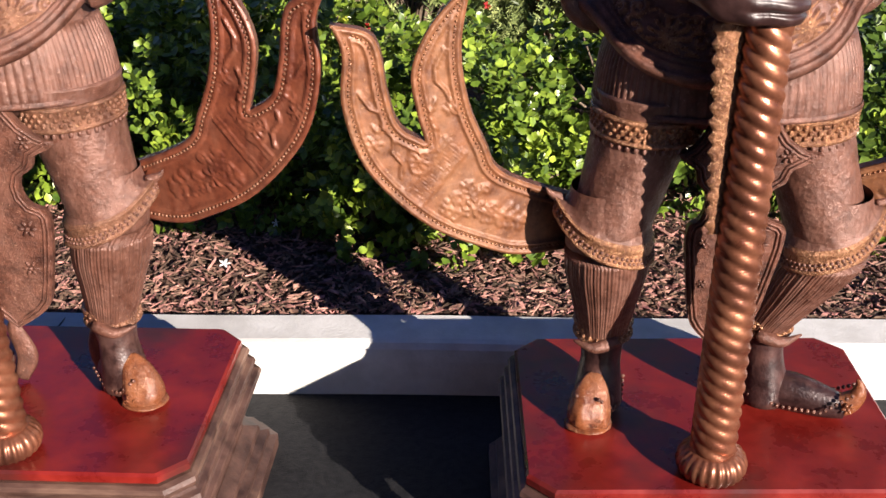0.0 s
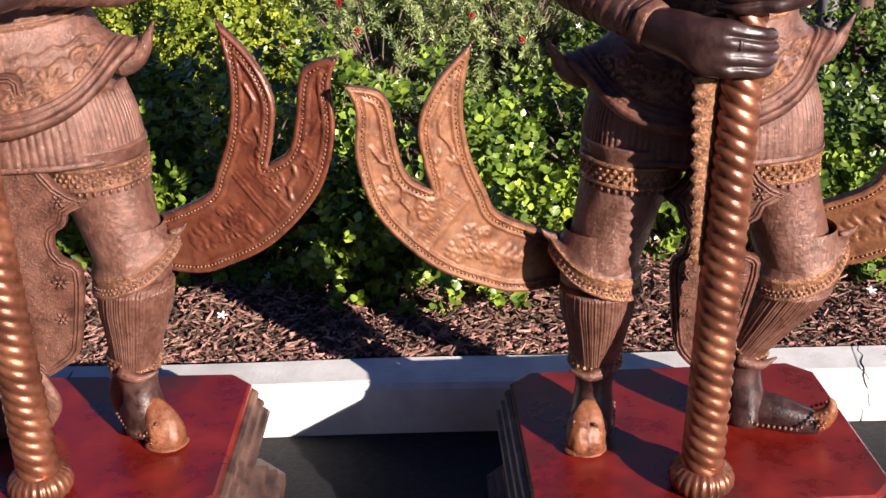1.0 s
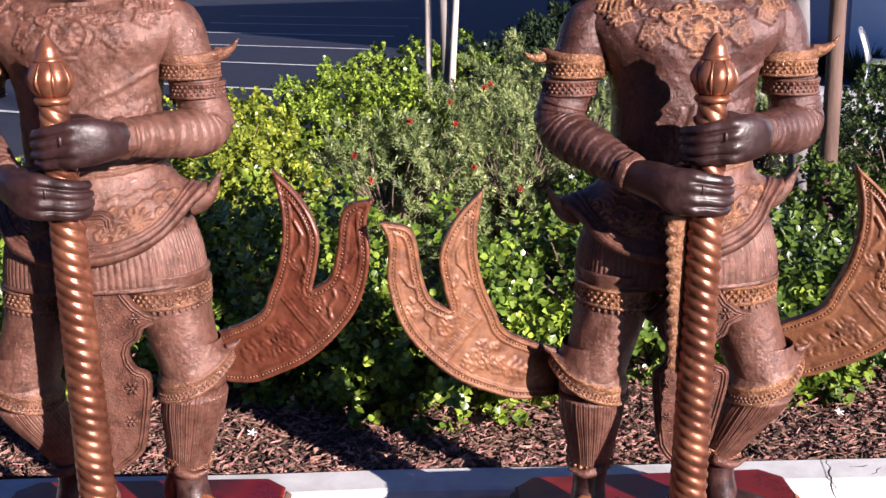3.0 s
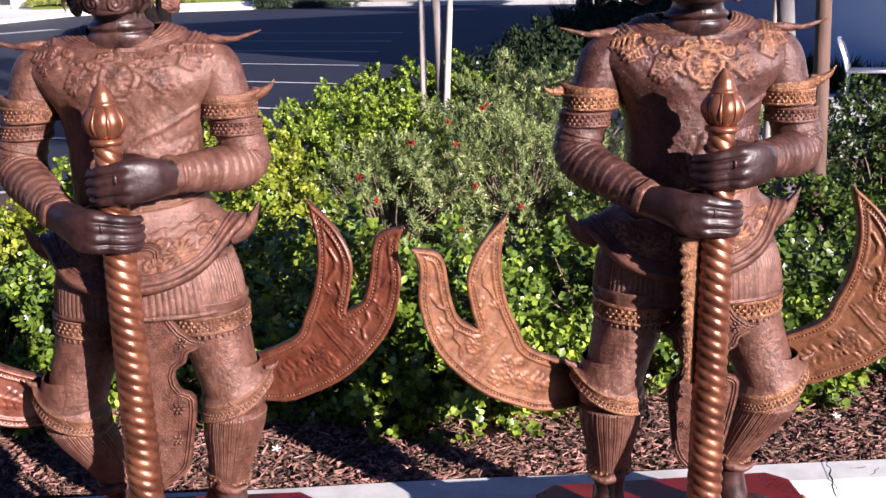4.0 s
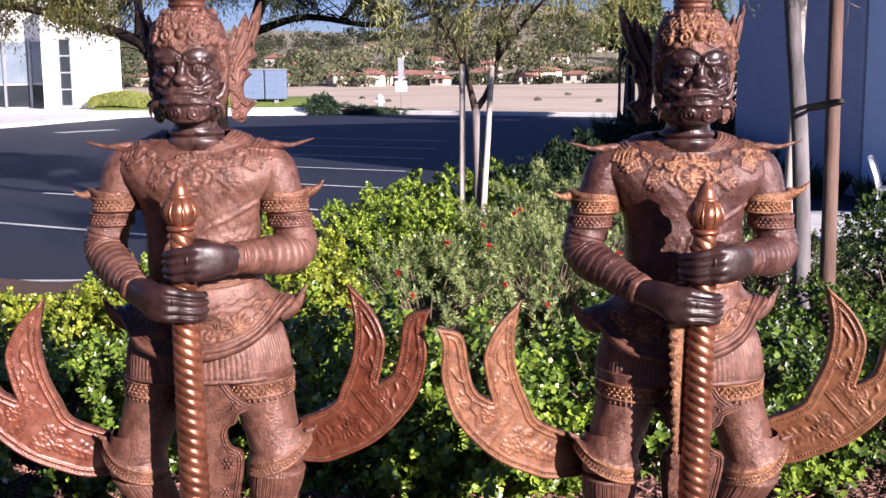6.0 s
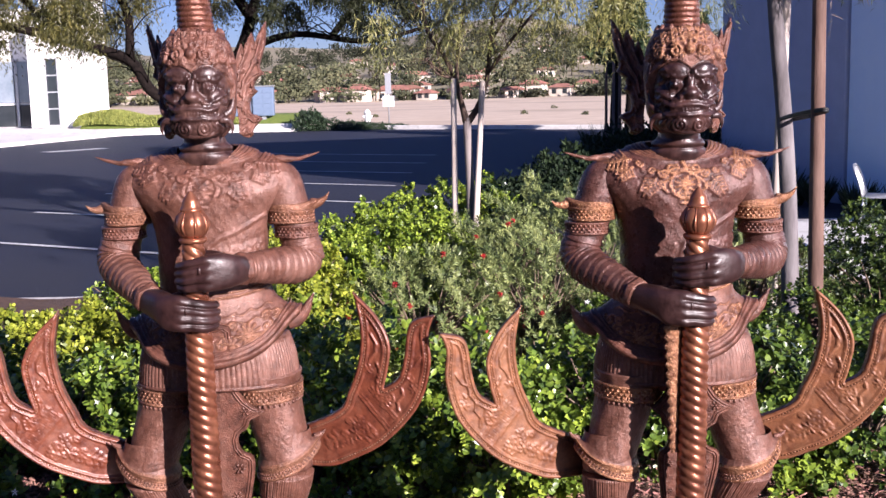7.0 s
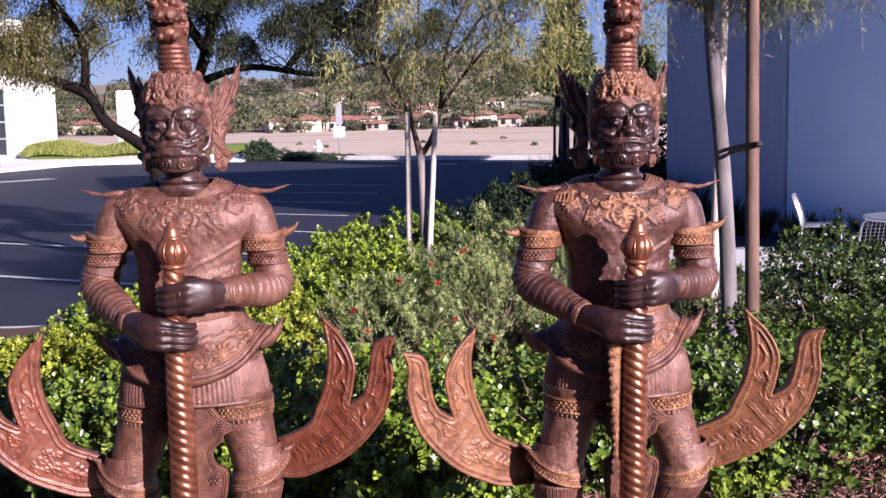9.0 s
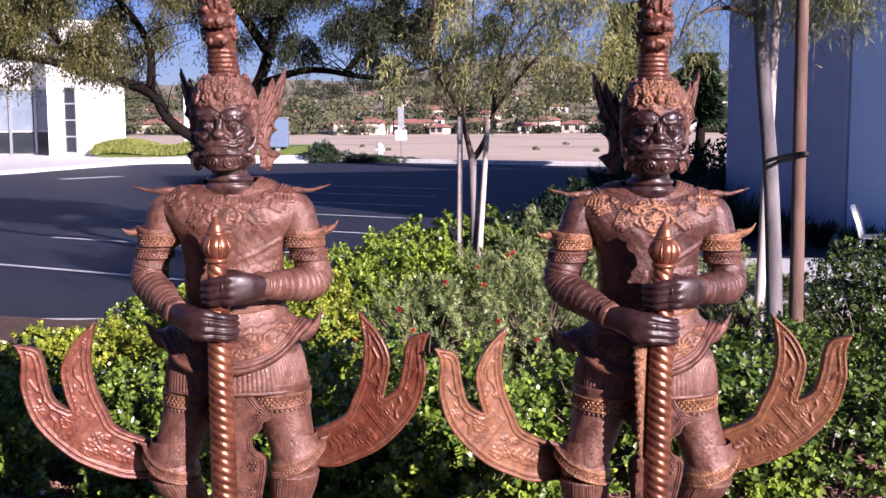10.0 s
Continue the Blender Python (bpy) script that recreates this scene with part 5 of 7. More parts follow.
def torso(S, gilt=1):
    """Chest, sloping shoulders and the carved collar in one sheet; folds of the wrapped cloth at one side."""
    z, hx, hy = ring_rows([(0.80, 0.165, 0.110), (0.85, 0.155, 0.105), (0.90, 0.149, 0.100), (0.96, 0.148, 0.099), (1.02, 0.150, 0.101), (1.065, 0.156, 0.104), (1.095, 0.168, 0.106), (1.125, 0.194, 0.107), (1.155, 0.216, 0.106),
                           (1.185, 0.221, 0.101), (1.208, 0.213, 0.094), (1.226, 0.192, 0.087), (1.240, 0.163, 0.082), (1.250, 0.135, 0.080), (1.257, 0.113, 0.079), (1.262, 0.096, 0.077), (1.265, 0.082, 0.073)], 9)
    n = 340
    th = np.arange(n) * 2 * np.pi / n
    c, s = round_power(th, 2.35)
    tilt = np.interp(z, [1.10, 1.20, 1.25, 1.265], [0, 0.014, 0.030, 0.036])
    f = np.maximum(0, -np.sin(th)) ** 1.2
    X = hx[:, None] * c
    Y = 0.004 + hy[:, None] * s
    Z = z[:, None] - tilt[:, None] * f
    V = np.stack([X, Y, Z], 2)
    st = [(((0, 1.158), (0, 1.1581)), 0.010, 0.008), (curl(0, 1.158, 0.017, 1.0, 1), 0.0036, 0.006)] + petals(0, 1.158, 0.026, 11, 0.0036, 0.006)
    st += [(((0, 1.196), (0.004, 1.205), (0, 1.214)), 0.008, 0.008)] + carved_leaf((0, 1.142), (0, 1.108), 0.006, 3)
    for sx in (-1, 1):
        m = lambda pts: [(sx * a, b) for a, b in pts]
        st += [(curl(sx * 0.030, 1.200, 0.016, 1.35, sx, 2.6 if sx > 0 else 0.54), 0.0044, 0.008), (curl(sx * 0.052, 1.188, 0.014, 1.25, -sx, 0.5 if sx > 0 else 2.64), 0.0040, 0.007),
               (m(((0.006, 1.192), (0.030, 1.180), (0.038, 1.158), (0.026, 1.134), (0.006, 1.124))), 0.0042, 0.007), (m(((0.036, 1.176), (0.050, 1.166), (0.054, 1.150), (0.044, 1.140))), 0.0038, 0.006)]
        st += carved_leaf((sx * 0.072, 1.178), (sx * 0.104, 1.132), 0.0046, 5, 0.12)
        st += carved_leaf((sx * 0.128, 1.206), (sx * 0.166, 1.176), 0.005, 5, 0.125)
        st += carved_leaf((sx * 0.132, 1.224), (sx * 0.198, 1.214), 0.006, 5, 0.11)
        st += [(curl(sx * 0.092, 1.170, 0.010, 1.3, sx), 0.0026, 0.0042), (curl(sx * 0.062, 1.160, 0.009, 1.3, -sx), 0.0026, 0.0042), (curl(sx * 0.150, 1.200, 0.009, 1.3, sx), 0.0026, 0.0042), (curl(sx * 0.100, 1.196, 0.009, 1.3, -sx), 0.0026, 0.004)]
        st += [(curl(sx * 0.082, 1.194, 0.010, 1.2, -sx), 0.0034, 0.005), (curl(sx * 0.112, 1.214, 0.010, 1.2, sx), 0.0034, 0.005), (curl(sx * 0.146, 1.222, 0.009, 1.2, -sx), 0.0034, 0.005)]
    R = np.where(Y < 0.02, carve(X, Z, st), 0.0)
    u = (hx - 0.082) / 0.052
    ribs = np.where((u > 0) & (u < 1), 0.0026 * (0.5 + 0.5 * np.cos(2 * np.pi * 5 * u)) + 0.0022, 0.0)[:, None] * np.ones(n)
    folds = [(((0.004 - 0.002 * i, 0.990 - 0.011 * i), (0.05, 0.995 - 0.012 * i), (0.10, 1.004 - 0.011 * i), (0.142, 1.018 - 0.010 * i)), 0.0044, 0.0052) for i in range(8)]
    folds += [(((-0.012, 0.93), (-0.006, 0.975), (0.004, 1.004), (0.030, 1.026), (0.080, 1.045), (0.150, 1.085)), 0.006, 0.0048), (((-0.02, 0.91), (-0.035, 0.96), (-0.02, 1.0)), 0.004, 0.002)]
    P = np.where(Y < 0.02, carve(X, Z, folds), 0.0)
    lumps = 0.0016 * np.sin(X * 41 + Z * 23) * np.sin(Z * 37 - X * 17) + 0.0007 * np.sin(X * 120) * np.sin(Z * 140 + X * 60)
    pec = 0.006 * np.exp(-((np.abs(X) - 0.075) / 0.05) ** 2 - ((Z - 1.125) / 0.035) ** 2) * (s < 0)
    skin(S, V, np.maximum(R, ribs) + P + lumps + pec, np.where(ribs > 0.0040, 4, np.where(R > 0.0040, gilt, np.where((R > 0.0025) | (ribs > 0), 1, 8))))


def apron(S, shift=0.0, lean=0.06):
    """Belly cloth spreading to a crescent hip plate with carved blossoms, scallops and upturned tips."""
    m, n = 76, 340
    t = np.linspace(0, 1, m)[:, None]
    th = np.arange(n) * 2 * np.pi / n
    c, s = round_power(th, 2.25)
    side = np.abs(np.cos(th)) ** 16
    rim = 0.694 + 0.096 * np.abs(np.cos(th)) ** 2.2 + 0.018 * side
    Z = 0.890 + (rim[None, :] - 0.890) * t
    flare = 0.012 * np.clip((t - 0.78) / 0.22, 0, 1) ** 2
    hx = np.interp(Z, [0.69, 0.73, 0.76, 0.79, 0.82, 0.85, 0.89], [0.226, 0.217, 0.206, 0.190, 0.172, 0.158, 0.150]) + flare
    hy = np.interp(Z, [0.69, 0.73, 0.76, 0.79, 0.82, 0.85, 0.89], [0.148, 0.144, 0.137, 0.128, 0.117, 0.107, 0.100]) + flare
    X, Y = (hx + 0.052 * side * t ** 3) * c, hy * s
    st = []
    for sx in (-1, 1):
        st += petals(sx * 0.104, 0.766, 0.029, 12, 0.0042, 0.006) + petals(sx * 0.104, 0.766, 0.013, 8, 0.003, 0.008)
        for a, b, r, h in ((0.058, 0.762, 0.016, 1), (0.150, 0.782, 0.015, -1), (0.070, 0.736, 0.014, -1), (0.134, 0.752, 0.014, 1), (0.064, 0.792, 0.013, -1), (0.146, 0.808, 0.013, 1), (0.170, 0.806, 0.012, -1), (0.036, 0.748, 0.013, 1), (0.036, 0.778, 0.012, -1)):
            st.append((curl(sx * a, b, r, 1.2, h * sx, a * 50), 0.0036, 0.005))
        st += carved_leaf((sx * 0.09, 0.735), (sx * 0.05, 0.722), 0.005, 3) + carved_leaf((sx * 0.128, 0.745), (sx * 0.16, 0.765), 0.005, 3)
        for row, (z0, h) in enumerate(((0.802, 0.0030), (0.826, 0.0024))):
            w = np.linspace(0.0, 0.17 - 0.012 * row, 40)
            st.append((np.stack([sx * w, z0 - 0.009 * np.abs(np.sin(w * math.pi / 0.040 + row)) + 0.20 * np.maximum(0, w - 0.08)], 1), 0.0030, h))
        st.append((((sx * 0.0, 0.868), (sx * 0.08, 0.870), (sx * 0.15, 0.880)), 0.004, 0.004))
        st.append((((sx * 0.0, 0.880), (sx * 0.08, 0.882), (sx * 0.15, 0.890)), 0.003, 0.003))
    R = np.where(Y < 0.03, carve(X, Z, st), 0.0)
    band = 0.004 * np.clip((t - 0.80) / 0.02, 0, 1) + 0.0035 * np.exp(-((t - 0.825) / 0.012) ** 2) + 0.003 * np.exp(-((t - 0.88) / 0.012) ** 2) + 0.005 * np.exp(-((t - 0.96) / 0.022) ** 2)
    H = R * (t < 0.79) + band + 0.0012 * np.sin(X * 47 + Z * 31) * np.sin(Z * 53)
    slots = np.where((R > 0.0022) & (t < 0.79), 4, np.where(t > 0.8, 1, 0)) * np.ones((m, n), int)
    V = np.stack([X, Y, Z], 2)
    inner = V[-1] * np.array((0.86, 0.86, 1.0)) + np.array((0, 0, 0.006))
    V = np.concatenate([V, inner[None]])
    V[..., 2] += lean * V[..., 0]
    V[..., 0] += shift * np.clip((0.89 - V[..., 2]) / 0.1, 0, 1)
    skin(S, V, np.concatenate([H, 0 * H[-1:]]), np.concatenate([slots, slots[-1:]]))
    for sx in (-1, 1):
        tip = [(sx * 0.196 + shift, -0.014, 0.776, 0.026), (sx * 0.222 + shift, -0.014, 0.783, 0.023), (sx * 0.243 + shift, -0.016, 0.800, 0.016), (sx * 0.256 + shift, -0.018, 0.822, 0.0095), (sx * 0.270 + shift, -0.02, 0.848, 0.0015)]
        tube(S, [(a, b, d + lean * (a - shift), r) for a, b, d, r in tip], 1, 14, 6, lambda th, t: 1 + 0.12 * np.sin(th * 5), flat=0.7)


def statue(name, loc, legs, label, cloth, sash=False, tall=1.0, lacquer=M_LACQ, shift=0.0, crown=1):
    """One mesh: 0 cloth, 1 carving, 2 dark bronze, 3 lacquer, 4 gilding, 5 copper."""
    S = Shape()
    for args in legs:
        leg(S, *args)
    fin(S, 1, 0.0, 0.0, -0.055, 1.0)
    fin(S, -1, 0.045, -0.028, -0.06, 1.0)
    # hips, pleated skirt and torso
    loft(S, [(0, 0.01, 0.60, 0.17, 0.10), (0, 0.0, 0.66, 0.205, 0.128), (0, 0.0, 0.72, 0.2, 0.125), (0, 0, 0.78, 0.16, 0.1)], 0, 56, 4, power=2.3)
    loft(S, [(0, 0.0, 0.630, 0.216, 0.136), (0, 0, 0.645, 0.217, 0.137), (0, 0, 0.70, 0.210, 0.134), (0, 0, 0.75, 0.195, 0.122)], 0, 720, 3,
         lambda th, t, z: 0.99 + 0.020 * np.abs(np.sin(th * 46 + 0.5 * np.sin(th * 9))) ** 0.6 + 0.004 * np.sin(th * 7), power=2.3)
    loft(S, [(0, 0, 0.632, 0.204, 0.126), (0, 0, 0.625, 0.218, 0.139), (0, 0, 0.629, 0.222, 0.142), (0, 0, 0.635, 0.220, 0.140)], 1, 72, 3, power=2.3, caps=False)
    torso(S, 4 if sash else 1)
    apron(S, shift)
    # hanging front panel with beaked sides, behind the club
    half = [(0.0, 0.80), (0.055, 0.80), (0.06, 0.74), (0.05, 0.70), (0.058, 0.64), (0.062, 0.585), (0.085, 0.53), (0.118, 0.497), (0.142, 0.49), (0.118, 0.474), (0.095, 0.462), (0.088, 0.44), (0.066, 0.425),
            (0.06, 0.40), (0.072, 0.375), (0.098, 0.362), (0.1, 0.33), (0.086, 0.27), (0.07, 0.215), (0.04, 0.19), (0.0, 0.17)]
    half = [(a, float(np.interp(b, [0.17, 0.36, 0.44, 0.49, 0.60, 0.80], [0.19, 0.43, 0.515, 0.565, 0.645, 0.80]))) for a, b in half]
    right = spline(half, 3)
    o = np.concatenate([right, right[::-1][1:-1] * np.array((-0.62, 1))])

    def hang(v):
        w = v.copy()
        w[:, 1] += 0.10 * np.clip(0.8 - v[:, 2], 0, 1)
        return w

    plate(S, o, -0.138, -0.123, 1, hang)
    for d in (0.006, 0.013):
        q = inset(o, d)
        tube(S, [(x, hang(np.array([[x, -0.139, z]]))[0, 1], z, 0.0026) for x, z in q[::2]], 1, 6, 1)
    for sx in (-1, 1):
        for z, x, r in ((0.565, 0.085, 0.014), (0.40, 0.06, 0.017), (0.66, 0.035, 0.014), (0.32, 0.05, 0.015)):
            flower(S, (x if sx > 0 else -0.55 * x, -0.14 + 0.1 * (0.8 - z), z), r if sx > 0 else r * 0.6, 1, 6, 0.4)
    # arms and hands
    we, wl = (0.102, -0.19, 0.962), (-0.132, -0.18, 0.884)
    arm(S, 1, (0.188, 0.0, 1.172), (0.255, 0.0, 0.945), we, (0.322, -0.012, 1.135))
    arm(S, -1, (-0.193, 0.0, 1.172), (-0.268, 0.0, 0.955), wl, (-0.334, -0.012, 1.112))
    hand_on_club(S, we, 0.963, 1)
    hand_on_club(S, wl, 0.862, -1)
    # horned points of the collar on the shoulders
    for sx in (-1, 1):
        tube(S, [(sx * 0.150, -0.010, 1.228, 0.006), (sx * 0.185, -0.016, 1.231, 0.0095), (sx * 0.215, -0.018, 1.229, 0.0085), (sx * 0.240, -0.018, 1.229, 0.0058), (sx * 0.268, -0.016, 1.236, 0.0045), (sx * 0.300, -0.014, 1.246, 0.0012)], 1, 14, 6,
             lambda th, t: 1 + 0.16 * np.sin(th * 3 + t * 26), flat=0.75)
    head(S, crown)
    if sash:
        v = []
        n = 70
        for i in range(n + 1):
            z = 0.81 - 0.34 * i / n
            y = -0.232 + 0.05 * (0.81 - z)
            wv = 2.2 * math.sin(i * 1.25)
            w = 0.040 - 0.020 * i / n
            v += [(-0.026, y + 0.008, z), (-0.034 - w * 0.5, y + 0.002, z), (-0.034 - w - 0.0018 * wv, y + 0.002, z), (-0.034 - w - 0.0018 * wv, y + 0.006, z), (-0.034 - w * 0.5, y + 0.007, z), (-0.026, y + 0.014, z)]
        S.add(v, [q[::-1] for q in grid_faces(n + 1, 6)], 4)
    for q in S.v:
        q[:, 2] *= tall
    ob = part(name, S, [M_CLOTH, M_CARVE, M_DARKR if sash else M_DARK, lacquer, M_GOLD if sash else M_GOLDL, M_COLUMN, M_HAND, M_AMBER, cloth])
    ob.location = loc
    return tagged(ob, label, "statue", "guardian statues")


statue("guardian_statue", RIGHT, [(-1, (-0.125, -0.022, 0.62), (-0.186, -0.040, 0.408), (-0.178, 0.02, 0.165), (-0.205, -0.055, 0)),
                                  (1, (0.12, 0.0, 0.62), (0.19, -0.03, 0.395), (0.118, 0.03, 0.175), (0.275, -0.025, 0), 0.62)],
       "dark copper-brown carved guardian statue with ruffled gold sash on a plinth", M_CLOTHD, True, 0.988, M_LACQG, -0.018, 4)
statue("guardian_statue", LEFT, [(1, (0.132, -0.012, 0.62), (0.178, -0.024, 0.412), (0.142, 0.02, 0.165), (0.200, -0.030, 0)),
                                 (-1, (-0.125, 0.0, 0.62), (-0.195, -0.03, 0.395), (-0.125, 0.03, 0.175), (-0.25, 0.0, 0), 0.62)],
       "dusty copper-brown carved guardian statue with tiered crown on a plinth", M_CLOTH)


def club(loc, lean, cut):
    c = thing("ceremonial_club", "burnished copper club with spiral shaft and melon-shaped knob, held upright", "club", loc, "ceremonial clubs")
    c.rotation_euler = (radians(2.3), radians(lean), 0)
    S = Shape()
    rows = [(0, 0, 0.03, 0.039), (0, 0, 0.3, 0.0375), (0, 0, 0.6, 0.0355), (0, 0, 0.8, 0.034), (0, 0, 0.92, 0.031), (0, 0, 1.065 - cut, 0.027)]
    r = spline(rows, 76)
    n = 48
    th = np.arange(n) * 2 * np.pi / n
    v = []
    for x, y, z, rad in r:
        ph = (4 * th + z * 2 * np.pi / 0.0255)
        g = 0.90 + 0.14 * np.abs(np.cos(ph / 2)) ** 0.75
        v.append(np.stack([rad * g * np.cos(th), rad * g * np.sin(th), np.full(n, z)], 1))
    S.add(np.concatenate(v), grid_faces(len(r), n) + [tuple(range(n - 1, -1, -1)), tuple((len(r) - 1) * n + j for j in range(n))])
    part("shaft", S, M_COPPER, c, "spirally fluted copper shaft")
    S = Shape()
    loft(S, [(0, 0, 0.0, 0.046, 0.046), (0, 0, 0.006, 0.054, 0.054), (0, 0, 0.022, 0.060, 0.060), (0, 0, 0.04, 0.055, 0.055), (0, 0, 0.052, 0.042, 0.042)], 0, 96, 4, lambda t, u, z: 1 + 0.035 * np.sin(t * 24))
    part("foot_ring", S, M_COPPER, c, "reeded copper foot ring")
    S = Shape()
    loft(S, [(0, 0, 1.058, 0.036, 0.036), (0, 0, 1.066, 0.038, 0.038), (0, 0, 1.072, 0.033, 0.033)], 0, 28, 3)
    loft(S, [(0, 0, 1.07, 0.026, 0.026), (0, 0, 1.082, 0.038, 0.038), (0, 0, 1.105, 0.0465, 0.0465), (0, 0, 1.128, 0.041, 0.041), (0, 0, 1.145, 0.027, 0.027)], 0, 64, 6,
         lambda t, u, z: 0.93 + 0.09 * np.abs(np.cos(t * 4)) ** 0.6)
    knob = part("knob", S, M_COPPER, c, "melon-shaped ribbed copper knob")
    knob.location.z, knob.scale = 1.06 * 0.07 - cut, (0.93, 0.93, 0.93)
    S = Shape()
    tube(S, [(0.028, 0, 1.074, 0.0026), (0.044, 0, 1.098, 0.0038), (0.043, 0, 1.116, 0.0038), (0.029, 0, 1.142, 0.0026)], 0, 8, 4)
    rib = part("rib", S, M_COPPER, knob)
    for i in range(8):
        ob = rib if i == 0 else new("rib", rib.data)
        ob.parent = knob
        ob.rotation_euler.z = 2 * math.pi * (i + 0.5) / 8
    S = Shape()
    loft(S, [(0, 0, 1.14, 0.028, 0.028), (0, 0, 1.147, 0.03, 0.03), (0, 0, 1.154, 0.026, 0.026), (0, 0, 1.162, 0.0235, 0.0235), (0, 0, 1.172, 0.021, 0.021), (0, 0, 1.184, 0.013, 0.013), (0, 0, 1.197, 0.003, 0.003)], 0, 28, 4)
    fin_ = part("finial", S, M_COPPER, c)
    fin_.location.z, fin_.scale = 1.06 * 0.07 - cut, (0.93, 0.93, 0.93)
    return c


club((RIGHT[0] - 0.003, RIGHT[1] - 0.19, 0.31), 0.5, 0.034)
club((LEFT[0] - 0.008, LEFT[1] - 0.187, 0.31), 0.2, 0.018)


# ---- planting ----
def unit(v):
    return v / (np.linalg.norm(v, axis=-1, keepdims=True) + 1e-9)


LEAF_T = np.array([(0, 0, 0), (-0.38, 0.28, 0.10), (-0.46, 0.62, 0.10), (0, 1.0, 0.0), (0.46, 0.62, 0.10), (0.38, 0.28, 0.10), (0, 0.55, 0.0)], float)
LEAF_F = [(0, 6, 2, 1), (6, 3, 2), (0, 5, 4, 6), (6, 4, 3)]
SMALL_T = np.array([(0, 0, 0), (-0.48, 0.42, 0.10), (-0.22, 0.92, 0.03), (0.22, 0.92, 0.03), (0.48, 0.42, 0.10)], float)
SMALL_F = [(0, 4, 3, 2, 1)]
BLADE_T = np.array([(0, 0, 0), (0.5, 0.4, 0.05), (0, 1, 0.12), (-0.5, 0.4, 0.05)], float)
BLADE_F = [(0, 1, 2, 3)]
NEEDLE_T = np.array([(-0.5, 0, 0), (0.5, 0, 0), (0.35, 0.7, 0.1), (0, 1, 0.15), (-0.35, 0.7, 0.1)], float)
NEEDLE_F = [(0, 1, 2, 3, 4)]


def leaves(S, base, along, face, length, width, template, faces, slot=0):
    """One leaf at each base, pointing along, with its upper side to face."""
    y = unit(along)
    x = unit(np.cross(y, face))
    z = np.cross(x, y)
    t = template
    p = (t[None, :, 0:1] * x[:, None, :] * width[:, None, None] + t[None, :, 1:2] * y[:, None, :] * length[:, None, None]
         + t[None, :, 2:3] * z[:, None, :] * width[:, None, None])
    S.add_many(p + base[:, None, :], faces, slot)


def mound_points(rng, n, c, r, low=-0.25, lumpy=1.0):
    """Points and outward normals on and just inside a lumpy half-ellipsoid."""
    d = unit(rng.normal(size=(n * 2, 3)))
    d = d[d[:, 2] > low][:n]
    lump = 1 + lumpy * (0.15 * np.sin(d[:, 0] * 8 + c[0] * 9) * np.sin(d[:, 1] * 7 + c[1] * 5) + 0.12 * np.sin(d[:, 2] * 13 + d[:, 0] * 10 + c[0] * 4))
    depth = 1 - 0.30 * rng.uniform(0, 1, len(d)) ** 2.4
    p = np.array(c) + d * np.array(r) * (lump * depth)[:, None]
    nrm = unit(d / np.array(r))
    return p, nrm


def sprigs(S, rng, p, nrm, k, length, width, template, faces, gap, spread=0.9, slot=0, up=0.45):
    """k leaves in a spiral round a shoot at each point."""
    axis = unit(nrm * 0.55 + np.array((0, 0, up)) + rng.normal(size=p.shape) * 0.42)
    a0 = unit(np.cross(axis, rng.normal(size=p.shape)))
    b0 = np.cross(axis, a0)
    ph = rng.uniform(0, 6.28, len(p))
    for i in range(k):
        a = ph + i * 2.4 + rng.normal(size=len(p)) * 0.25
        rad = a0 * np.cos(a)[:, None] + b0 * np.sin(a)[:, None]
        shrink = 0.7 + 0.3 * math.sin(math.pi * (i + 0.6) / k)
        base = p + axis * (i * gap)
        tilt = 0.25 + 0.75 * i / k
        leaves(S, base, rad * spread + axis * tilt, axis + rng.normal(size=p.shape) * 0.25, length * shrink * rng.uniform(0.75, 1.2, len(p)), width * shrink * rng.uniform(0.8, 1.15, len(p)), template, faces, slot)


def star_flowers(S, rng, p, nrm, r=0.014):
    a0 = unit(np.cross(nrm, rng.normal(size=p.shape)))
    b0 = np.cross(nrm, a0)
    for i in range(5):
        a = 2 * math.pi * i / 5
        rad = a0 * math.cos(a) + b0 * math.sin(a)
        leaves(S, p, rad + nrm * 0.2, nrm, np.full(len(p), r), np.full(len(p), r * 0.42), LEAF_T, LEAF_F)


S = Shape()
star_flowers(S, np.random.default_rng(1), np.array([(0, 0, 0)], float), np.array([(0.0, 0.0, 1.0)]), 0.015)
STAR = S.mesh("white_star_flower", [M_WHITEFL])


def stems(S, rng, c, r, n, rad=0.006):
    for i in range(n):
        a = rng.uniform(0, 6.28)
        u = rng.uniform(0.3, 0.9)
        e = (c[0] + r[0] * u * math.cos(a), c[1] + r[1] * u * math.sin(a), c[2] + r[2] * rng.uniform(0.35, 0.85))
        m = (c[0] + r[0] * u * 0.4 * math.cos(a), c[1] + r[1] * u * 0.4 * math.sin(a), c[2] + r[2] * 0.3)
        tube(S, [(c[0] + 0.05 * math.cos(a), c[1] + 0.05 * math.sin(a), 0.12, rad * 1.6), (*m, rad), (*e, rad * 0.5)], 0, 5, 3)


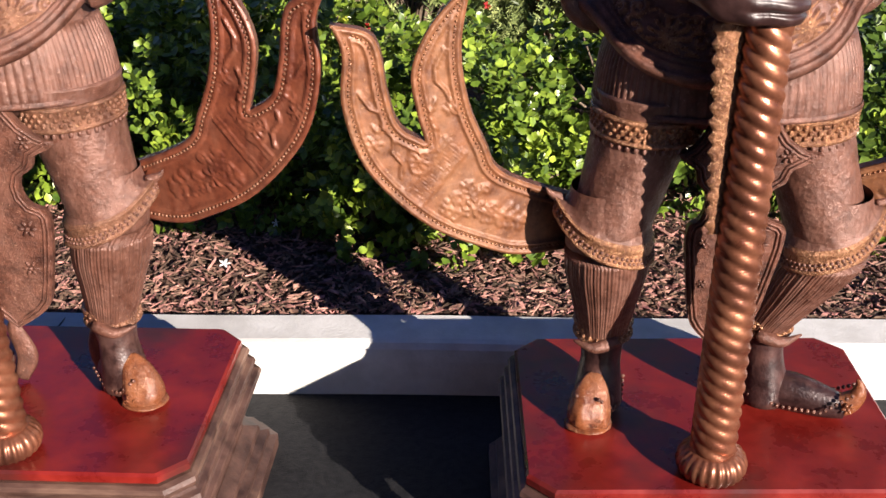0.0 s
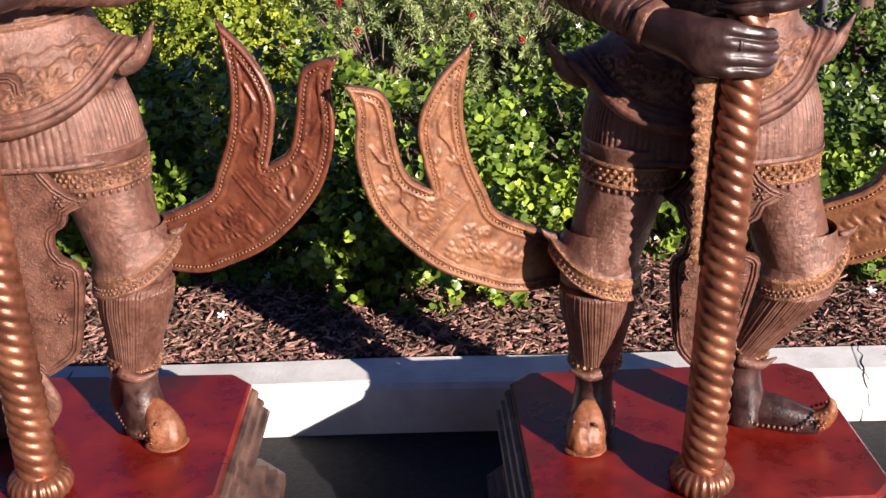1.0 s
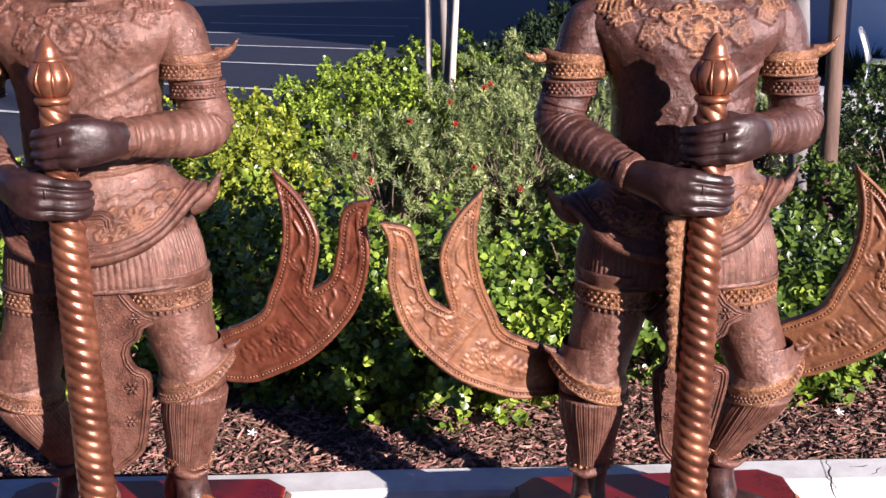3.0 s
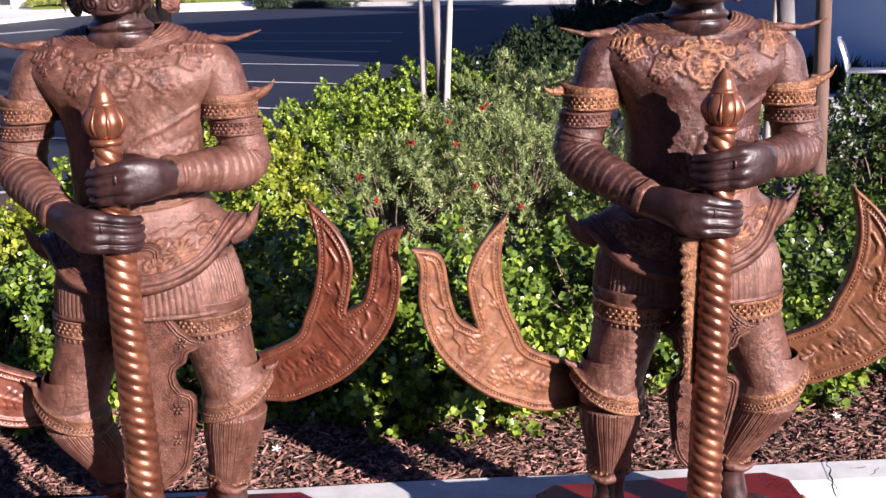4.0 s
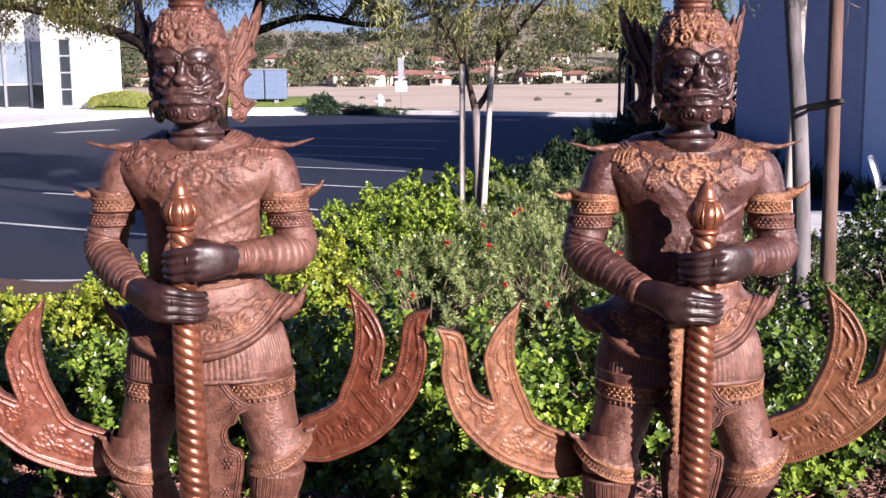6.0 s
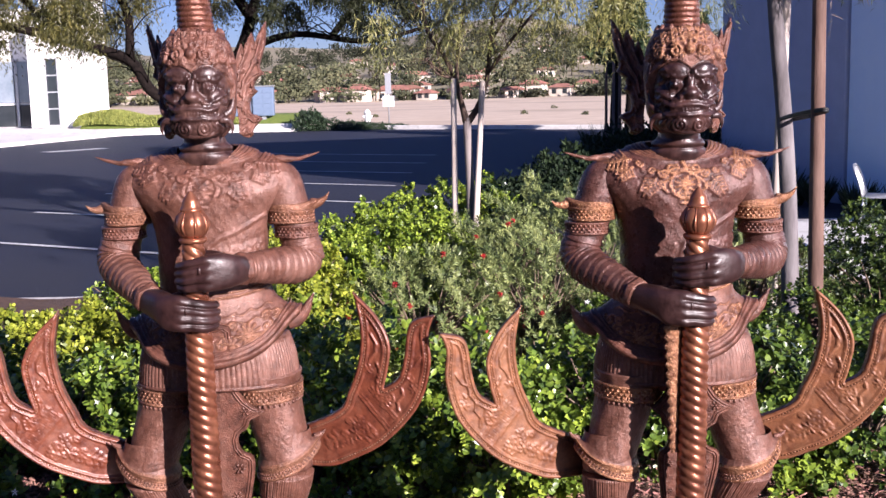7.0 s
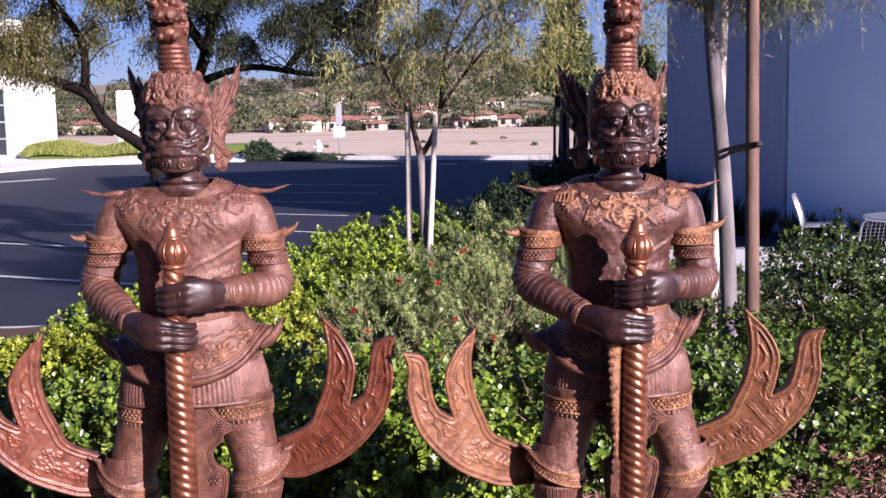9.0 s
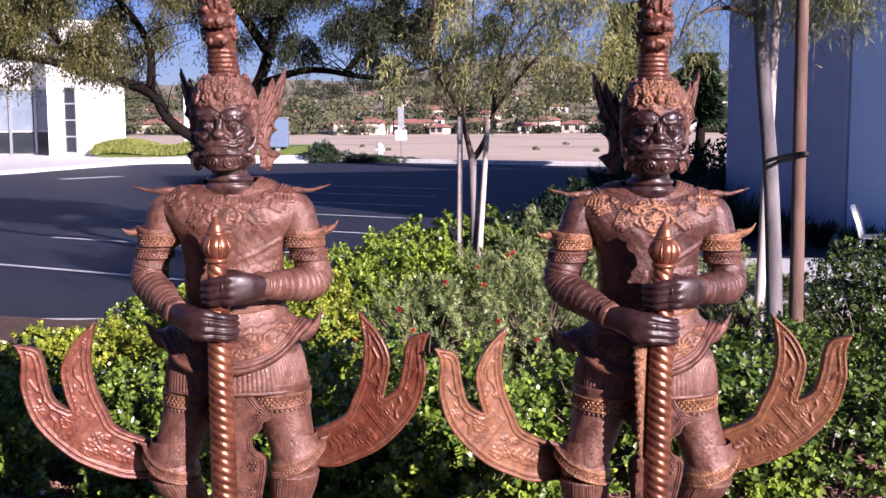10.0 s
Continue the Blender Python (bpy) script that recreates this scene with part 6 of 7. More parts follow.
def plum_shrub(c, r, seed, material, n=520, flowers=7, label="", leaf=0.037, gap=0.010, up=0.4, lumpy=1.0):
    rng = np.random.default_rng(seed)
    t = thing("natal_plum_shrub", label or "dense glossy green shrub with small rounded leaves and white star flowers", "shrub", group="natal plum shrubs")
    S = Shape()
    stems(S, rng, c, r, 12)
    part("woody_frame", S, M_TWIG, t)
    p, q = mound_points(rng, int(n * 1.25), c, r, lumpy=lumpy)
    clot = np.sin(p[:, 0] * 31 + c[0] * 7) + np.sin(p[:, 1] * 27 + p[:, 2] * 13) + np.sin(p[:, 2] * 34 + p[:, 0] * 11 + c[1] * 5)
    keep = (clot > -0.2) | (rng.uniform(0, 1, len(p)) < 0.08)
    p, q = p[keep], q[keep]
    S = Shape()
    template, faces = (LEAF_T, LEAF_F) if leaf > 0.03 else (SMALL_T, SMALL_F)
    sprigs(S, rng, p, q, 8 if leaf > 0.03 else 7, np.full(len(p), leaf), np.full(len(p), leaf * 0.88), template, faces, gap, up=up)
    part("foliage", S, material, t)
    if flowers:
        out = np.linalg.norm((p - np.array(c)) / np.array(r), axis=1)
        i = rng.choice(np.where((q[:, 1] < 0.3) & (out > 1.0))[0], flowers, False)
        for fp, fq in zip(np.array(c) + (p[i] - np.array(c)) * 1.05 + np.array((0, -0.02, 0.03)), unit(q[i] + np.array((0.3, -0.8, 0.3)))):
            ob = new("flower", STAR)
            ob.parent = t
            ob.matrix_local = Matrix.Translation(fp) @ Vector(fq).to_track_quat("Z", "Y").to_matrix().to_4x4()
    return t


def grevillea(c, r, seed, n=560, flowers=8, label=""):
    rng = np.random.default_rng(seed)
    t = thing("grevillea_shrub", label or "grey-green fine-needled shrub with small red flowers", "shrub", group="grevillea shrubs")
    S = Shape()
    stems(S, rng, c, r, 90, 0.0055)
    part("woody_frame", S, M_TWIG, t, "pale bare twigs")
    p, q = mound_points(rng, n, c, r, lumpy=0.7)
    S = Shape()
    clot = np.sin(p[:, 0] * 29 + c[0] * 7) + np.sin(p[:, 1] * 25 + p[:, 2] * 15) + np.sin(p[:, 2] * 33 + p[:, 0] * 9 + c[1] * 5)
    keep = (clot > -0.55) | (rng.uniform(0, 1, len(p)) < 0.12)
    p, q = p[keep], q[keep]
    sprigs(S, rng, p, q, 26, np.full(len(p), 0.036), np.full(len(p), 0.0095), BLADE_T, BLADE_F, 0.0030, 0.85, up=0.3)
    part("foliage", S, M_NEEDLE, t)
    if flowers:
        out = np.linalg.norm((p - np.array(c)) / np.array(r), axis=1)
        i = rng.choice(np.where((q[:, 1] < 0.0) & (q[:, 2] > 0.2) & (out > 1.02))[0], flowers, False)
        for fp, fq in zip(p[i], q[i]):
            f0 = fp + fq * 0.04 + np.array((0, -0.02, 0.015))
            S = Shape()
            for k in range(26):
                d = unit(rng.normal(size=3) + fq * 0.9)
                e = f0 + d * 0.018
                tube(S, [(*f0, 0.0022), (*(f0 + d * 0.014 + (0, 0, 0.003)), 0.0022), (*e, 0.0016)], 0, 4, 1)
            part("flower", S, M_REDFL, t, "small spidery red flower")
    return t


# front row of plum shrubs along the mulch, then the mounds behind
rr = random.Random(11)
x = -2.55
while x < 4.2:
    deep = 0.10 if 0.1 < x < 0.7 else 0.0
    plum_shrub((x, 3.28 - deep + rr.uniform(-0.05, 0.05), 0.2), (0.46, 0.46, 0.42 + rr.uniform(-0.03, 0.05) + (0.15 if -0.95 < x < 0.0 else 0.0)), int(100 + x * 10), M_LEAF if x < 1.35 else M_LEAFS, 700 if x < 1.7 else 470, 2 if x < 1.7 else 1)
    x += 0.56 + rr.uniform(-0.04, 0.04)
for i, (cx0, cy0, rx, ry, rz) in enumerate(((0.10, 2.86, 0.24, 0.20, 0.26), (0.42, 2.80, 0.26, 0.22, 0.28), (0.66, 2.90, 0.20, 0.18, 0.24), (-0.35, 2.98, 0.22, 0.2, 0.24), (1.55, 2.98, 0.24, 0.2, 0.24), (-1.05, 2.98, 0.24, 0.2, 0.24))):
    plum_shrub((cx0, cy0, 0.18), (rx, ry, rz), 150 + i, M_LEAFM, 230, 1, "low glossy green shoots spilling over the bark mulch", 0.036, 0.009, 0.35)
for i, (cx0, cy0, rx, ry, rz) in enumerate(((-2.5, 4.25, 0.6, 0.5, 0.32), (-1.75, 4.2, 0.55, 0.5, 0.38), (-1.1, 4.3, 0.5, 0.5, 0.50), (-0.55, 4.25, 0.45, 0.5, 0.56),
                                            (-0.75, 5.1, 0.5, 0.5, 0.66))):
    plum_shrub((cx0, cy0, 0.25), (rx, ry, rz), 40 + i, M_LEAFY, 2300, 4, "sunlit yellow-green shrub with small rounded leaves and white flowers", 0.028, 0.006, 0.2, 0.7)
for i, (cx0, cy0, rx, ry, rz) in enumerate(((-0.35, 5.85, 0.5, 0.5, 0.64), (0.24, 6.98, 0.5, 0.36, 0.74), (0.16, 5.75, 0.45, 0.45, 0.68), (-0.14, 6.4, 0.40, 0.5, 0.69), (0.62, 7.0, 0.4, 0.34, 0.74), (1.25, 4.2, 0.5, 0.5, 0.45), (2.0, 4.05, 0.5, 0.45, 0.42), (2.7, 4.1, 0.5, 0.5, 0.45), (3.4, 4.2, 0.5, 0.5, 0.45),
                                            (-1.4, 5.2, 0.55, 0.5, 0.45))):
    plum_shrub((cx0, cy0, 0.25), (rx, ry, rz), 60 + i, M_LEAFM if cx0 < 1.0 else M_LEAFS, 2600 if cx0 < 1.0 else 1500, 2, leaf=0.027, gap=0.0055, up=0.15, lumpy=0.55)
for i, (cx0, cy0, rx, ry, rz, fl) in enumerate(((0.12, 4.6, 0.5, 0.5, 0.56, 12), (0.75, 4.75, 0.5, 0.55, 0.62, 7), (0.66, 5.6, 0.52, 0.5, 0.70, 5), (1.15, 5.6, 0.6, 0.5, 0.74, 2), (1.02, 6.4, 0.52, 0.5, 0.76, 0),
                                                (2.1, 5.4, 0.5, 0.5, 0.6, 0))):
    grevillea((cx0, cy0, 0.25), (rx, ry, rz), 80 + i, 1250, fl)
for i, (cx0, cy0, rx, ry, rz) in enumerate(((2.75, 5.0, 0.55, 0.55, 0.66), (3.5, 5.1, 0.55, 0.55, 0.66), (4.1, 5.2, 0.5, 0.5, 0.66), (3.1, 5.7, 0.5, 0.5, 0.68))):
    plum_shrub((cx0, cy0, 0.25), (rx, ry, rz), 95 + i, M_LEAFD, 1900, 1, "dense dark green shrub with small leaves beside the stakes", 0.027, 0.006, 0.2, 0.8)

# fallen blossoms on the mulch
for i, (fx, fy) in enumerate(((-0.265, 2.55), (1.62, 2.64), (-1.3, 2.7))):
    S = Shape()
    star_flowers(S, np.random.default_rng(i), np.array([(0, 0, 0)], float), np.array([(0.1, -0.35, 0.9)]), 0.019)
    ob = part("fallen_flower", S, M_WHITEFL)
    ob.location = (fx, fy, float(bed_z(fx, fy)) + 0.026)
    tagged(ob, "white star flower fallen on the bark mulch", "flower", "fallen flowers")


# ---- trees ----
def strands(S, rng, starts, n_leaf, length, leaf_len, leaf_w, slot=0, out=0.5, dry=None, curl=1.0, stem=0.0):
    """Drooping twigs with narrow hanging leaves."""
    n = len(starts)
    head_dir = unit(np.stack([rng.normal(size=n), rng.normal(size=n), rng.uniform(-0.1, 0.7, n)], 1))
    ln = length * rng.uniform(0.5, 1.25, n)
    if stem:
        way = [starts + head_dir * (ln * out * t)[:, None] + np.array((0, 0, -1)) * (ln * curl * t ** 1.7)[:, None] for t in (0, 0.35, 0.7, 1)]
        for a, b in zip(way, way[1:]):
            leaves(S, a, unit(b - a), rng.normal(size=(n, 3)), np.linalg.norm(b - a, axis=1) * 1.08, np.full(n, stem), BLADE_T, BLADE_F, slot)
    for i in range(n_leaf):
        t = (i + 0.5) / n_leaf
        p = starts + head_dir * (ln * out * t)[:, None] + np.array((0, 0, -1)) * (ln * curl * t ** 1.7)[:, None]
        d = unit(head_dir * 0.45 * (1 - t) + np.array((0, 0, -0.8 * curl)) + rng.normal(size=(n, 3)) * 0.5)
        leaves(S, p, d, rng.normal(size=(n, 3)), leaf_len * rng.uniform(0.6, 1.2, n), leaf_w * rng.uniform(0.8, 1.2, n), BLADE_T, BLADE_F, slot)


def branch_points(rng, limbs, n, spread):
    """Points scattered round limb paths, denser towards the ends."""
    out = []
    for limb in limbs:
        p = spline([q[:3] for q in limb], 8)
        i = (rng.uniform(0.25, 1, n) ** 0.7 * (len(p) - 1)).astype(int)
        out.append(p[i] + rng.normal(size=(n, 3)) * spread)
    return np.concatenate(out)


def clumps(rng, pts, per, spread):
    """A tuft of strand heads round each point."""
    return (pts[:, None, :] + rng.normal(size=(len(pts), per, 3)) * np.array((spread, spread, spread * 0.8))).reshape(-1, 3)


def twigs(S, rng, limbs, n, length, rad):
    for limb in limbs:
        p = spline([q[:3] for q in limb], 8)
        for _ in range(n):
            a = p[int(rng.uniform(0.2, 1) * (len(p) - 1))]
            d = rng.normal(size=3)
            d = unit(np.array((d[0], d[1], abs(d[2]) * 0.7 + 0.15)))
            m = a + d * length * 0.5 + (0, 0, 0.05)
            e = a + d * length * rng.uniform(0.7, 1.3) + (0, 0, -0.12 * length)
            tube(S, [(*a, rad), (*m, rad * 0.7), (*e, rad * 0.25)], 0, 5, 3)


# large dark-limbed tree across the lot
rng = np.random.default_rng(21)
big = thing("spreading_tree", "large spreading tree with dark crooked limbs and drooping narrow leaves", "tree")
TX, TY = -1.95, 12.0
trunk = [(TX - 0.52, TY + 0.25, -0.05, 0.12), (TX - 0.50, TY + 0.22, 0.8, 0.10), (TX - 0.42, TY + 0.16, 1.6, 0.075), (TX - 0.02, TY + 0.05, 2.3, 0.066), (TX + 0.25, TY, 3.3, 0.06), (TX + 0.3, TY, 4.4, 0.05)]
limbs = [[(TX - 0.65, TY - 0.09, 1.42, 0.075), (TX - 0.80, TY - 0.1, 1.54, 0.07), (TX - 1.1, TY - 0.15, 1.75, 0.066), (TX - 1.32, TY - 0.2, 2.1, 0.06), (TX - 1.9, TY - 0.3, 2.3, 0.06), (TX - 2.7, TY - 0.4, 2.5, 0.045), (TX - 4.0, TY - 0.6, 2.55, 0.025)],
         [(TX - 1.3, TY - 0.2, 2.05, 0.055), (TX - 1.35, TY - 0.1, 2.7, 0.045), (TX - 1.9, TY, 3.4, 0.03), (TX - 2.7, TY, 4.0, 0.02)],
         [(TX + 0.0, TY, 2.2, 0.05), (TX + 0.6, TY - 0.1, 2.35, 0.038), (TX + 1.3, TY - 0.2, 2.25, 0.030), (TX + 1.75, TY - 0.2, 2.3, 0.024), (TX + 2.6, TY - 0.2, 2.55, 0.02)],
         [(TX + 1.0, TY - 0.1, 2.3, 0.04), (TX + 1.35, TY, 2.75, 0.035), (TX + 1.75, TY, 3.3, 0.025), (TX + 2.4, TY, 3.9, 0.015)],
         [(TX + 0.12, TY, 2.5, 0.07), (TX - 0.4, TY + 0.2, 3.2, 0.05), (TX - 1.2, TY + 0.3, 3.9, 0.03), (TX - 2.0, TY + 0.3, 4.4, 0.015)],
         [(TX + 0.2, TY, 3.0, 0.06), (TX + 0.9, TY + 0.2, 3.7, 0.04), (TX + 1.9, TY + 0.3, 4.3, 0.02)],
         [(TX - 2.0, TY - 0.3, 2.33, 0.04), (TX - 2.6, TY - 0.2, 2.9, 0.03), (TX - 3.6, TY, 3.4, 0.02)]]
# second tree: crown shade is put into its near-black leaf colour
dark = thing("shade_dark_tree", "tree with black crooked limbs, shade put into its dark narrow leaves", "tree")
S = Shape()
tube(S, [(TX - 0.45, TY - 0.05, -0.05, 0.10), (TX - 0.5, TY - 0.06, 0.8, 0.085), (TX - 0.62, TY - 0.08, 1.35, 0.08), (TX - 0.75, TY - 0.1, 1.52, 0.075)], 0, 12, 5, lambda th, t: 1 + 0.06 * np.sin(th * 5 + t * 9))
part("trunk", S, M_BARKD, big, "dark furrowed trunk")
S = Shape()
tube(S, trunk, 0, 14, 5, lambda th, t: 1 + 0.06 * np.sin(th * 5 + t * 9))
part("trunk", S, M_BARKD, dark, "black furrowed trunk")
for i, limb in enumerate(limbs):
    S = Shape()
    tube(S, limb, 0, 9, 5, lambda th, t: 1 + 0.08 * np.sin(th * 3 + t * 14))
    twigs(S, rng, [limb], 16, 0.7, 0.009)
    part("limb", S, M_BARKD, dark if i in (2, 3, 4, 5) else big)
S = Shape()
pts = branch_points(rng, [limbs[1], limbs[4], limbs[6], limbs[0]], 40, 0.34)
pts = np.concatenate([pts, branch_points(rng, [limbs[1], limbs[6], limbs[4]], 52, 0.5) + (0.1, 0, 0.3)])
pts = clumps(rng, pts[::2], 185, 0.09)
pts = pts[pts[:, 2] > 2.3 + 0.12 * np.sin(pts[:, 0] * 4)]
strands(S, rng, pts, 6, 0.30, 0.062, 0.0125, 0, 0.7)
part("crown", S, M_WILLOW, big, "olive-green narrow drooping leaves")
S = Shape()
pts = branch_points(rng, [limbs[2], limbs[3], limbs[5], trunk[3:]], 46, 0.34)
pts = np.concatenate([pts, branch_points(rng, [limbs[5], limbs[3], limbs[4]], 44, 0.5) + (0, 0.1, 0.35)])
d3 = unit(rng.normal(size=(130, 3))) * (rng.uniform(0.3, 1, 130) ** 0.5)[:, None]
pts = np.concatenate([pts, np.array((TX + 0.3, TY + 0.3, 4.3)) + d3 * np.array((2.3, 1.6, 0.8))])
pts = np.concatenate([pts, np.array((TX + 1.3, TY - 0.7, 2.85)) + rng.normal(size=(56, 3)) * np.array((0.75, 0.25, 0.26))])
pts = clumps(rng, pts[::3], 120, 0.065)
pts = pts[pts[:, 2] > 2.35 + 0.12 * np.sin(pts[:, 0] * 5)]
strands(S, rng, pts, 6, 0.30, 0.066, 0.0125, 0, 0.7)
part("crown", S, M_WILLOWSHADE, dark, "narrow leaves darkened to stand for shade")


def pole(p0, p1, r0, r1, material, name, parent, label=""):
    S = Shape()
    a, b = np.array(p0, float), np.array(p1, float)
    pts = [(*(a + (b - a) * t), r0 + (r1 - r0) * t) for t in np.linspace(0, 1, 7)]
    tube(S, pts, 0, 14, 2, lambda th, t: 1 + 0.05 * np.sin(th * 2 + t * 5))
    return part(name, S, material, parent, label)


# young staked tree in the bed
rng = np.random.default_rng(5)
AX, AY = 0.440, 6.45
young = thing("staked_young_tree", "slender young tree with drooping narrow leaves tied between two stakes", "tree")
S = Shape()
tr = [(AX, AY, 0.12, 0.036), (AX + 0.005, AY, 0.9, 0.03), (AX - 0.01, AY, 1.5, 0.029)]
tube(S, tr, 0, 12, 5)
part("trunk", S, M_STAKE, young)
limbsA = [[(AX - 0.01, AY, 1.46, 0.027), (AX - 0.05, AY - 0.02, 1.62, 0.019), (AX - 0.09, AY - 0.04, 1.78, 0.016), (AX - 0.17, AY - 0.05, 1.94, 0.015), (AX - 0.27, AY - 0.05, 2.10, 0.012), (AX - 0.29, AY, 2.4, 0.008), (AX - 0.24, AY, 2.8, 0.005)],
          [(AX - 0.01, AY, 1.46, 0.025), (AX + 0.06, AY, 1.56, 0.020), (AX + 0.13, AY + 0.03, 1.74, 0.016), (AX + 0.16, AY + 0.05, 1.96, 0.016), (AX + 0.22, AY, 2.3, 0.011), (AX + 0.5, AY, 2.8, 0.006)],
          [(AX - 0.075, AY, 1.74, 0.015), (AX - 0.06, AY, 1.98, 0.013), (AX + 0.0, AY, 2.4, 0.009), (AX - 0.02, AY, 3.0, 0.005)],
          [(AX + 0.14, AY, 1.80, 0.014), (AX + 0.42, AY - 0.2, 2.16, 0.010), (AX + 0.9, AY - 0.2, 2.55, 0.005)],
          [(AX + 0.15, AY, 2.0, 0.012), (AX + 0.6, AY + 0.2, 2.6, 0.009), (AX + 1.2, AY + 0.1, 2.9, 0.004)],
          [(AX - 0.08, AY - 0.03, 1.77, 0.011), (AX - 0.20, AY - 0.1, 1.80, 0.008), (AX - 0.28, AY - 0.12, 1.90, 0.005)]]
for limb in limbsA:
    S = Shape()
    tube(S, limb, 0, 8, 4)
    twigs(S, rng, [limb], 12, 0.30, 0.0045)
    part("limb", S, M_BARKY, young, "thin dark limb")
S = Shape()
pts = branch_points(rng, limbsA[:5], 150, 0.24)
pts = np.concatenate([pts, branch_points(rng, limbsA[3:5], 140, 0.28)])
pts = pts[pts[:, 2] > 2.02]
pts = clumps(rng, pts[::8], 17, 0.06)
strands(S, rng, pts, 9, 0.30, 0.052, 0.0075, 0, 0.5, stem=0.002)
part("crown", S, M_OLIVE, young, "sparse olive hanging leaves")
S = Shape()
strands(S, rng, pts[::70], 9, 0.30, 0.06, 0.005, 0, 0.25, stem=0.002)
part("dry_leaves", S, M_DRY, young, "straw-coloured dry leaves")
for dx, lean, top in ((-0.104, 0.006, 1.77), (0.0465, 0.0535, 1.75)):
    st = thing("tree_stake", "pale round timber tree stake driven into the bed", "stake", group="tree stakes")
    pole((AX + dx - lean, AY - 0.06, 0.1), (AX + dx + lean, AY - 0.06, top), 0.022, 0.02, M_STAKEW, "post", st)

# staked tree by the building side
rng = np.random.default_rng(6)
tree_b = thing("staked_tree", "slim grey-barked tree with drooping leaves tied to timber stakes", "tree")
S = Shape()
tb = [(2.14, 4.72, 0.1, 0.05), (2.13, 4.72, 0.7, 0.047), (2.09, 4.72, 1.4, 0.043), (2.03, 4.72, 2.0, 0.04), (1.99, 4.74, 2.6, 0.034), (1.95, 4.78, 3.3, 0.025)]
tube(S, tb, 0, 16, 5, lambda th, t: 1 + 0.04 * np.sin(th * 3 + t * 8))
part("trunk", S, M_TRUNK, tree_b, "smooth grey-tan trunk")
limbsB = [[(2.0, 4.73, 2.3, 0.02), (1.8, 4.6, 2.35, 0.012), (1.6, 4.5, 2.3, 0.008), (1.45, 4.45, 2.1, 0.004)],
          [(2.0, 4.74, 2.5, 0.02), (2.3, 4.5, 2.7, 0.014), (2.7, 4.3, 2.65, 0.008), (3.0, 4.2, 2.4, 0.004)],
          [(1.97, 4.76, 2.8, 0.02), (2.0, 4.3, 3.1, 0.014), (2.1, 3.9, 3.1, 0.007)],
          [(1.99, 4.74, 2.4, 0.018), (2.2, 4.5, 2.5, 0.011), (2.4, 4.3, 2.4, 0.006)],
          [(1.97, 4.76, 2.9, 0.02), (2.5, 4.9, 3.3, 0.012), (3.1, 4.8, 3.2, 0.005)]]
for limb in limbsB:
    S = Shape()
    tube(S, limb, 0, 8, 4)
    twigs(S, rng, [limb], 8, 0.35, 0.004)
    part("limb", S, M_BARKY, tree_b)
S = Shape()
pts = np.concatenate([branch_points(rng, limbsB[1:], 150, 0.09), branch_points(rng, limbsB[:1], 54, 0.06)])
pts = np.concatenate([pts[::5], np.array((2.02, 4.62, 2.42)) + rng.normal(size=(16, 3)) * np.array((0.10, 0.10, 0.12)), np.array((2.32, 4.45, 2.46)) + rng.normal(size=(16, 3)) * np.array((0.20, 0.12, 0.10))])
pts = clumps(rng, pts, 10, 0.045)
strands(S, rng, pts, 12, 0.17, 0.048, 0.0042, 0, 0.8, stem=0.0022)
part("crown", S, M_GUM, tree_b, "narrow olive leaves hanging in strands")
S = Shape()
strands(S, rng, pts[::60], 7, 0.34, 0.06, 0.004, 0, 0.12, stem=0.003)
part("dry_leaves", S, M_DRY, tree_b, "pale dry hanging leaves")
stake_b = thing("tree_stake", "reddish-brown weathered timber tree stake", "stake", group="tree stakes")
pole((2.10, 4.2, 0.1), (2.075, 4.2, 2.75), 0.037, 0.034, M_STAKEB, "post", stake_b)
stake_c = thing("tree_stake", "pale timber tree stake behind the trunk", "stake", group="tree stakes")
pole((2.12, 5.05, 0.1), (2.2, 5.05, 2.7), 0.03, 0.028, M_STAKEW, "post", stake_c)
S = Shape()
for dz in (-0.0045, 0.0045):
    ring = []
    for i in range(17):
        a = 2 * math.pi * i / 16
        ring.append((2.095 + 0.06 * math.cos(a) * 0.9, 4.45 + 0.33 * math.sin(a), 1.53 + dz - 0.035 * math.sin(a), 0.0072))
    tube(S, ring, 0, 8, 2)
tagged(part("tree_tie", S, M_RUBBER), "black rubber tie round trunk and stake", "tie")

for dx in (0.0, 0.16, 0.3):
    st = thing("tree_stake", "thin dark timber stake beside the lot", "stake", group="tree stakes")
    pole((3.45 + dx, 20.0 + dx, 0.0), (3.47 + dx, 20.0 + dx, 2.1), 0.03, 0.025, M_STAKEB, "post", st)


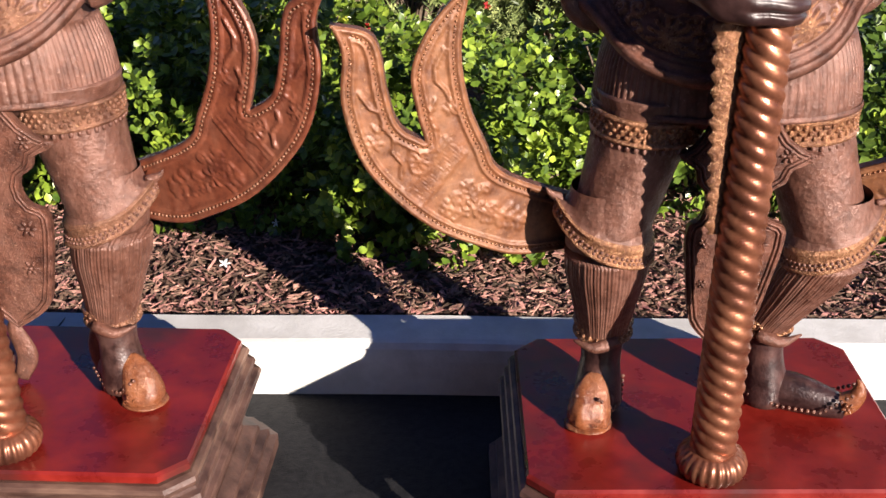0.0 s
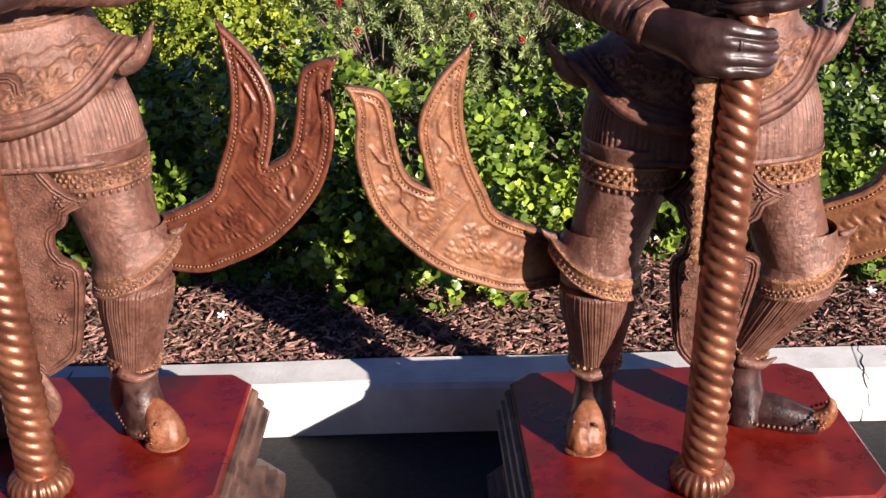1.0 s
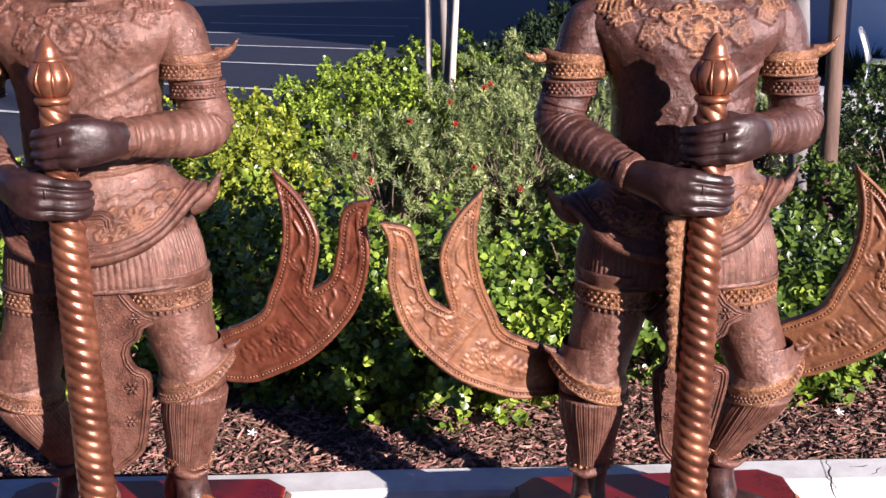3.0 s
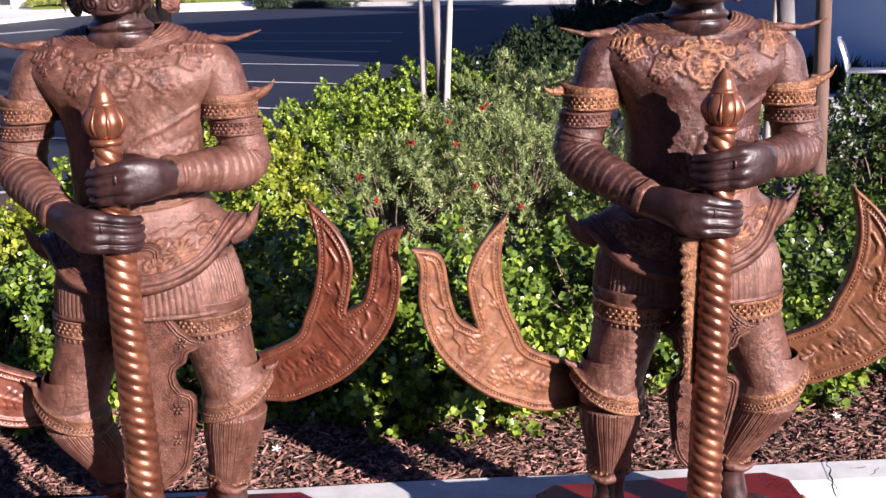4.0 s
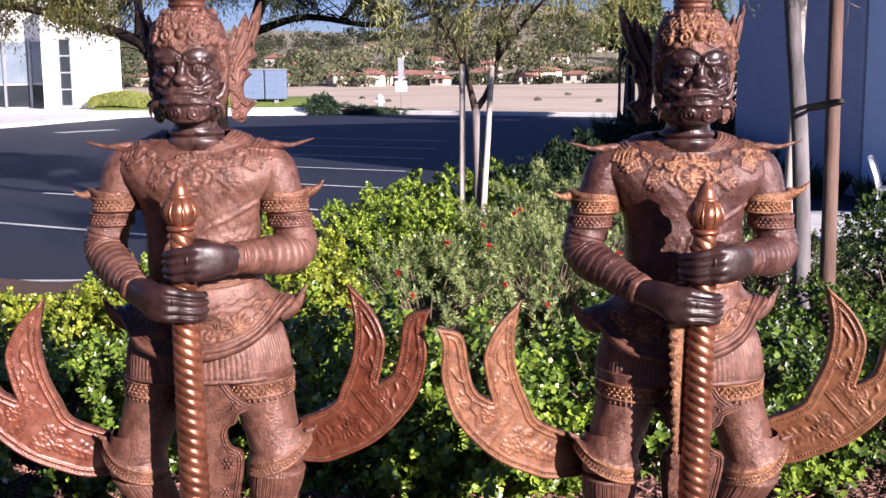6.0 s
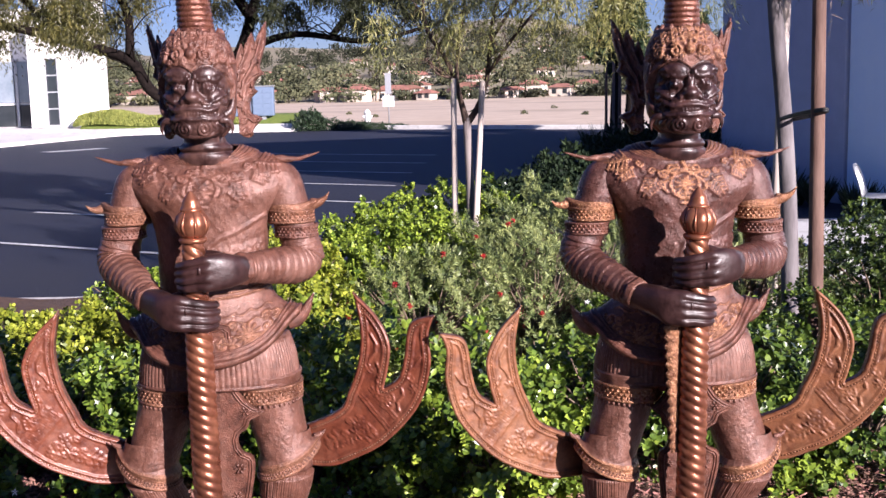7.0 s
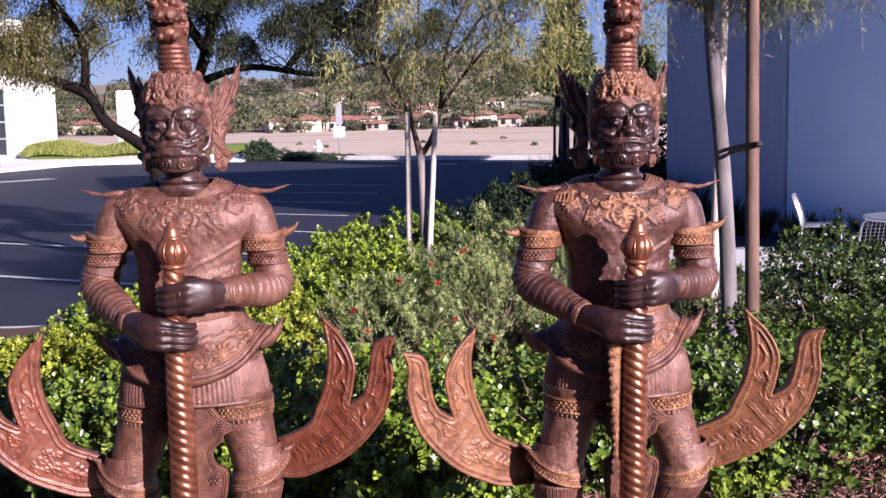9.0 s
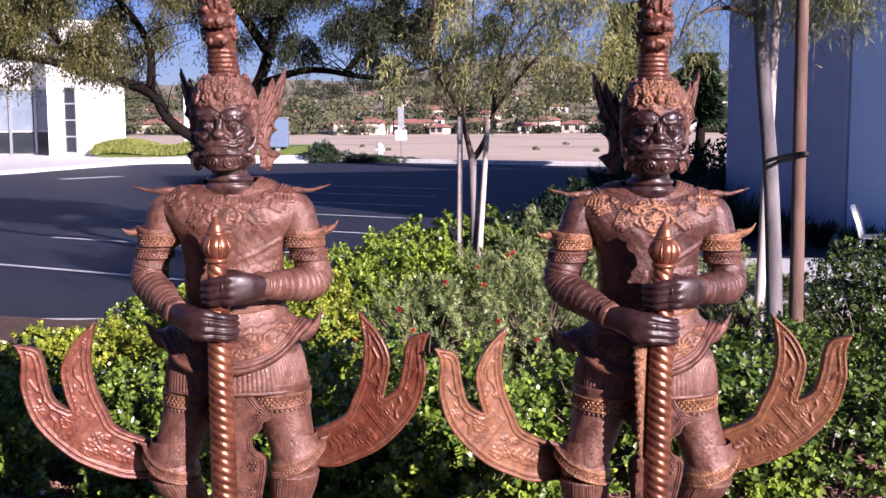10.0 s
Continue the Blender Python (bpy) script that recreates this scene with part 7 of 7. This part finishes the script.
def conifer(x, y, h, w, seed):
    rng = np.random.default_rng(seed)
    t = thing("conifer_tree", "tall dark green conifer behind the building", "tree", (x, y, 0.0), "conifers")
    S = Shape()
    tube(S, [(0, 0, -0.1, 0.2), (0.05, 0, h * 0.5, 0.12), (0, 0, h * 0.95, 0.03)], 0, 8, 3)
    part("trunk", S, M_BARKD, t)
    n = 5000
    u = rng.uniform(0.42, 1, n) ** 0.9
    a = rng.uniform(0, 6.28, n)
    rad = w * (1.25 - u) * 0.8 * rng.uniform(0.3, 1.0, n) * (1 + 0.3 * np.sin(u * 40 + a * 2))
    p = np.stack([rad * np.cos(a), rad * np.sin(a), u * h], 1)
    S = Shape()
    leaves(S, p, np.stack([np.cos(a), np.sin(a), rng.uniform(-0.6, 0.4, n)], 1), rng.normal(size=(n, 3)), rng.uniform(0.2, 0.5, n), rng.uniform(0.06, 0.14, n), NEEDLE_T, NEEDLE_F)
    part("crown", S, M_GRASSD, t)


conifer(5.8, 33.5, 5.2, 1.0, 1)
conifer(8.1, 33.5, 3.7, 0.9, 2)
conifer(6.85, 37.0, 4.3, 0.8, 3)

# ---- the building at the side, its strip of grasses and the wire chairs ----
A, B, C = (4.84, 16.8), (5.78, 13.9), (7.3, 9.2)


def wall(name, p, q, h, thick, material, label, z0=-0.05, inset_n=0.0):
    S = Shape()
    d = np.array(q) - np.array(p)
    ln = float(np.linalg.norm(d))
    box(S, (0, 0, z0), (ln, thick, h), 0, 0.02)
    ob = part(name, S, material, smooth=False)
    ob.matrix_world = Matrix.Translation((p[0], p[1], 0)) @ Matrix.Rotation(math.atan2(d[1], d[0]), 4, "Z")
    return tagged(ob, label, "wall", kind="structure")


wall("wall_east", B, C, 7.5, 0.4, M_BLUE, "blue-grey stucco wall of a commercial building in shade")
wall("wall_east_return", A, (B[0] - 0.02, B[1] + 0.06), 7.5, 0.4, M_BLUED, "blue-grey stucco wall section with deeper shade put into its colour")
wall("wall_north", (A[0] + 0.2, A[1] + 0.02), (A[0] + 12, A[1] + 3.9), 7.5, 0.4, M_BLUED, "end wall in the same shade-darkened stucco")
wall("wall_south", (C[0] + 0.05, C[1]), (C[0] + 12, C[1] + 3.6), 7.5, 0.4, M_BLUE, "blue-grey stucco end wall")
# two unseen walls added behind the camera to hold back sky light
wall("sky_block_wall", (-32.0, -6.4), (1.4, -6.4), 8.5, 0.4, M_SKYBLOCK, "unseen dark wall added behind the forecourt to cut sky fill")
wall("sky_block_return", (-32.2, -6.2), (-32.2, -30.0), 8.5, 0.4, M_SKYBLOCK, "unseen dark side wall added to cut sky fill")
S = Shape()
box(S, (3.0, 7.3, -0.1), (6.2, 12.3, 0.012), 0, 0.004)
tagged(part("pavement", S, M_KERB, smooth=False), "pale concrete patio beside the building", "pavement", kind="structure")


def strap_clump(x, y, h, seed):
    rng = np.random.default_rng(seed)
    n = 170
    S = Shape()
    a = rng.uniform(0, 6.28, n)
    d = np.stack([np.cos(a) * 0.55, np.sin(a) * 0.55, rng.uniform(0.7, 1.4, n)], 1)
    base = np.stack([np.cos(a) * 0.06, np.sin(a) * 0.06, np.full(n, 0.0)], 1) * rng.uniform(0.3, 1.4, n)[:, None]
    leaves(S, base, d, rng.normal(size=(n, 3)), h * rng.uniform(0.6, 1.25, n), np.full(n, 0.028), NEEDLE_T, NEEDLE_F)
    ob = part("strap_leaf_clump", S, M_GRASSD)
    ob.location = (x, y, 0.0)
    return tagged(ob, "dark green strap-leaved grass clump against the wall", "grass clump", "grass clumps")


for i in range(22):
    t = i / 21
    px, py = 4.2 + (6.6 - 4.2) * t, 17.0 + (10.9 - 17.0) * t
    strap_clump(px - 0.15 + 0.2 * math.sin(i * 3.1), py + 0.15 * math.sin(i * 1.7), (0.85 - 0.5 * min(1.0, t * 2.2)) * (1 + 0.2 * math.sin(i * 2.3)), 300 + i)
for i in range(8):
    strap_clump(3.3 + 0.28 * i, 19.5 + 0.5 * math.sin(i * 2.2), 0.9, 340 + i)


def wire(S, pts, r=0.008, k=4):
    tube(S, [(*p, r) for p in pts], 0, 7, k)


def wire_chair(loc, turn):
    c = thing("patio_chair", "low white wire-mesh metal patio chair", "chair", loc, "patio chairs")
    c.rotation_euler.z, c.scale = radians(turn), (1.0, 1.0, 0.74)
    S = Shape()
    wire(S, [(-0.24, 0.22, 0.45), (-0.25, 0.27, 0.7), (-0.22, 0.33, 0.9), (0, 0.35, 0.94), (0.22, 0.33, 0.9), (0.25, 0.27, 0.7), (0.24, 0.22, 0.45)], 0.013)
    part("back_frame", S, M_STEEL, c)
    S = Shape()
    for i in range(11):
        x = -0.2 + 0.04 * i
        wire(S, [(x, 0.22, 0.46), (x, 0.28, 0.7), (x, 0.34, 0.915)], 0.0035, 2)
    for i in range(9):
        z = 0.5 + 0.047 * i
        y = 0.225 + (z - 0.46) * 0.25
        wire(S, [(-0.235, y, z), (0.235, y, z)], 0.003, 1)
    part("backrest_mesh", S, M_STEEL, c)
    S = Shape()
    wire(S, [(-0.24, 0.22, 0.45), (-0.24, -0.22, 0.46), (0, -0.25, 0.455), (0.24, -0.22, 0.46), (0.24, 0.22, 0.45)], 0.013)
    for i in range(11):
        x = -0.2 + 0.04 * i
        wire(S, [(x, 0.22, 0.45), (x, -0.235, 0.458)], 0.0035, 1)
    part("seat", S, M_STEEL, c)
    for sx in (-1, 1):
        for sy in (-1, 1):
            S = Shape()
            wire(S, [(sx * 0.23, sy * 0.21, 0.46), (sx * 0.26, sy * 0.25, 0.0)], 0.013, 2)
            part("leg", S, M_STEEL, c)
    return c


wire_chair((5.4, 11.6, 0.012), 64)
wire_chair((4.95, 9.1, 0.012), 175)
tb_ = thing("patio_table", "round white metal patio table", "table", (4.95, 8.2, 0.012))
S = Shape()
loft(S, [(0, 0, 0.72, 0.47, 0.47), (0, 0, 0.735, 0.5, 0.5), (0, 0, 0.745, 0.5, 0.5), (0, 0, 0.75, 0.48, 0.48)], 0, 40, 2)
part("tabletop", S, M_STEEL, tb_)
S = Shape()
loft(S, [(0, 0, 0.0, 0.25, 0.25), (0, 0, 0.02, 0.22, 0.22), (0, 0, 0.06, 0.03, 0.03), (0, 0, 0.7, 0.03, 0.03), (0, 0, 0.72, 0.1, 0.1)], 0, 20, 3)
part("pedestal", S, M_STEEL, tb_)

# ---- across the lot: pavement, white building, lawn, signs ----
S = Shape()
front = spline([(-19.0, 24.0), (-14.6, 36.4), (-13.8, 39.7), (-12.9, 43.0), (-12.0, 45.2), (-9.0, 45.5), (-5.0, 45.5)], 4)
back = spline([(-34.0, 50.0), (-19.0, 50.0), (-16.0, 50.0), (-14.0, 49.0), (-12.0, 47.6), (-9.0, 46.7), (-5.0, 46.5)], 4)
m = len(front)
v = []
for (fx, fy), (kx, ky) in zip(front, back):
    t0 = np.array((fx, fy))
    t1 = np.array((kx, ky))
    e = (t1 - t0) / np.linalg.norm(t1 - t0)
    for q, z in ((t0, -0.05), (t0 + e * 0.02, 0.10), (t0 + e * 0.05, 0.12), (t0 + e * 0.4, 0.13), (t1, 0.30), (t1, -0.05)):
        v.append((q[0], q[1], z))
S.add(v, [(i * 6 + j, (i + 1) * 6 + j, (i + 1) * 6 + j + 1, i * 6 + j + 1) for i in range(m - 1) for j in range(5)])
ob = part("pavement", S, M_KERB, smooth=False)
tagged(ob, "pale concrete walk along the far edge of the lot", "pavement", kind="structure")
S = Shape()
box(S, (0, 0, -0.05), (36.0, 0.3, 0.16), 0, 0.02)
ob = tagged(part("far_kerb", S, M_KERB, smooth=False), "pale concrete kerb along the field", "kerb", kind="structure")
ob.location, ob.rotation_euler.z = (-4.2, 46.75, 0), math.atan(-0.6)
bx, by, bz = -13.85, 48.5, 0.30
wb = thing("white_building", "sunlit white stucco office building with dark narrow windows", "building", (bx, by, bz))
S = Shape()
S.add([(-2.75, 0, 0), (0, 0, 0), (-2.5, 8, 0), (-5.2, 8, 0), (-2.75, 0, 5.6), (0, 0, 5.6), (-2.5, 8, 5.6), (-5.2, 8, 5.6)],
      [(3, 2, 1, 0), (4, 5, 6, 7), (0, 1, 5, 4), (1, 2, 6, 5), (2, 3, 7, 6), (3, 0, 4, 7)])
box(S, (-3.25, -0.5, 0), (-2.72, 1.6, 4.6), 0, 0.02)
part("wall", S, M_WHITEW, wb, smooth=False)
S = Shape()
box(S, (-2.9, -0.15, 5.6), (0.1, 0.45, 5.85), 0, 0.03)
part("parapet", S, M_WHITEW, wb, smooth=False)
for i in range(4):
    wnd = Shape()
    z0 = 0.12 + i * 0.72
    box(wnd, (-2.62, -0.05, z0), (-2.18, 0.02, z0 + 0.66))
    part("window", wnd, M_GLASSD, wb, "dark narrow window pane", smooth=False)
S = Shape()
for i in range(5):
    box(S, (-2.66, -0.07, 0.06 + i * 0.72), (-2.14, 0.0, 0.12 + i * 0.72))
for x0 in (-2.67, -2.17):
    box(S, (x0, -0.072, 0.0), (x0 + 0.05, 0.0, 3.0))
part("window_frame", S, M_ALU, wb, smooth=False)
S = Shape()
box(S, (-14, 1.2, 0), (-3.2, 1.5, 5.2))
part("entrance_wall", S, M_WHITEW, wb, smooth=False)
for i in range(5):
    S = Shape()
    box(S, (-4.3 - i * 1.15, 1.12, 0.05), (-3.3 - i * 1.15, 1.18, 1.0))
    part("window", S, M_GLASSD, wb, "dark glass pane beside the entrance", smooth=False)
    S = Shape()
    box(S, (-4.3 - i * 1.15, 1.12, 1.1), (-3.3 - i * 1.15, 1.18, 2.9))
    part("window", S, M_GLASSL, wb, "glass pane beside the entrance with reflection put into its pale colour", smooth=False)
S = Shape()
for i in range(6):
    box(S, (-4.38 - (i - 1) * 1.15, 1.05, 0.0), (-4.28 - (i - 1) * 1.15, 1.2, 3.0))
part("mullion", S, M_ALU, wb, smooth=False)

S = Shape()
rng = np.random.default_rng(9)
n = 22000
gx = rng.uniform(-15.0, -8.0, n)
gy = rng.uniform(46.9, 49.5, n)
hz = 0.2 + 0.55 * np.clip((gy - 46.5) / 1.2, 0, 1) + 0.15 * np.sin(gx * 1.7) * np.clip((gy - 46.5), 0, 1)
base = np.stack([gx, gy, hz - 0.02], 1)
leaves(S, base, np.stack([rng.normal(size=n) * 0.5, rng.normal(size=n) * 0.5, np.full(n, 1.0)], 1), rng.normal(size=(n, 3)), rng.uniform(0.07, 0.19, n), rng.uniform(0.03, 0.06, n), NEEDLE_T, NEEDLE_F)
tagged(part("lawn_hedge", S, M_LAWN), "bright yellow-green low hedge beside the white building", "hedge", kind="stuff")
S = Shape()
gx, gy = np.meshgrid(np.linspace(-14.7, -5.5, 30), np.linspace(46.6, 52, 8))
S.add(np.stack([gx, gy, 0.13 + 0.5 * np.clip((gy - 46.5) / 1.5, 0, 1)], -1).reshape(-1, 3), grid_faces(8, 30, False))
tagged(part("lawn", S, mat("lawn_turf", (0.10, 0.15, 0.02), (0.19, 0.24, 0.04), 6, 0.9, 0, 0.5, 30, 0.03)), "bright green lawn by the white building", "lawn", kind="structure")

S = Shape()
box(S, (0, 0, 0), (0.85, 0.5, 2.75), 0, 0.03)
ob = part("white_pillar", S, M_WHITEW, smooth=False)
ob.location = (-11.5, 49.5, 0.35)
tagged(ob, "white rendered pillar on the lawn", "pillar")

for x0 in (-7.95, -7.0):
    ms = thing("mailbox_cluster", "grey metal cluster mailbox on a pedestal", "mailbox", (x0, 47.6, 0.0), "cluster mailboxes")
    S = Shape()
    box(S, (-0.45, -0.22, 0.62), (0.45, 0.22, 1.85), 0, 0.02)
    part("cabinet", S, M_SIGNB, ms, smooth=False)
    for r in range(5):
        for c in range(2):
            S = Shape()
            box(S, (-0.42 + 0.43 * c, -0.232, 0.68 + 0.23 * r), (-0.02 + 0.43 * c, -0.218, 0.88 + 0.23 * r), 0, 0.004)
            part("door", S, M_MAIL, ms, smooth=False)
    S = Shape()
    box(S, (-0.1, -0.1, 0), (0.1, 0.1, 0.63), 0, 0.01)
    part("pedestal", S, M_ALU, ms, smooth=False)
    S = Shape()
    box(S, (-0.48, -0.26, 1.85), (0.48, 0.25, 1.9), 0, 0.01)
    part("hood", S, M_ALU, ms, smooth=False)

sp = thing("street_sign", "small pale sign on a grey metal post at the lot's edge", "sign", (-1.65, 47.5, 0.0))
S = Shape()
tube(S, [(0, 0, 0, 0.035), (0, 0, 2.3, 0.035)], 0, 10, 1)
part("post", S, M_ALU, sp)
S = Shape()
box(S, (-0.25, -0.06, 0.88), (0.25, -0.035, 1.34), 0, 0.005)
part("lower_plate", S, M_SIGN, sp, smooth=False)
S = Shape()
box(S, (-0.13, -0.06, 1.42), (0.13, -0.035, 2.3), 0, 0.005)
part("upper_plate", S, M_ALU, sp, smooth=False)
hy_ = thing("fire_hydrant", "white-painted fire hydrant on the verge", "hydrant", (-2.5, 46.2, 0.15))
S = Shape()
loft(S, [(0, 0, 0, 0.16, 0.16), (0, 0, 0.05, 0.12, 0.12), (0, 0, 0.45, 0.12, 0.12), (0, 0, 0.5, 0.15, 0.15), (0, 0, 0.56, 0.13, 0.13), (0, 0, 0.66, 0.05, 0.05)], 0, 16, 2)
part("body", S, M_WHITEW, hy_)
for sx in (-1, 1):
    S = Shape()
    tube(S, [(sx * 0.1, 0, 0.36, 0.06), (sx * 0.2, 0, 0.36, 0.06)], 0, 10, 1)
    part("outlet", S, M_WHITEW, hy_)


def mound_bush(name, c, r, n, leaf, w, material, seed, label, category="bush", group=""):
    rng = np.random.default_rng(seed)
    S = Shape()
    p, q = mound_points(rng, n, (0, 0, 0), r, -0.1)
    k = 4
    for i in range(k):
        leaves(S, p, q * 0.6 + rng.normal(size=p.shape) * 0.7 + (0, 0, 0.3), q + rng.normal(size=p.shape) * 0.6, leaf * rng.uniform(0.6, 1.3, len(p)), w * rng.uniform(0.7, 1.2, len(p)), LEAF_T, LEAF_F)
    ob = part(name, S, material)
    ob.location = c
    return tagged(ob, label, category, group)


mound_bush("verge_bush", (-4.9, 45.9, 0.05), (0.66, 0.6, 0.70), 900, 0.16, 0.035, M_GRASSD, 1, "dark green rounded bush at the lot's edge", group="verge bushes")
for i in range(5):
    mound_bush("verge_bush", (-4.0 + 0.65 * i, 45.7 - 0.05 * i, 0.02), (0.7, 0.5, 0.40 - 0.065 * i), 420, 0.09, 0.03, M_GRASSD, 10 + i, "low dark green verge planting", group="verge bushes")
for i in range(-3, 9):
    mound_bush("side_shrub", (2.5 + 0.42 * i, 15.6 + 0.75 * i, 0.0), (0.75, 0.75, 0.82 + 0.05 * i + 0.08 * min(i, 0)), 430, 0.10, 0.042, M_SHADE, 50 + i, "shrub beside the lot with shade put into its dark leaves", group="side shrubs")

for i, (wx, wy, ww) in enumerate(((5.8, 68.0, 0.32), (8.6, 61.0, 0.26), (10.2, 92.0, 0.4), (-3.3, 69.0, 0.24), (3.1, 80.0, 0.3), (-6.0, 84.0, 0.3), (12.5, 70.0, 0.3))):
    mound_bush("field_weed", (wx, wy, float(land(wx, wy))), (ww * 0.6, ww * 0.6, ww * 0.5), 60, 0.13, 0.025, M_HILL, 90 + i, "small dry weed on the dirt field", "weed", "field weeds")

# ---- hillside: houses and trees ----
rr = random.Random(4)


def house(x, y, w, d, h, turn):
    z = float(land(x, y)) - 0.3
    t = thing("hillside_house", "cream house with a red tile roof on the far slope", "house", (x, y, z), "hillside houses")
    t.rotation_euler.z = radians(turn)
    S = Shape()
    box(S, (-w / 2, -d / 2, 0), (w / 2, d / 2, h))
    part("wall", S, M_HOUSE, t, smooth=False)
    S = Shape()
    e = 0.7
    S.add([(-w / 2 - e, -d / 2 - e, h), (w / 2 + e, -d / 2 - e, h), (w / 2 + e, d / 2 + e, h), (-w / 2 - e, d / 2 + e, h), (-w / 4, 0, h + d * 0.2), (w / 4, 0, h + d * 0.2)],
          [(0, 1, 5, 4), (1, 2, 5), (2, 3, 4, 5), (3, 0, 4), (3, 2, 1, 0)])
    part("roof", S, M_ROOF, t, smooth=False)
    for i in range(max(2, int(w / 3.5))):
        S = Shape()
        x0 = -w / 2 + (i + 0.5) * w / max(2, int(w / 3.5))
        box(S, (x0 - 0.6, -d / 2 - 0.06, 0.9), (x0 + 0.6, -d / 2 + 0.02, 2.2))
        part("window", S, M_GLASSD, t, smooth=False)


for row, (y0, n, step) in enumerate(((318, 12, 19), (345, 12, 20), (385, 11, 23), (450, 14, 25), (540, 15, 30))):
    for i in range(n):
        house(-105 - 20 * row + i * step + rr.uniform(-3, 3), y0 + rr.uniform(-7, 7), rr.uniform(6, 10), rr.uniform(5, 7), rr.uniform(2.2, 3.6), rr.uniform(-25, 25))

for x0, y0, w0, h0, a0 in ((-27, 311, 7, 3.2, 12), (-19.5, 306, 6, 3.6, -18), (-16, 313, 5, 2.4, 25), (-5.5, 312, 6, 3.2, 15), (-1.0, 307, 4, 2.2, -24), (7.5, 310, 5, 2.6, 20), (22, 308, 6, 2.4, 18), (36, 312, 6, 2.6, -22), (-46, 310, 7, 3.0, 20)):
    house(x0, y0, w0, 5.0, h0, a0)


def far_crown(S, rng, h, w, at=(0, 0, 0)):
    for k in range(8):
        u = rng.uniform(0.25, 0.95)
        wide = w * (0.42 - 0.26 * abs(u - 0.5))
        c = (at[0] + rng.normal() * wide * 0.75, at[1] + rng.normal() * wide * 0.75, at[2] + h * u)
        rad = (wide * rng.uniform(0.55, 1.0), wide * rng.uniform(0.55, 1.0), h * rng.uniform(0.10, 0.2))
        p, q = mound_points(rng, 52, c, rad, -0.9)
        leaves(S, p, q + rng.normal(size=p.shape) * 0.9, q + rng.normal(size=p.shape) * 0.8, rng.uniform(0.5, 1.2, len(p)), rng.uniform(0.4, 0.9, len(p)), BLADE_T, BLADE_F)

def far_tree(x, y, h, w, seed):
    rng = np.random.default_rng(seed)
    t = thing("hillside_tree", "olive-green tree on the far slope", "tree", (x, y, float(land(x, y)) - 0.2), "hillside trees")
    S = Shape()
    tube(S, [(0, 0, 0, 0.18), (0.1, 0, h * 0.4, 0.13), (0, 0.1, h * 0.8, 0.05)], 0, 7, 2)
    part("trunk", S, M_BARKD, t)
    S = Shape()
    far_crown(S, rng, h, w)
    part("crown", S, M_HILL, t)


WOOD = Shape()
for i in range(420):
    y0 = 303.5 + 420 * (i / 420) ** 1.6 + rr.uniform(-5, 5)
    x0, h0, w0 = rr.uniform(-0.40, 0.38) * y0, rr.uniform(1.6, 3.6) if i % 3 and i < 150 else rr.uniform(5, 10.5), rr.uniform(5, 10)
    if i < 280:
        far_tree(x0, y0, h0, w0, 500 + i)
    else:
        far_crown(WOOD, np.random.default_rng(500 + i), h0, w0, (x0, y0, float(land(x0, y0)) - 0.2))
tagged(part("far_wood", WOOD, M_HILL), "distant olive-green wood along the hilltop", "wood", kind="stuff")
